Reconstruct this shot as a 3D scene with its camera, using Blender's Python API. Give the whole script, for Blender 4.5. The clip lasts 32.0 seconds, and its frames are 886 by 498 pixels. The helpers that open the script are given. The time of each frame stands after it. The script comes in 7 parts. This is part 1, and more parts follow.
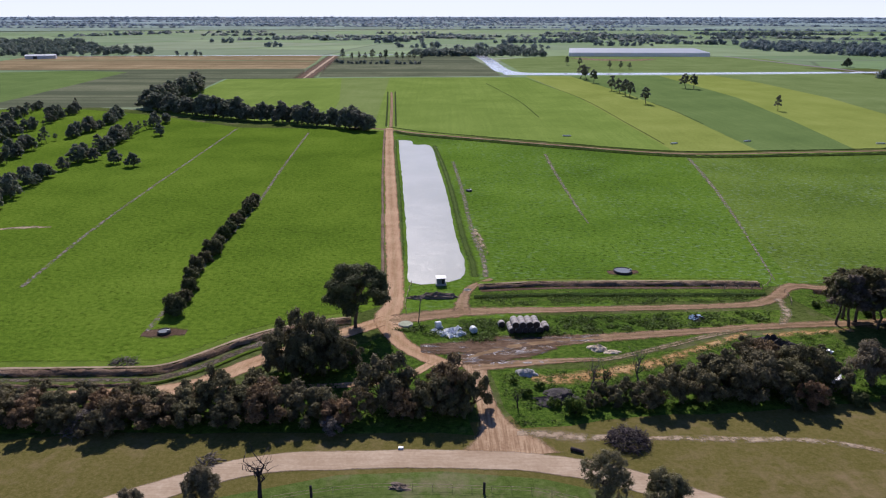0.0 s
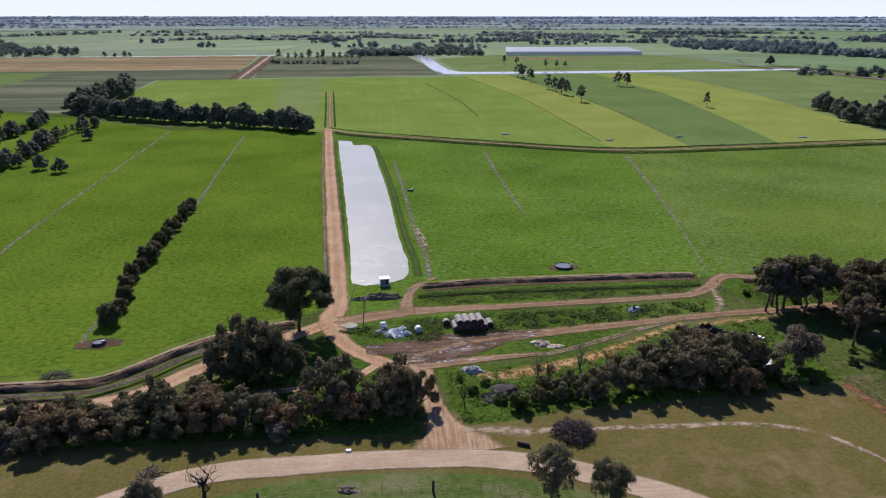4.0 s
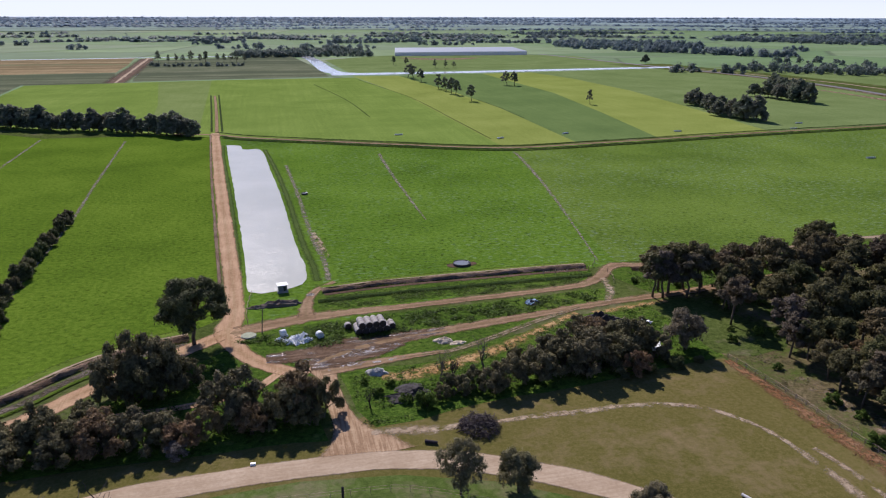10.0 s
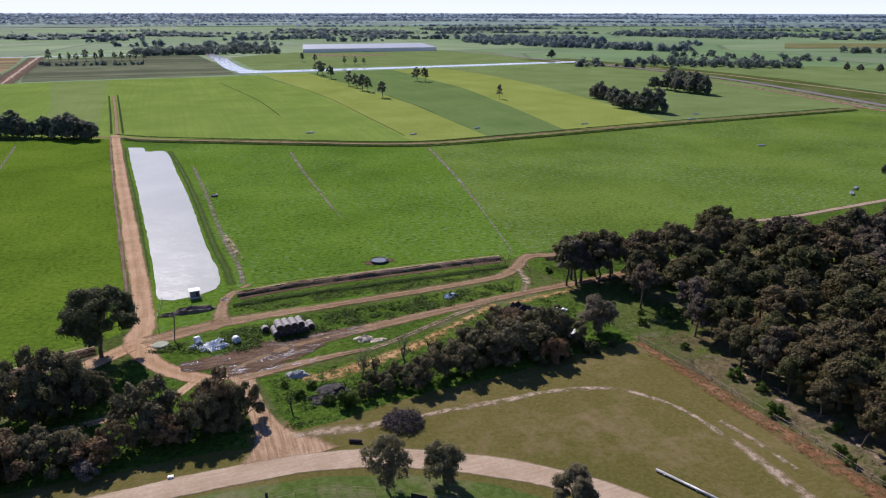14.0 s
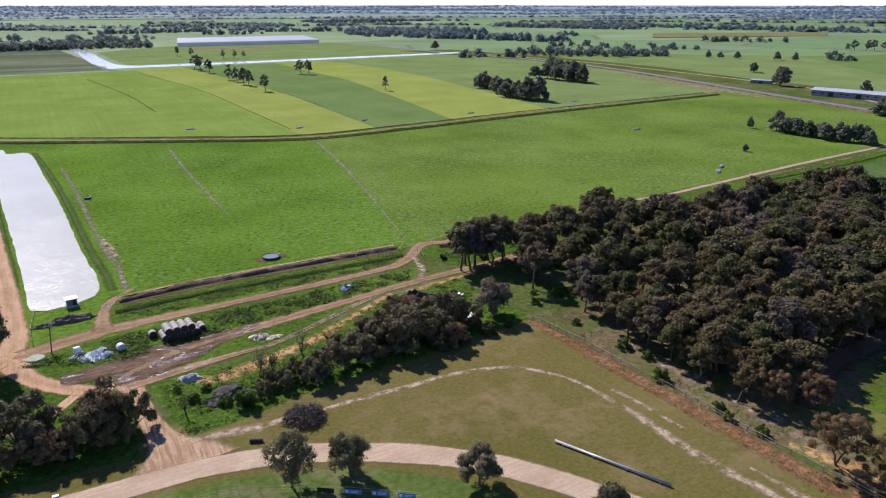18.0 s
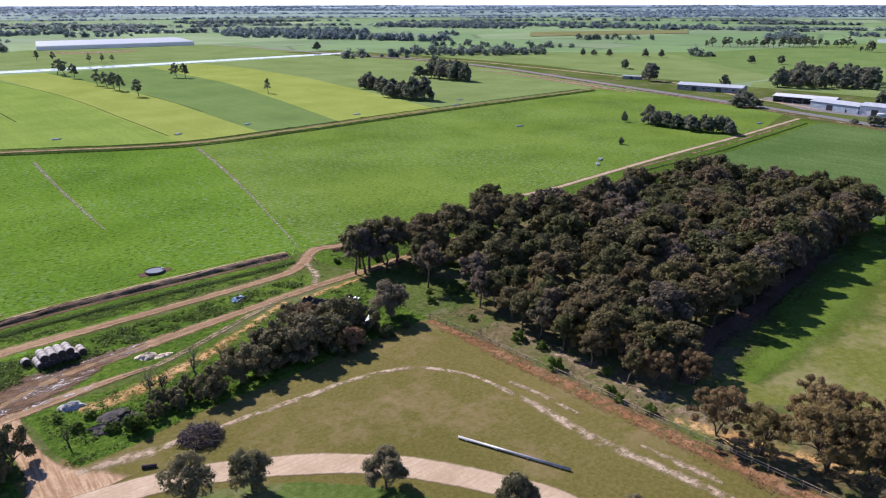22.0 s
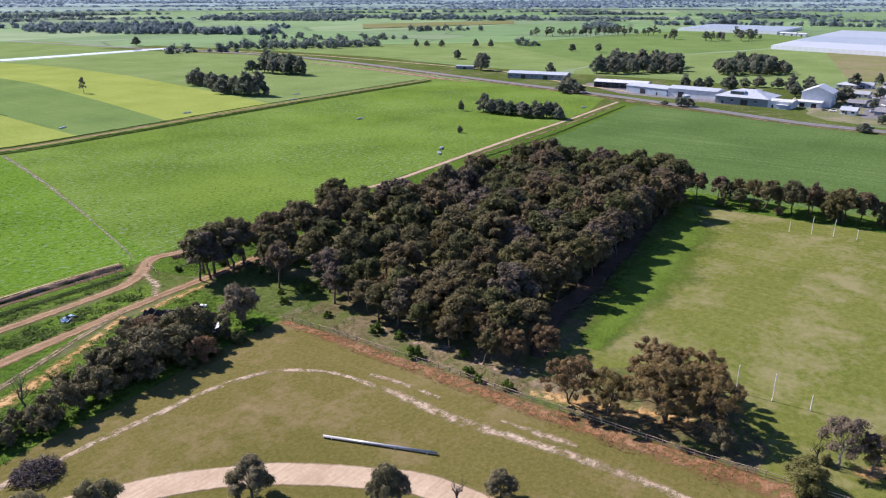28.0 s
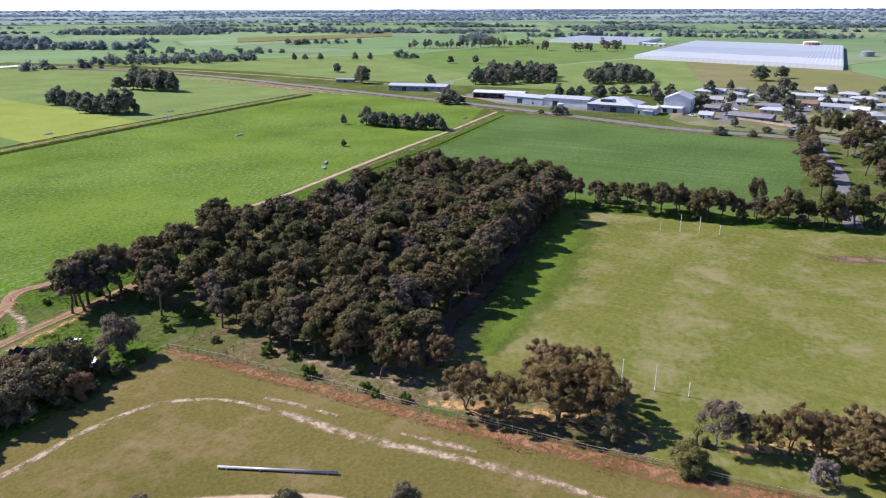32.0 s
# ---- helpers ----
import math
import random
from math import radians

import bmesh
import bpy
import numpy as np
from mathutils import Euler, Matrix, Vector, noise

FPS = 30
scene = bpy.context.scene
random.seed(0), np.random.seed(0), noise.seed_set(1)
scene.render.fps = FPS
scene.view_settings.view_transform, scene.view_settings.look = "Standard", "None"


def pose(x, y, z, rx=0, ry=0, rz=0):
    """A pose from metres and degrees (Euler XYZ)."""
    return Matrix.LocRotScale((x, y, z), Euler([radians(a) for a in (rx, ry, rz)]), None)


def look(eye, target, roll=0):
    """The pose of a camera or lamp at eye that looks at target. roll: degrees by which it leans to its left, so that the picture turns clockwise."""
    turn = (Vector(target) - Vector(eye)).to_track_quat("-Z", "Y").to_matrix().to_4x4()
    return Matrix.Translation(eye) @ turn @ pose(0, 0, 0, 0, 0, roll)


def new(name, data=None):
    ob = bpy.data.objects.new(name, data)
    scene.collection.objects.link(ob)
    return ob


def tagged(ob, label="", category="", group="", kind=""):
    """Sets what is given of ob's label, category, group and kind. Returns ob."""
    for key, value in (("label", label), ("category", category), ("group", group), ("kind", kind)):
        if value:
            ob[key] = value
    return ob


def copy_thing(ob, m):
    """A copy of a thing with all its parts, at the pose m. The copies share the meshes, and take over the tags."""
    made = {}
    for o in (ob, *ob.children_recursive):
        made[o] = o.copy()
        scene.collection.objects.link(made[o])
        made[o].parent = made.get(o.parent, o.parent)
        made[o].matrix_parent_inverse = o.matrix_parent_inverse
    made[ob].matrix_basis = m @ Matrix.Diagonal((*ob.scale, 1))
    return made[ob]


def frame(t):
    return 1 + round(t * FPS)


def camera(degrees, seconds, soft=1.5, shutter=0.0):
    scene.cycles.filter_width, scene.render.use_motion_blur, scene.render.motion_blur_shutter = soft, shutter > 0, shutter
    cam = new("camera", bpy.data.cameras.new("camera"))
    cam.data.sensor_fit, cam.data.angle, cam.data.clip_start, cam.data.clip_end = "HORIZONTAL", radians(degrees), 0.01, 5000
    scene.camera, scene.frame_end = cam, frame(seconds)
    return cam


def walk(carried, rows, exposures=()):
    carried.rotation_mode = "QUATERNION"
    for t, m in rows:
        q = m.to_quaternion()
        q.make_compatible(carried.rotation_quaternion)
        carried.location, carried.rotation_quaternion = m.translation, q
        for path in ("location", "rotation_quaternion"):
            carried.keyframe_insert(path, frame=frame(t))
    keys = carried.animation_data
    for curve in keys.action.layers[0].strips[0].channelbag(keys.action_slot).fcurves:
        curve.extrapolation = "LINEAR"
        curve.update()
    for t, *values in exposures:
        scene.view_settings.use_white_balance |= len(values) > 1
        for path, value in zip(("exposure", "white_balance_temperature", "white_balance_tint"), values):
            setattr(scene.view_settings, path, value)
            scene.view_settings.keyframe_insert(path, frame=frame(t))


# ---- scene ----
# ---------------------------------------------------------------- camera
LENS = 64.19
# seconds, x, y, z, heading to the right, tilt down, lean
ROWS = [
    (0, -0.08, -0.02, 70.11, 0.00, 18.37, -0.04),
    (0.5, -0.08, -0.05, 70.13, 0.53, 18.40, -0.05),
    (1, -0.06, -0.08, 70.16, 1.11, 18.41, -0.05),
    (2, -0.04, -0.19, 70.21, 2.27, 18.40, -0.05),
    (3, -0.01, -0.24, 70.24, 3.54, 18.39, -0.04),
    (3.5, -0.01, -0.25, 70.23, 4.19, 18.40, -0.03),
    (5.5, -0.01, -0.19, 70.23, 6.82, 18.41, -0.05),
    (6, -0.04, -0.20, 70.23, 7.45, 18.39, -0.07),
    (7, -0.08, -0.19, 70.24, 8.92, 18.41, -0.08),
    (8, -0.11, -0.20, 70.25, 10.40, 18.38, -0.10),
    (9, -0.10, -0.18, 70.25, 11.93, 18.35, -0.09),
    (10, -0.11, -0.20, 70.24, 13.52, 18.35, -0.09),
    (11, -0.14, -0.21, 70.22, 15.28, 18.39, -0.11),
    (12, -0.10, -0.28, 70.20, 16.91, 18.36, -0.08),
    (13, -0.07, -0.39, 70.23, 18.49, 18.35, -0.06),
    (13.5, -0.07, -0.44, 70.24, 19.44, 18.34, -0.06),
    (14, -0.06, -0.48, 70.26, 20.57, 18.63, -0.05),
    (14.5, -0.07, -0.48, 70.26, 21.74, 18.97, -0.07),
    (16.5, -0.15, -0.70, 69.56, 26.32, 19.19, -0.03),
    (17, -0.18, -0.70, 69.49, 27.44, 19.19, -0.03),
    (18, -0.21, -0.74, 69.38, 29.64, 19.20, -0.00),
    (19, -0.23, -0.76, 69.33, 31.89, 19.23, 0.03),
    (20, -0.21, -0.73, 69.42, 34.20, 19.21, 0.06),
    (21, -0.20, -0.69, 69.61, 36.50, 19.21, 0.07),
    (22, -0.21, -0.73, 69.84, 38.78, 19.22, 0.09),
    (23, -0.26, -0.71, 69.91, 41.10, 19.24, 0.11),
    (24, -0.32, -0.58, 69.83, 43.41, 19.22, 0.12),
    (25, -0.34, -0.48, 69.70, 45.59, 19.24, 0.12),
    (25.5, -0.33, -0.45, 69.67, 46.67, 19.23, 0.12),
    (27.5, -0.40, -0.40, 69.73, 50.65, 19.79, 0.14),
    (28, -0.38, -0.39, 69.76, 51.72, 19.83, 0.14),
    (28.5, -0.40, -0.38, 69.79, 52.92, 19.83, 0.15),
    (29, -0.40, -0.39, 69.84, 54.17, 19.30, 0.16),
    (29.5, -0.41, -0.40, 69.91, 55.34, 18.95, 0.17),
    (30, -0.43, -0.42, 69.96, 56.49, 18.94, 0.17),
    (31, -0.49, -0.50, 70.08, 58.79, 18.95, 0.17),
    (32, -0.53, -0.54, 70.15, 61.14, 18.92, 0.15),
]
cam = camera(LENS, 32.0, 1.15)
walk(cam, [(t, pose(x, y, z, 90 - tilt, lean, -turn)) for t, x, y, z, turn, tilt, lean in ROWS],
     [(t, e, 6260, 21.5) for t, e in ((0, 0.02), (6, 0.02), (13, 0.06), (19, 0.45), (25, 0.71), (28, 0.78), (32, 0.76))])

# ---------------------------------------------------------------- light
SUN_ELEVATION, SUN_TURN = 41.0, -6.0      # degrees; turn clockwise from +y
world = bpy.data.worlds.new("sky")
scene.world = world
world.use_nodes = True
wn = world.node_tree.nodes
sky = wn.new("ShaderNodeTexSky")
sky.sky_type, sky.sun_disc = "NISHITA", False
sky.sun_elevation, sky.sun_rotation = radians(SUN_ELEVATION), radians(SUN_TURN)
sky.altitude, sky.air_density, sky.dust_density, sky.ozone_density = 100, 1.0, 0.2, 3.0
tint = wn.new("ShaderNodeMix")
tint.data_type, tint.blend_type = "RGBA", "MULTIPLY"
tint.inputs[0].default_value = 1.0
tint.inputs[7].default_value = (0.86, 1.0, 1.34, 1)
world.node_tree.links.new(sky.outputs[0], tint.inputs[6])
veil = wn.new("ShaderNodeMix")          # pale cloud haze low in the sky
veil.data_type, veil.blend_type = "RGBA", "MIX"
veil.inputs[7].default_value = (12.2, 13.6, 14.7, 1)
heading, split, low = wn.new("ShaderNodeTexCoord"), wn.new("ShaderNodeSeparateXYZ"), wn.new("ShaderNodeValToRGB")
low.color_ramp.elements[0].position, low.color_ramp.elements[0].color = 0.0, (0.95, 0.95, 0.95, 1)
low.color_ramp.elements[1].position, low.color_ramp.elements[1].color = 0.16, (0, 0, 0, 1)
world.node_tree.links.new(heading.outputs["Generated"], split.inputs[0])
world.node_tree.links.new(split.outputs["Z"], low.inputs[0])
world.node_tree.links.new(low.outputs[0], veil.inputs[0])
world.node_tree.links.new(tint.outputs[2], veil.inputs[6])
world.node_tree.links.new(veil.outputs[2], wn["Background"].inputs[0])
wn["Background"].inputs[1].default_value = 0.070
sun = new("sun", bpy.data.lights.new("sun", "SUN"))
sun.data.energy, sun.data.angle, sun.data.color = 5.0, radians(0.53), (1.0, 0.95, 0.86)
to_sun = Vector((math.sin(radians(SUN_TURN)) * math.cos(radians(SUN_ELEVATION)),
                 math.cos(radians(SUN_TURN)) * math.cos(radians(SUN_ELEVATION)), math.sin(radians(SUN_ELEVATION))))
sun.matrix_world = look(to_sun * 200, (0, 0, 0))

# ---------------------------------------------------------------- material tools


class Nodes:
    """Short ways to write a node material."""

    def __init__(self, name, rough=0.9, spec=0.25, metal=0.0):
        self.m = bpy.data.materials.new(name)
        self.m.use_nodes = True
        self.t = self.m.node_tree
        self.b = self.t.nodes["Principled BSDF"]
        self.out = self.t.nodes["Material Output"]
        self.b.inputs["Roughness"].default_value = rough
        self.b.inputs["Specular IOR Level"].default_value = spec
        self.b.inputs["Metallic"].default_value = metal

    def put(self, value, socket):
        if isinstance(value, bpy.types.NodeSocket):
            self.t.links.new(value, socket)
        elif isinstance(value, (tuple, list)):
            socket.default_value = (*value, 1) if len(value) == 3 and len(socket.default_value) == 4 else value
        else:
            socket.default_value = value

    def place(self, scale=(1, 1, 1), turn=0.0, local=False):
        c = self.t.nodes.new("ShaderNodeTexCoord" if local else "ShaderNodeNewGeometry")
        mp = self.t.nodes.new("ShaderNodeMapping")
        mp.inputs["Scale"].default_value = scale
        mp.inputs["Rotation"].default_value = (0, 0, radians(turn))
        self.t.links.new(c.outputs["Object" if local else "Position"], mp.inputs[0])
        return mp.outputs[0]

    def noise(self, scale, detail=4.0, rough=0.6, vec=None, warp=0.0):
        n = self.t.nodes.new("ShaderNodeTexNoise")
        n.inputs["Scale"].default_value, n.inputs["Detail"].default_value = scale, detail
        n.inputs["Roughness"].default_value, n.inputs["Distortion"].default_value = rough, warp
        self.put(vec if vec else self.place(), n.inputs["Vector"])
        return n.outputs[0]

    def cells(self, scale, vec=None, feature="F1", out="Color"):
        n = self.t.nodes.new("ShaderNodeTexVoronoi")
        n.feature = feature
        n.inputs["Scale"].default_value = scale
        self.put(vec if vec else self.place(), n.inputs["Vector"])
        return n.outputs[out]

    def ramp(self, fac, stops):
        n = self.t.nodes.new("ShaderNodeValToRGB")
        e = n.color_ramp.elements
        while len(e) < len(stops):
            e.new(0.5)
        for k, (p, c) in zip(e, stops):
            k.position, k.color = p, (*c, 1) if isinstance(c, tuple) else (c, c, c, 1)
        self.put(fac, n.inputs[0])
        return n.outputs[0]

    def mix(self, fac, a, b, how="MIX"):
        n = self.t.nodes.new("ShaderNodeMix")
        n.data_type, n.blend_type = "RGBA", how
        self.put(fac, n.inputs[0])
        self.put(a, n.inputs[6])
        self.put(b, n.inputs[7])
        return n.outputs[2]

    def math(self, how, a, b=0.0, clamp=False):
        n = self.t.nodes.new("ShaderNodeMath")
        n.operation, n.use_clamp = how, clamp
        self.put(a, n.inputs[0])
        self.put(b, n.inputs[1])
        return n.outputs[0]

    def attr(self, name):
        n = self.t.nodes.new("ShaderNodeAttribute")
        n.attribute_name = name
        return n.outputs["Fac"]

    def bump(self, height, depth, strength=1.0):
        n = self.t.nodes.new("ShaderNodeBump")
        n.inputs["Distance"].default_value, n.inputs["Strength"].default_value = depth, strength
        self.put(height, n.inputs["Height"])
        self.t.links.new(n.outputs[0], self.b.inputs["Normal"])

    def color(self, c):
        self.put(c, self.b.inputs["Base Color"])
        return self

    def see_through(self, alpha):
        tr = self.t.nodes.new("ShaderNodeBsdfTransparent")
        mx = self.t.nodes.new("ShaderNodeMixShader")
        self.put(alpha, mx.inputs[0])
        self.t.links.new(tr.outputs[0], mx.inputs[1])
        self.t.links.new(self.b.outputs[0], mx.inputs[2])
        self.t.links.new(mx.outputs[0], self.out.inputs[0])


def grass_material(name, dark, mid, light, fleck=None, fleck_amount=0.0, dry=None, dry_amount=0.0, stripe=0.0, lumps=0.25, clump=0.55, clump_size=0.75, dry_size=0.05, rows=False):
    """Pasture: broad tone changes, tufts, dark spots painted for tufts and their small shadows, fine blades; flecks of
    pale seed heads; dry patches; sowing stripes.
    """
    n = Nodes(name, rough=0.9, spec=0.0)
    broad = n.noise(0.02, 4, 0.6)
    tuft = n.noise(clump_size, 4, 0.65)
    fine = n.noise(4.0, 3, 0.7)
    tone = n.math("ADD", n.math("MULTIPLY", broad, 0.3), n.math("ADD", n.math("MULTIPLY", tuft, 0.4), n.math("MULTIPLY", fine, 0.3)))
    c = n.ramp(tone, [(0.41, dark), (0.5, mid), (0.59, light)])
    # dark tufts, with the micro-shadow round them put into the colour
    spots = n.noise(clump_size * 0.9, 3, 0.5, n.place((1, 1, 1), 30))
    c = n.mix(n.math("MULTIPLY", n.ramp(spots, [(0.35, clump), (0.43, 0.0)]), n.ramp(n.noise(0.06, 3), [(0.38, 0.35), (0.6, 1.0)])), c, tuple(v * 0.42 for v in dark))
    if stripe:
        s = n.noise(0.032, 3, 0.6, n.place((0.02, 1, 1), 4)) if rows else n.noise(0.35, 3, 0.6, n.place((1, 0.02, 1), 4))
        c = n.mix(n.ramp(s, [(0.43, 0.0), (0.58, stripe)]), c, dark)
    if dry:
        d = n.noise(dry_size, 6, 0.68, n.place((1, 1, 1)), 0.3)
        e = n.noise(dry_size * 8, 4, 0.7)
        d = n.math("ADD", n.math("MULTIPLY", d, 0.72), n.math("MULTIPLY", e, 0.28))
        c = n.mix(n.ramp(d, [(0.56 - dry_amount, 0.0), (0.70 - dry_amount, 0.85)]), c, dry)
    if fleck:
        f = n.noise(0.5, 4, 0.7, n.place((0.8, 1.4, 1)))
        g = n.noise(0.016, 3)
        c = n.mix(n.math("MULTIPLY", n.ramp(f, [(0.54, 0.0), (0.64, fleck_amount)]), n.ramp(g, [(0.40, 0.2), (0.58, 1.0)])), c, fleck)
    n.color(c)
    n.bump(n.math("ADD", n.math("MULTIPLY", tuft, 0.75), n.math("MULTIPLY", fine, 0.25)), lumps)
    return n.m


def soil_material(name, dark, mid, light, soft=0.3, ruts=0.0, patchy=0.0, wet=0.0, patch_size=0.17, fray=1.1, relief=0.3, wheels=0.0, along="y"):
    """Bare earth on a strip whose border frays into the grass. 'across' is 0 along the middle and 1 at the border."""
    n = Nodes(name, rough=0.95, spec=0.03)
    a = n.attr("across")
    broad = n.noise(0.12, 4, 0.6)
    grit = n.noise(1.6, 6, 0.7)
    tone = n.math("ADD", n.math("MULTIPLY", broad, 0.55), n.math("MULTIPLY", grit, 0.45))
    c = n.ramp(tone, [(0.33, dark), (0.5, mid), (0.66, light)])
    if ruts:
        w = n.math("ABSOLUTE", n.math("SUBTRACT", a, 0.45))
        c = n.mix(n.math("MULTIPLY", n.ramp(w, [(0.05, 1.0), (0.22, 0.0)]), ruts), c, light)
        mid_green = n.math("MULTIPLY", n.ramp(n.math("ADD", a, n.math("MULTIPLY", grit, 0.25)), [(0.16, 1.0), (0.36, 0.0)]), ruts * 0.6)
        c = n.mix(mid_green, c, (0.10, 0.11, 0.03))
    if wheels:
        t = n.noise(2.6, 3, 0.6, n.place((1, 0.06, 1) if along == "y" else (0.06, 1, 1), 4), 0.4)
        c = n.mix(n.ramp(t, [(0.38, wheels), (0.5, 0.0)]), c, dark)
        c = n.mix(n.ramp(t, [(0.54, 0.0), (0.66, wheels * 0.7)]), c, light)
    if wet:
        w = n.noise(0.55, 5, 0.62, n.place((0.28, 1.3, 1), -14), 0.5)
        k = n.ramp(w, [(0.44, 0.0), (0.56, wet)])
        c = n.mix(k, c, tuple(v * 0.5 for v in dark))
        n.put(n.ramp(w, [(0.56, 0.95), (0.60, 0.20)]), n.b.inputs["Roughness"])
        n.put(n.ramp(w, [(0.56, 0.03), (0.60, 1.0)]), n.b.inputs["Specular IOR Level"])
    n.color(c)
    n.bump(n.math("ADD", grit, n.math("MULTIPLY", broad, 1.5)), relief)
    torn = n.noise(0.45, 5, 0.7)
    edge = n.math("ADD", a, n.math("MULTIPLY", n.math("SUBTRACT", torn, 0.5), fray))
    alpha = n.ramp(edge, [(0.78 - soft, 1.0), (0.86, 0.0)])
    if patchy:
        q = n.noise(patch_size, 5, 0.7)
        alpha = n.math("MULTIPLY", alpha, n.ramp(q, [(0.33 + 0.22 * patchy, 0.0), (0.52 + 0.22 * patchy, 1.0)]))
    n.see_through(alpha)
    return n.m


def leaf_material(name, tones, through_light=0.22, spread=0.6):
    """Foliage: each tree takes its tone by chance, each clump its lightness."""
    n = Nodes(name, rough=0.6, spec=0.08)
    info = n.t.nodes.new("ShaderNodeObjectInfo")
    geo = n.t.nodes.new("ShaderNodeNewGeometry")
    c = n.ramp(info.outputs["Random"], [(k / max(1, len(tones) - 1), t) for k, t in enumerate(tones)])
    island = n.ramp(geo.outputs["Random Per Island"], [(0.0, 1 - spread), (1.0, 1 + spread)])
    c = n.mix(1.0, c, island, "MULTIPLY")
    c = n.mix(1.0, c, n.ramp(n.noise(0.45, 3, 0.6), [(0.35, 0.72), (0.65, 1.28)]), "MULTIPLY")
    n.color(c)
    tl = n.t.nodes.new("ShaderNodeBsdfTranslucent")
    n.put(c, tl.inputs[0])
    mx = n.t.nodes.new("ShaderNodeMixShader")
    mx.inputs[0].default_value = through_light
    n.t.links.new(n.b.outputs[0], mx.inputs[1])
    n.t.links.new(tl.outputs[0], mx.inputs[2])
    n.t.links.new(mx.outputs[0], n.out.inputs[0])
    return n.m


def plain_material(name, c, rough=0.7, metal=0.0, wear=0.3, scale=2.0, spec=0.3, bump=0.01, local=True):
    """Painted, timber or metal surface with stains and grain."""
    n = Nodes(name, rough, spec, metal)
    big = n.noise(scale, 4, 0.6, n.place(local=local))
    small = n.noise(scale * 14, 3, 0.6, n.place(local=local))
    d = tuple(v * (1 - wear) for v in c)
    k = n.math("ADD", n.math("MULTIPLY", big, 0.65), n.math("MULTIPLY", small, 0.35))
    n.color(n.ramp(k, [(0.35, d), (0.55, c), (0.75, tuple(min(1, v * (1 + wear * 0.5)) for v in c))]))
    if bump:
        n.bump(small, bump)
    return n.m


def ribbed_material(name, c, pitch=0.4, rough=0.45, metal=0.0, axis=0, wear=0.2):
    """Corrugated sheet with ribs along one local axis, stained."""
    n = Nodes(name, rough, 0.4, metal)
    w = n.t.nodes.new("ShaderNodeTexWave")
    w.bands_direction = "XYZ"[axis]
    w.inputs["Scale"].default_value = 0.5 / pitch
    n.put(n.place(local=True), w.inputs[0])
    st = n.noise(0.35, 5, 0.65, n.place(local=True))
    base = n.ramp(st, [(0.35, tuple(v * (1 - wear) for v in c)), (0.65, c)])
    n.color(n.mix(n.math("MULTIPLY", w.outputs["Fac"], 0.18), base, tuple(v * 0.55 for v in c)))
    n.bump(w.outputs["Fac"], 0.04)
    return n.m


# ---------------------------------------------------------------- materials
M = {}
M["pasture_west"] = grass_material("pasture_west", (0.0601, 0.1093, 0.0124), (0.0954, 0.1624, 0.0167), (0.1369, 0.2100, 0.0259), lumps=0.45, clump=0.5)
M["pasture_east"] = grass_material("pasture_east", (0.0567, 0.1124, 0.0142), (0.0940, 0.1730, 0.0196), (0.1331, 0.2249, 0.0314), (0.24, 0.33, 0.24), 0.38, lumps=0.5, clump=0.8)
M["pasture_open"] = grass_material("pasture_open", (0.0668, 0.1124, 0.0180), (0.1057, 0.1692, 0.0264), (0.1477, 0.2184, 0.0397), (0.24, 0.32, 0.26), 0.48, lumps=0.45, clump=0.6)
M["pasture_pale"] = grass_material("pasture_pale", (0.1311, 0.1841, 0.0521), (0.1703, 0.2271, 0.0725), (0.2057, 0.2609, 0.0939), stripe=0.2, lumps=0.2, clump=0.2)
M["pasture_lush"] = grass_material("pasture_lush", (0.1188, 0.1818, 0.0375), (0.1646, 0.2401, 0.0505), (0.2126, 0.2895, 0.0705), stripe=0.25, lumps=0.2, clump=0.25)
M["pasture_yellow"] = grass_material("pasture_yellow", (0.1636, 0.2090, 0.0472), (0.2181, 0.2662, 0.0626), (0.2714, 0.3168, 0.0881), stripe=0.2, lumps=0.25, clump=0.25)
M["pasture_deep"] = grass_material("pasture_deep", (0.0913, 0.1452, 0.0472), (0.1257, 0.1892, 0.0600), (0.1636, 0.2310, 0.0791), stripe=0.3, lumps=0.25, clump=0.3)
M["pasture_green"] = grass_material("pasture_green", (0.1101, 0.1584, 0.0549), (0.1524, 0.2090, 0.0715), (0.1958, 0.2530, 0.1034), stripe=0.2, lumps=0.2, clump=0.2)
M["crop"] = grass_material("crop", (0.0536, 0.0960, 0.0274), (0.0803, 0.1340, 0.0388), (0.1112, 0.1660, 0.0570), (0.150, 0.200, 0.120), 0.32, stripe=0.4, lumps=0.4, clump=0.3)
M["dry_yard"] = grass_material("dry_yard", (0.085, 0.100, 0.042), (0.130, 0.140, 0.066), (0.175, 0.180, 0.100), dry=(0.250, 0.215, 0.160), dry_amount=0.08, lumps=0.15, clump=0.3, dry_size=0.05)
M["park"] = grass_material("park", (0.0902, 0.0864, 0.0230), (0.1270, 0.1116, 0.0350), (0.1656, 0.1368, 0.0534), dry=(0.205, 0.156, 0.082), dry_amount=0.05, stripe=0.12, lumps=0.08, clump=0.04, clump_size=1.3, dry_size=0.05)
M["lawn"] = grass_material("lawn", (0.0570, 0.0900, 0.0197), (0.0855, 0.1250, 0.0296), (0.1235, 0.1600, 0.0518), dry=(0.1995, 0.1700, 0.1047), dry_amount=0.07, lumps=0.22, clump=0.15)
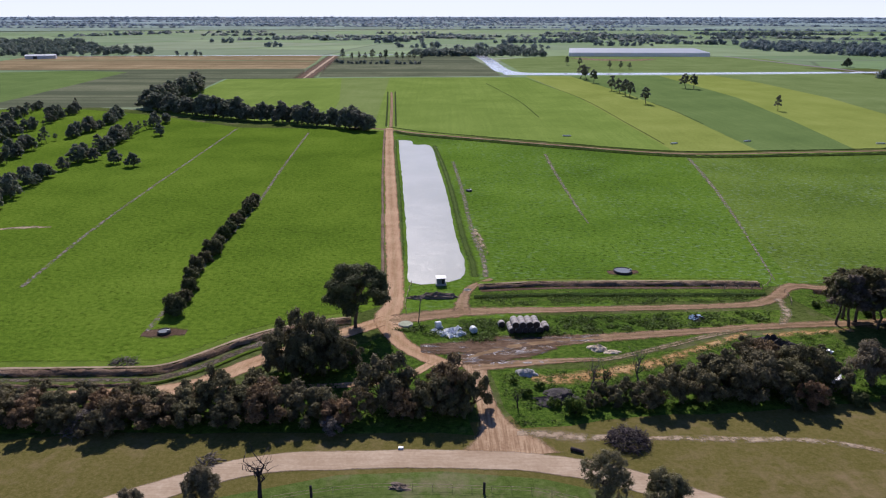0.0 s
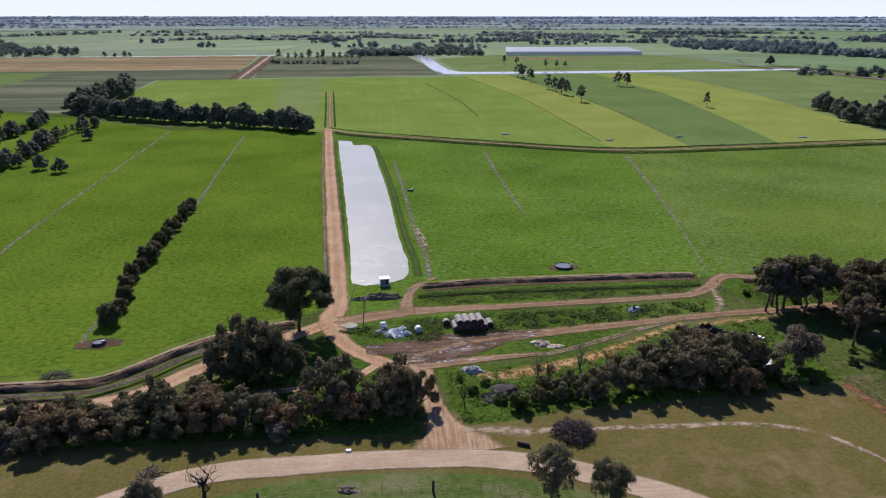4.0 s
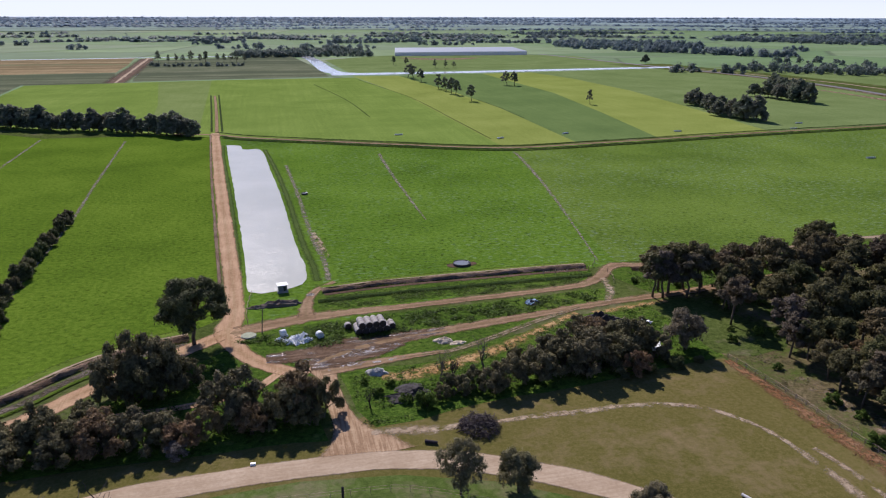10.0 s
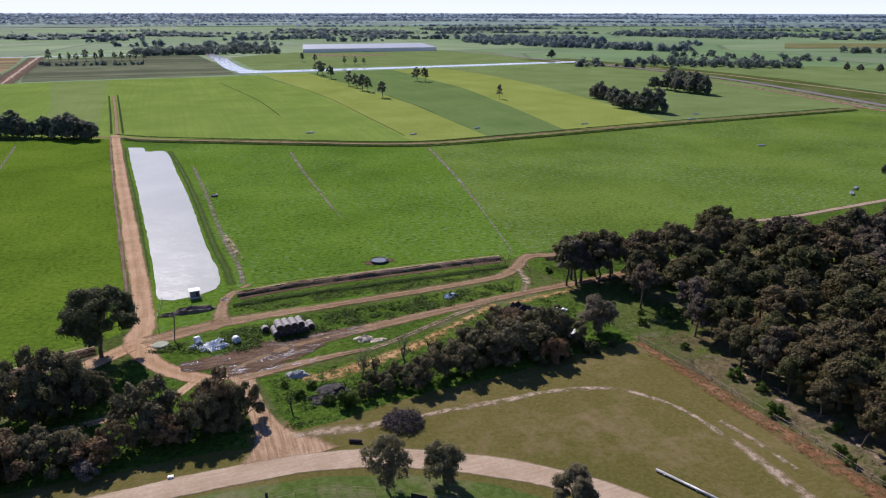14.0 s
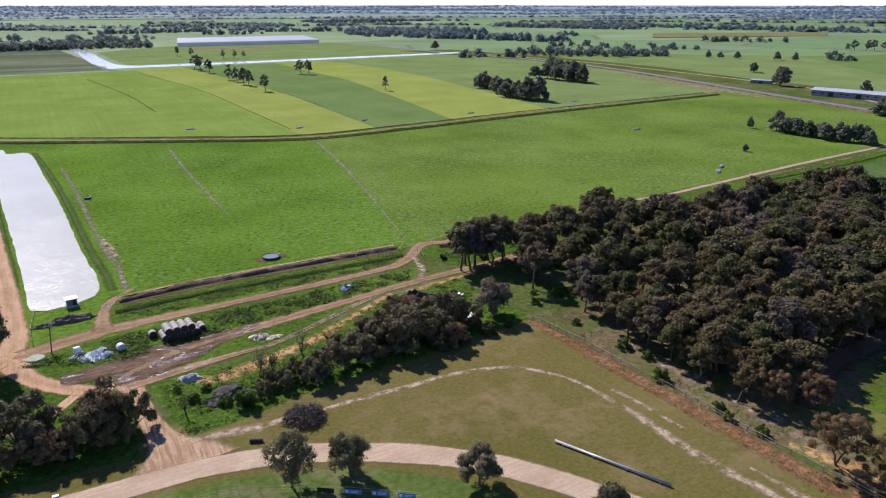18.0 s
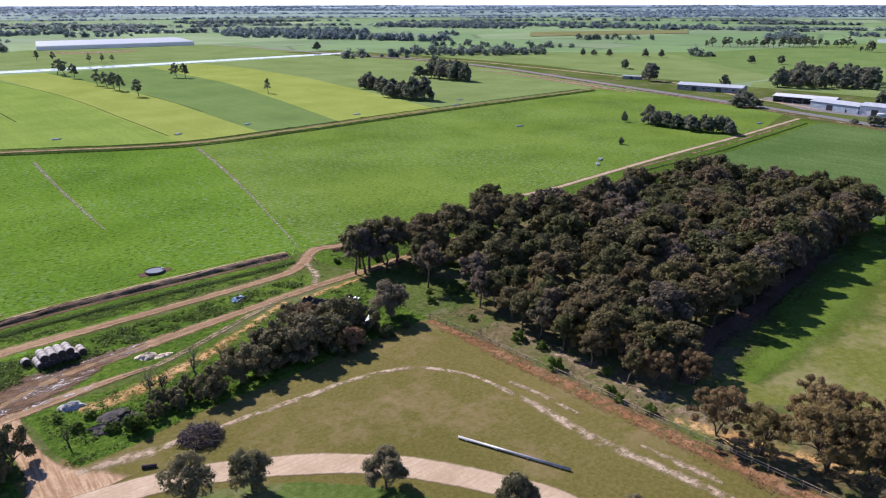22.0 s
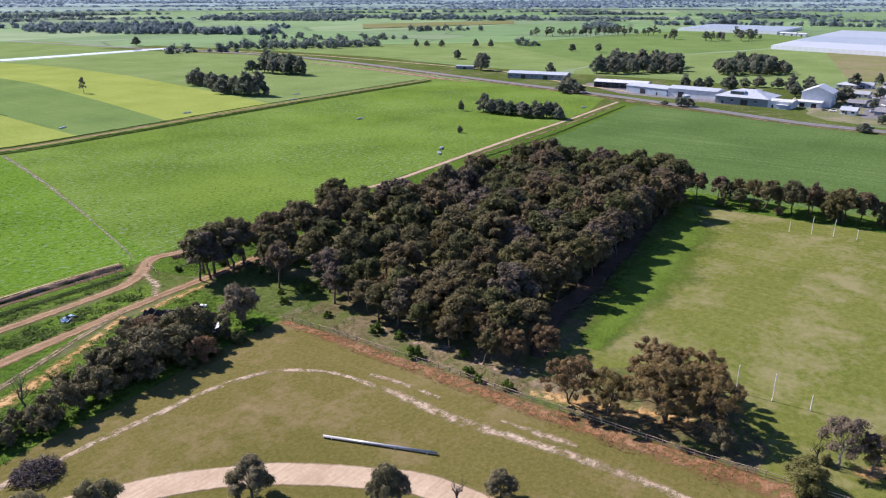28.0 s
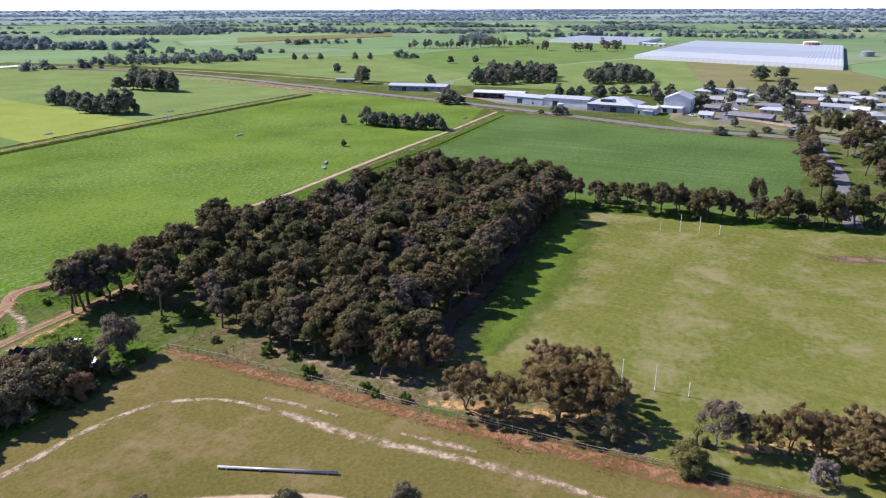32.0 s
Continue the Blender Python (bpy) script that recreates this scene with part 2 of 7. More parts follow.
M["oval"] = grass_material("oval", (0.0858, 0.1039, 0.0209), (0.1254, 0.1392, 0.0330), (0.1672, 0.1686, 0.0506), dry=(0.218, 0.196, 0.098), dry_amount=0.072, stripe=0.3, lumps=0.10, clump=0.10, dry_size=0.065)
M["weeds"] = grass_material("weeds", (0.0368, 0.0713, 0.0132), (0.0690, 0.1265, 0.0184), (0.1206, 0.1840, 0.0305), (0.1800, 0.1900, 0.0644), 0.4, lumps=0.8, clump=0.6, clump_size=0.8)
M["rough_grass"] = grass_material("rough_grass", (0.0450, 0.0663, 0.0168), (0.0765, 0.1037, 0.0264), (0.1125, 0.1403, 0.0432), dry=(0.1900, 0.1600, 0.1067), dry_amount=0.04, lumps=0.4, clump=0.6)
M["dry_paddock"] = grass_material("dry_paddock", (0.120, 0.130, 0.052), (0.165, 0.170, 0.072), (0.145, 0.180, 0.058), dry=(0.21, 0.175, 0.11), dry_amount=0.08, stripe=0.2, lumps=0.1, clump=0.1, dry_size=0.012)
M["stubble"] = grass_material("stubble", (0.155, 0.125, 0.070), (0.300, 0.228, 0.128), (0.380, 0.300, 0.180), stripe=0.85, rows=True, lumps=0.1, clump=0.1)
M["fallow"] = grass_material("fallow", (0.0805, 0.0986, 0.0610), (0.1440, 0.1601, 0.0952), (0.1891, 0.1995, 0.1281), stripe=0.8, rows=True, lumps=0.1, clump=0.1)
M["litter"] = grass_material("litter", (0.0660, 0.0576, 0.0275), (0.1260, 0.1056, 0.0529), (0.2040, 0.1620, 0.0952), dry=(0.0744, 0.1128, 0.0212), dry_amount=0.095, lumps=0.35, clump=0.5, dry_size=0.12)
M["track"] = soil_material("track", (0.1628, 0.1020, 0.0581), (0.2646, 0.1720, 0.1021), (0.3885, 0.2700, 0.1672), ruts=0.35, fray=1.0, relief=0.25, wheels=0.55, along="x")
M["red_track"] = soil_material("red_track", (0.2785, 0.1612, 0.0880), (0.4123, 0.2652, 0.1566), (0.5248, 0.3640, 0.2288), ruts=0.3, soft=0.15, fray=0.5, relief=0.15, wheels=0.35)
M["gravel"] = soil_material("gravel", (0.310, 0.224, 0.146), (0.410, 0.314, 0.217), (0.510, 0.407, 0.296), soft=0.06, fray=0.22, relief=0.05, wheels=0.4, along="x")
M["grass_track"] = soil_material("grass_track", (0.150, 0.115, 0.062), (0.24, 0.185, 0.115), (0.34, 0.27, 0.18), ruts=0.9, soft=0.4, patchy=0.15, patch_size=0.5)
M["sandy_track"] = soil_material("sandy_track", (0.25, 0.180, 0.118), (0.36, 0.272, 0.186), (0.46, 0.365, 0.26), ruts=0.3, fray=0.7)
M["entrance"] = soil_material("entrance", (0.2356, 0.1477, 0.0862), (0.3695, 0.2496, 0.1531), (0.5034, 0.3692, 0.2376), soft=0.12, fray=0.4, relief=0.12, wheels=0.7)
M["red_verge"] = soil_material("red_verge", (0.11, 0.068, 0.046), (0.175, 0.115, 0.080), (0.25, 0.175, 0.125), soft=0.5, patchy=0.15, patch_size=0.12)
M["mud"] = soil_material("mud", (0.092, 0.058, 0.036), (0.165, 0.108, 0.070), (0.25, 0.175, 0.12), wet=0.5, relief=0.4, wheels=0.65, along="x")
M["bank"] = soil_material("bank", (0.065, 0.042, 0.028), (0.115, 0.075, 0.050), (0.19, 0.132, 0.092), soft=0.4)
M["bare"] = soil_material("bare", (0.30, 0.220, 0.145), (0.42, 0.325, 0.225), (0.53, 0.43, 0.31), soft=0.5, fray=1.4, patchy=0.28, patch_size=0.34)
M["thin_sand"] = soil_material("thin_sand", (0.25, 0.185, 0.125), (0.36, 0.27, 0.19), (0.46, 0.36, 0.26), soft=0.6, fray=1.4, patchy=0.6, patch_size=0.3)
M["red_bare"] = soil_material("red_bare", (0.20, 0.125, 0.085), (0.28, 0.180, 0.125), (0.36, 0.245, 0.175), soft=0.4, fray=0.9, patchy=0.1, patch_size=0.2)
M["orange_soil"] = soil_material("orange_soil", (0.32, 0.18, 0.07), (0.46, 0.29, 0.125), (0.54, 0.38, 0.20), soft=0.5, patchy=0.25, patch_size=0.4)
M["rust_weed"] = soil_material("rust_weed", (0.130, 0.066, 0.032), (0.245, 0.128, 0.062), (0.31, 0.195, 0.115), soft=0.45, patchy=0.14, patch_size=0.6)
M["fence_line"] = soil_material("fence_line", (0.15, 0.125, 0.095), (0.25, 0.215, 0.17), (0.36, 0.32, 0.26), soft=0.4, patchy=0.34, patch_size=0.6)
M["bank_grass"] = soil_material("bank_grass", (0.040, 0.066, 0.014), (0.062, 0.100, 0.020), (0.095, 0.135, 0.034), soft=0.6)
M["fresh_grass"] = soil_material("fresh_grass", (0.060, 0.100, 0.014), (0.088, 0.140, 0.020), (0.120, 0.172, 0.034), soft=0.6)
M["bank_turf"] = soil_material("bank_turf", (0.060, 0.100, 0.0135), (0.096, 0.150, 0.018), (0.136, 0.194, 0.028), soft=0.3)
M["cut_bank"] = soil_material("cut_bank", (0.130, 0.088, 0.058), (0.225, 0.155, 0.106), (0.330, 0.245, 0.175), soft=0.3, fray=1.1, relief=0.7)
M["stony_bed"] = soil_material("stony_bed", (0.085, 0.066, 0.050), (0.150, 0.122, 0.096), (0.300, 0.260, 0.215), soft=0.4, fray=1.2, relief=0.6, patchy=0.05, patch_size=0.7)
M["dark_grass"] = soil_material("dark_grass", (0.020, 0.036, 0.009), (0.032, 0.056, 0.013), (0.05, 0.078, 0.02), soft=0.55)


def asphalt_material():
    n = Nodes("asphalt", 0.85, 0.3)
    n.color(n.ramp(n.noise(0.3, 6, 0.7), [(0.35, (0.105, 0.100, 0.100)), (0.65, (0.185, 0.175, 0.172))]))
    return n.m


def water_material(name, deep, pale, ripple, rough):
    """Water with a wind ripple: turbid in the dam, paled for reflected sky in the canal."""
    n = Nodes(name, rough, 0.5)
    n.b.inputs["IOR"].default_value = 1.333
    n.color(n.ramp(n.noise(0.03, 3), [(0.35, deep), (0.65, pale)]))
    a = n.noise(1.0, 4, 0.68, n.place((0.8, 1.3, 1)), 0.4)
    b = n.noise(0.16, 2)
    n.bump(n.math("MULTIPLY", a, n.ramp(b, [(0.35, 0.45), (0.65, 1.0)])), ripple)
    return n.m


def patchwork_material():
    """Far plain: paddocks of differing green, brown and straw, parted by dark hedges."""
    n = Nodes("plain", 0.9, 0.1)
    v = n.place((1 / 420, 1 / 260, 0), 6)
    pick = n.cells(1.0, v)
    sep = n.t.nodes.new("ShaderNodeSeparateColor")
    n.put(pick, sep.inputs[0])
    c = n.ramp(sep.outputs[0], [(0.0, (0.117, 0.198, 0.081)), (0.3, (0.146, 0.238, 0.091)), (0.5, (0.132, 0.190, 0.105)),
                                (0.7, (0.175, 0.269, 0.112)), (0.85, (0.206, 0.250, 0.144)), (1.0, (0.129, 0.207, 0.096))])
    edge = n.cells(1.0, v, "DISTANCE_TO_EDGE", "Distance")
    c = n.mix(n.ramp(edge, [(0.004, 0.6), (0.012, 0.0)]), c, (0.06, 0.08, 0.045))
    c = n.mix(n.ramp(n.noise(0.01, 5), [(0.4, 0.0), (0.7, 0.4)]), c, (0.07, 0.11, 0.03))
    n.color(c)
    return n.m


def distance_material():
    """Green paddocks whose colour is painted towards haze blue with distance."""
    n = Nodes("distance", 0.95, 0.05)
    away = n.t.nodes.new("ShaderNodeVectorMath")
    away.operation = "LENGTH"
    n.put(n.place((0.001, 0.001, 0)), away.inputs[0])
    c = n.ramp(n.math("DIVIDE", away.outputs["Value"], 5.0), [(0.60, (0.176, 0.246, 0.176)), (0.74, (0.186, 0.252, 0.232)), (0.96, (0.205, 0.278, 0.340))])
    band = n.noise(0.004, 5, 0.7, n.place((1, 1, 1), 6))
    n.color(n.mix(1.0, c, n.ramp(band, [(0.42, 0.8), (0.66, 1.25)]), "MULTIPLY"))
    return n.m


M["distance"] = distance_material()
M["asphalt"] = asphalt_material()
M["pond"] = water_material("pond_water", (0.255, 0.268, 0.225), (0.315, 0.326, 0.280), 0.09, 0.30)


def puddle_material():
    """Thin muddy water lying in wheel ruts, broken into streaks."""
    n = Nodes("puddle_water", 0.16, 0.6)
    n.color(n.ramp(n.noise(0.5, 3), [(0.35, (0.40, 0.36, 0.32)), (0.65, (0.52, 0.48, 0.44))]))
    n.bump(n.noise(1.5, 3), 0.03)
    streak = n.noise(0.9, 6, 0.7, n.place((0.55, 1.3, 1), -24), 1.1)
    edge = n.ramp(n.math("ADD", n.attr("across"), n.math("MULTIPLY", n.noise(0.5, 4), 0.6)), [(0.85, 1.0), (1.15, 0.0)])
    n.see_through(n.math("MULTIPLY", edge, n.ramp(streak, [(0.52, 0.0), (0.58, 1.0)])))
    return n.m


M["puddle"] = puddle_material()
# near-white canal base stands in for reflected sky
M["canal"] = water_material("canal_water", (0.45, 0.47, 0.49), (0.55, 0.56, 0.57), 0.05, 0.12)
M["plain"] = patchwork_material()
M["gum_leaf"] = leaf_material("gum_leaf", [(0.100, 0.104, 0.038), (0.128, 0.112, 0.048), (0.148, 0.112, 0.060), (0.150, 0.122, 0.092), (0.098, 0.104, 0.038), (0.118, 0.112, 0.050), (0.156, 0.126, 0.066), (0.108, 0.110, 0.044)], 0.34, 0.18)
M["brown_leaf"] = leaf_material("brown_leaf", [(0.205, 0.176, 0.066), (0.240, 0.170, 0.078), (0.245, 0.172, 0.094), (0.228, 0.176, 0.072)], 0.45, 0.12)
M["box_leaf"] = leaf_material("box_leaf", [(0.142, 0.132, 0.062), (0.152, 0.136, 0.068), (0.158, 0.136, 0.075), (0.142, 0.132, 0.064), (0.250, 0.152, 0.084)], 0.28, 0.3)
M["dense_leaf"] = leaf_material("dense_leaf", [(0.105, 0.112, 0.046), (0.115, 0.118, 0.050)], 0.2, 0.35)
M["hedge_leaf"] = leaf_material("hedge_leaf", [(0.084, 0.106, 0.036), (0.110, 0.116, 0.048), (0.125, 0.108, 0.052)], 0.3, 0.3)
M["olive_leaf"] = leaf_material("olive_leaf", [(0.185, 0.172, 0.090), (0.208, 0.182, 0.108), (0.215, 0.180, 0.124)], 0.42, 0.2)
M["grey_leaf"] = leaf_material("grey_leaf", [(0.185, 0.160, 0.135), (0.160, 0.138, 0.115)])
M["mauve_leaf"] = leaf_material("mauve_leaf", [(0.190, 0.150, 0.108), (0.180, 0.145, 0.104)], 0.36, 0.16)
M["fresh_leaf"] = leaf_material("fresh_leaf", [(0.150, 0.148, 0.048), (0.165, 0.152, 0.070)], 0.32, 0.2)
# distance haze is put into these leaf tones, bluer the farther the trees
M["hazed_far_leaf"] = leaf_material("hazed_far_leaf", [(0.155, 0.182, 0.122), (0.172, 0.190, 0.132), (0.188, 0.186, 0.138)], 0.42, 0.18)
M["hazed_mid_leaf"] = leaf_material("hazed_mid_leaf", [(0.140, 0.178, 0.152), (0.154, 0.190, 0.160)], 0.38, 0.14)
M["hazed_belt_leaf"] = leaf_material("hazed_belt_leaf", [(0.160, 0.208, 0.216), (0.175, 0.222, 0.226)], 0.38, 0.12)
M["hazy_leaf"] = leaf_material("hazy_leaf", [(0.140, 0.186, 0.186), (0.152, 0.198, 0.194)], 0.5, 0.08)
M["hazed_blue_leaf"] = leaf_material("hazed_blue_leaf", [(0.205, 0.272, 0.335), (0.220, 0.288, 0.348)], 0.5, 0.06)
M["weed_leaf"] = leaf_material("weed_leaf", [(0.074, 0.124, 0.020), (0.108, 0.156, 0.030)], 0.34)
M["rust_leaf"] = leaf_material("rust_leaf", [(0.17, 0.085, 0.045), (0.20, 0.13, 0.085)], 0.2)
M["tuft_leaf"] = leaf_material("tuft_leaf", [(0.045, 0.095, 0.010), (0.055, 0.105, 0.014)], 0.3)
M["bark"] = plain_material("bark", (0.13, 0.10, 0.075), 0.9, wear=0.5, scale=1.2, bump=0.04)
M["pale_bark"] = plain_material("pale_bark", (0.36, 0.33, 0.29), 0.9, wear=0.4, scale=1.5, bump=0.02)
M["dead_wood"] = plain_material("dead_wood", (0.17, 0.145, 0.125), 0.9, wear=0.5, scale=2.0, bump=0.03)
M["burnt_wood"] = plain_material("burnt_wood", (0.050, 0.037, 0.042), 0.9, wear=0.5, scale=2.0, bump=0.03)
M["fence_timber"] = plain_material("fence_timber", (0.50, 0.38, 0.27), 0.9, wear=0.35, scale=3.0, spec=0.1)
M["galvanised"] = plain_material("galvanised", (0.50, 0.52, 0.54), 0.4, 0.7, 0.25, 1.5)
M["white_paint"] = plain_material("white_paint", (0.78, 0.78, 0.76), 0.5, wear=0.12, scale=1.0)
M["white_roof"] = ribbed_material("white_roof", (0.60, 0.62, 0.64), 0.8, 0.45)
M["grey_roof"] = ribbed_material("grey_roof", (0.36, 0.38, 0.40), 0.8, 0.45)
M["zinc_roof"] = ribbed_material("zinc_roof", (0.46, 0.49, 0.52), 0.8, 0.4)
M["blue_wall"] = ribbed_material("blue_wall", (0.36, 0.43, 0.50), 0.6, 0.5)
M["grey_wall"] = ribbed_material("grey_wall", (0.22, 0.25, 0.28), 0.6, 0.5)
M["white_wall"] = ribbed_material("white_wall", (0.66, 0.67, 0.68), 0.6, 0.5)
M["cream_wall"] = plain_material("cream_wall", (0.52, 0.48, 0.40), 0.8, wear=0.2, scale=0.5)
M["brick_wall"] = plain_material("brick_wall", (0.30, 0.16, 0.11), 0.85, wear=0.3, scale=0.8)
M["tile_roof"] = ribbed_material("tile_roof", (0.30, 0.15, 0.12), 0.35, 0.8)
M["slate_roof"] = ribbed_material("slate_roof", (0.22, 0.22, 0.24), 0.35, 0.8)
M["dark_opening"] = plain_material("dark_opening", (0.035, 0.036, 0.04), 0.4, wear=0.3)
M["window_glass"] = plain_material("window_glass", (0.05, 0.06, 0.07), 0.08, wear=0.2, spec=0.6, bump=0)


def polythene_material(name, c):
    """Milky sheeting, ribbed, that lets part of the light through."""
    m = ribbed_material(name, c, 4.0, 0.35, axis=0, wear=0.06)
    t = m.node_tree
    tl, mx = t.nodes.new("ShaderNodeBsdfTranslucent"), t.nodes.new("ShaderNodeMixShader")
    tl.inputs[0].default_value = (*(v * 1.08 for v in c), 1)
    mx.inputs[0].default_value = 0.3
    t.links.new(t.nodes["Principled BSDF"].outputs[0], mx.inputs[1])
    t.links.new(tl.outputs[0], mx.inputs[2])
    t.links.new(mx.outputs[0], t.nodes["Material Output"].inputs[0])
    return m


M["polythene"] = polythene_material("polythene", (0.72, 0.75, 0.78))
M["old_polythene"] = polythene_material("old_polythene", (0.50, 0.56, 0.62))
M["dull_polythene"] = polythene_material("dull_polythene", (0.58, 0.62, 0.67))
M["mossy_lid"] = plain_material("mossy_lid", (0.34, 0.37, 0.26), 0.9, wear=0.35, scale=1.5)
M["straw_sheet"] = plain_material("straw_sheet", (0.62, 0.58, 0.44), 0.5, wear=0.12, scale=1.0)
# bale end colour, darkened to carry the shade on the fronts
M["straw"] = plain_material("straw", (0.075, 0.058, 0.048), 0.95, wear=0.45, scale=2.0, bump=0.06)
M["net_wrap"] = plain_material("net_wrap", (0.40, 0.365, 0.335), 0.7, wear=0.25, scale=3.0, bump=0.02)
M["white_film"] = plain_material("white_film", (0.74, 0.77, 0.78), 0.4, wear=0.12, scale=3.0, bump=0.02)
M["concrete"] = plain_material("concrete", (0.42, 0.41, 0.39), 0.9, wear=0.3, scale=2.0)
M["trough_water"] = plain_material("trough_water", (0.21, 0.22, 0.20), 0.2, wear=0.2, spec=0.5, bump=0)
M["rubble"] = plain_material("rubble", (0.66, 0.55, 0.40), 0.95, wear=0.3, scale=0.8, bump=0.05)
M["dark_heap"] = plain_material("dark_heap", (0.070, 0.062, 0.060), 0.95, wear=0.45, scale=1.0, bump=0.06)
M["earth_heap"] = plain_material("earth_heap", (0.20, 0.155, 0.12), 0.95, wear=0.45, scale=0.7, bump=0.08)
M["pipe_steel"] = plain_material("pipe_steel", (0.42, 0.42, 0.42), 0.4, 0.2, 0.3, 0.8)
M["tarp_blue"] = plain_material("tarp_blue", (0.15, 0.27, 0.42), 0.55, wear=0.3, scale=1.5)
M["blue_board"] = plain_material("blue_board", (0.10, 0.24, 0.50), 0.5, wear=0.15, scale=1.0)
M["rubber"] = plain_material("rubber", (0.03, 0.03, 0.032), 0.8, wear=0.3)

# ---------------------------------------------------------------- geometry tools


def mesh_of(name, verts, faces, smooth=False):
    me = bpy.data.meshes.new(name)
    me.from_pydata([tuple(v) for v in verts], [], faces)
    if smooth:
        me.polygons.foreach_set("use_smooth", [True] * len(me.polygons))
    me.update()
    return me


def part(name, data, material, parent=None, label=""):
    """One mesh object (from a mesh, or a bmesh) under a thing or under a part."""
    if isinstance(data, bmesh.types.BMesh):
        me = bpy.data.meshes.new(name)
        data.to_mesh(me)
        data.free()
        data = me
    if material and not data.materials:
        data.materials.append(M[material])
    ob = new(name, data)
    ob.parent = parent
    return tagged(ob, label) if label else ob


def thing(name, label, category, group="", at=None, kind=""):
    ob = new(name)
    ob.empty_display_size = 0.5
    if at is not None:
        ob.matrix_world = at
    return tagged(ob, label, category, group, kind)


def spline(points, step):
    """Even points along a smooth line through the given ones."""
    p = [np.array(q, float) for q in points]
    p = [2 * p[0] - p[1], *p, 2 * p[-1] - p[-2]]
    fine = []
    for a, b, c, d in zip(p, p[1:], p[2:], p[3:]):
        for s in np.linspace(0, 1, 24, endpoint=False):
            fine.append(0.5 * (2 * b + (c - a) * s + (2 * a - 5 * b + 4 * c - d) * s * s + (3 * b - a - 3 * c + d) * s ** 3))
    fine = np.array([*fine, p[-2]])
    run = np.concatenate([[0], np.cumsum(np.linalg.norm(np.diff(fine, axis=0), axis=1))])
    n = max(2, int(run[-1] / step) + 1)
    at = np.linspace(0, run[-1], n)
    return np.stack([np.interp(at, run, fine[:, k]) for k in range(fine.shape[1])], 1)


PROFILES = {
    "flat": [(-1, 0), (-0.6, 0.02), (-0.25, 0.03), (0, 0.03), (0.25, 0.03), (0.6, 0.02), (1, 0)],
    "rut": [(-1, 0.02), (-0.75, 0.05), (-0.45, -0.01), (-0.2, 0.04), (0, 0.06), (0.2, 0.04), (0.45, -0.01), (0.75, 0.05), (1, 0.02)],
    "face": [(-1, 0.0), (-0.72, 0.12), (-0.45, 0.5), (-0.2, 0.86), (0.1, 1.0), (0.5, 1.02), (1, 0.9)],
    "ecaf": [(-1, 0.9), (-0.5, 1.02), (-0.1, 1.0), (0.2, 0.86), (0.45, 0.5), (0.72, 0.12), (1, 0.0)],
    "ramp": [(-1, 0.7), (-0.85, 0.98), (-0.6, 0.85), (-0.2, 0.55), (0.3, 0.22), (0.7, 0.06), (1, -0.02)],
    "pmar": [(-1, -0.02), (-0.7, 0.06), (-0.3, 0.22), (0.2, 0.55), (0.6, 0.85), (0.85, 0.98), (1, 0.7)],
    "ridge": [(-1, -0.02), (-0.8, 0.12), (-0.6, 0.35), (-0.4, 0.68), (-0.2, 0.9), (0, 1.0), (0.2, 0.88), (0.4, 0.66), (0.6, 0.34), (0.8, 0.1), (1, -0.02)],
}


def strip(name, points, widths, material, z=0.05, profile="flat", lift=1.0, step=1.6, wobble=0.35, label="", category="", kind="structure"):
    """A strip of ground along a line: road, track, bank, scar. widths: one, or one a point."""
    w = widths if isinstance(widths, (list, tuple)) else [widths] * len(points)
    line = spline([(x, y, k) for (x, y), k in zip(points, w)], step)
    prof = PROFILES[profile]
    d = np.gradient(line[:, :2], axis=0)
    d /= np.linalg.norm(d, axis=1)[:, None] + 1e-9
    verts, faces, across = [], [], []
    for i, ((x, y, k), (dx, dy)) in enumerate(zip(line, d)):
        for u, h in prof:
            j = noise.noise((x * 0.12, y * 0.12, u * 3)) * wobble
            s = (u + j * abs(u) * 0.5) * k / 2
            hump = h * lift * (1 + 0.6 * noise.noise((x * 0.35, y * 0.35, 7.0 + u * 2)) + 0.5 * noise.noise((x * 1.1, y * 1.1, 3.0 + u * 5)))
            verts.append((x + dy * s, y - dx * s, z + max(hump, -0.04)))
            across.append(abs(u))
    m = len(prof)
    for i in range(len(line) - 1):
        for j in range(m - 1):
            a = i * m + j
            faces.append((a, a + m, a + m + 1, a + 1))
    me = mesh_of(name, verts, faces, True)
    me.attributes.new("across", "FLOAT", "POINT").data.foreach_set("value", across)
    return tagged(part(name, me, material), label, category, kind=kind)


def field(name, corners, material, z=0.02, label="", category="field", rough_edge=0.0):
    """A flat piece of ground of its own cover."""
    pts = []
    for (x0, y0), (x1, y1) in zip(corners, [*corners[1:], corners[0]]):
        n = max(1, int(math.hypot(x1 - x0, y1 - y0) / 6)) if rough_edge else 1
        for k in range(n):
            s = k / n
            x, y = x0 + (x1 - x0) * s, y0 + (y1 - y0) * s
            pts.append((x + rough_edge * noise.noise((x * 0.1, y * 0.1, 1.0)), y + rough_edge * noise.noise((x * 0.1, y * 0.1, 5.0)), z))
    if sum(a[0] * b[1] - b[0] * a[1] for a, b in zip(pts, [*pts[1:], pts[0]])) < 0:
        pts.reverse()
    return tagged(part(name, mesh_of(name, pts, [tuple(range(len(pts)))]), material), label, category, kind="structure")


def ground_height(r):
    """The plain is level, and rises a little towards the skyline."""
    s = min(1.0, max(0.0, (r - 1900) / 3050))
    return 54.0 * s * s * (1.6 - 0.6 * s)


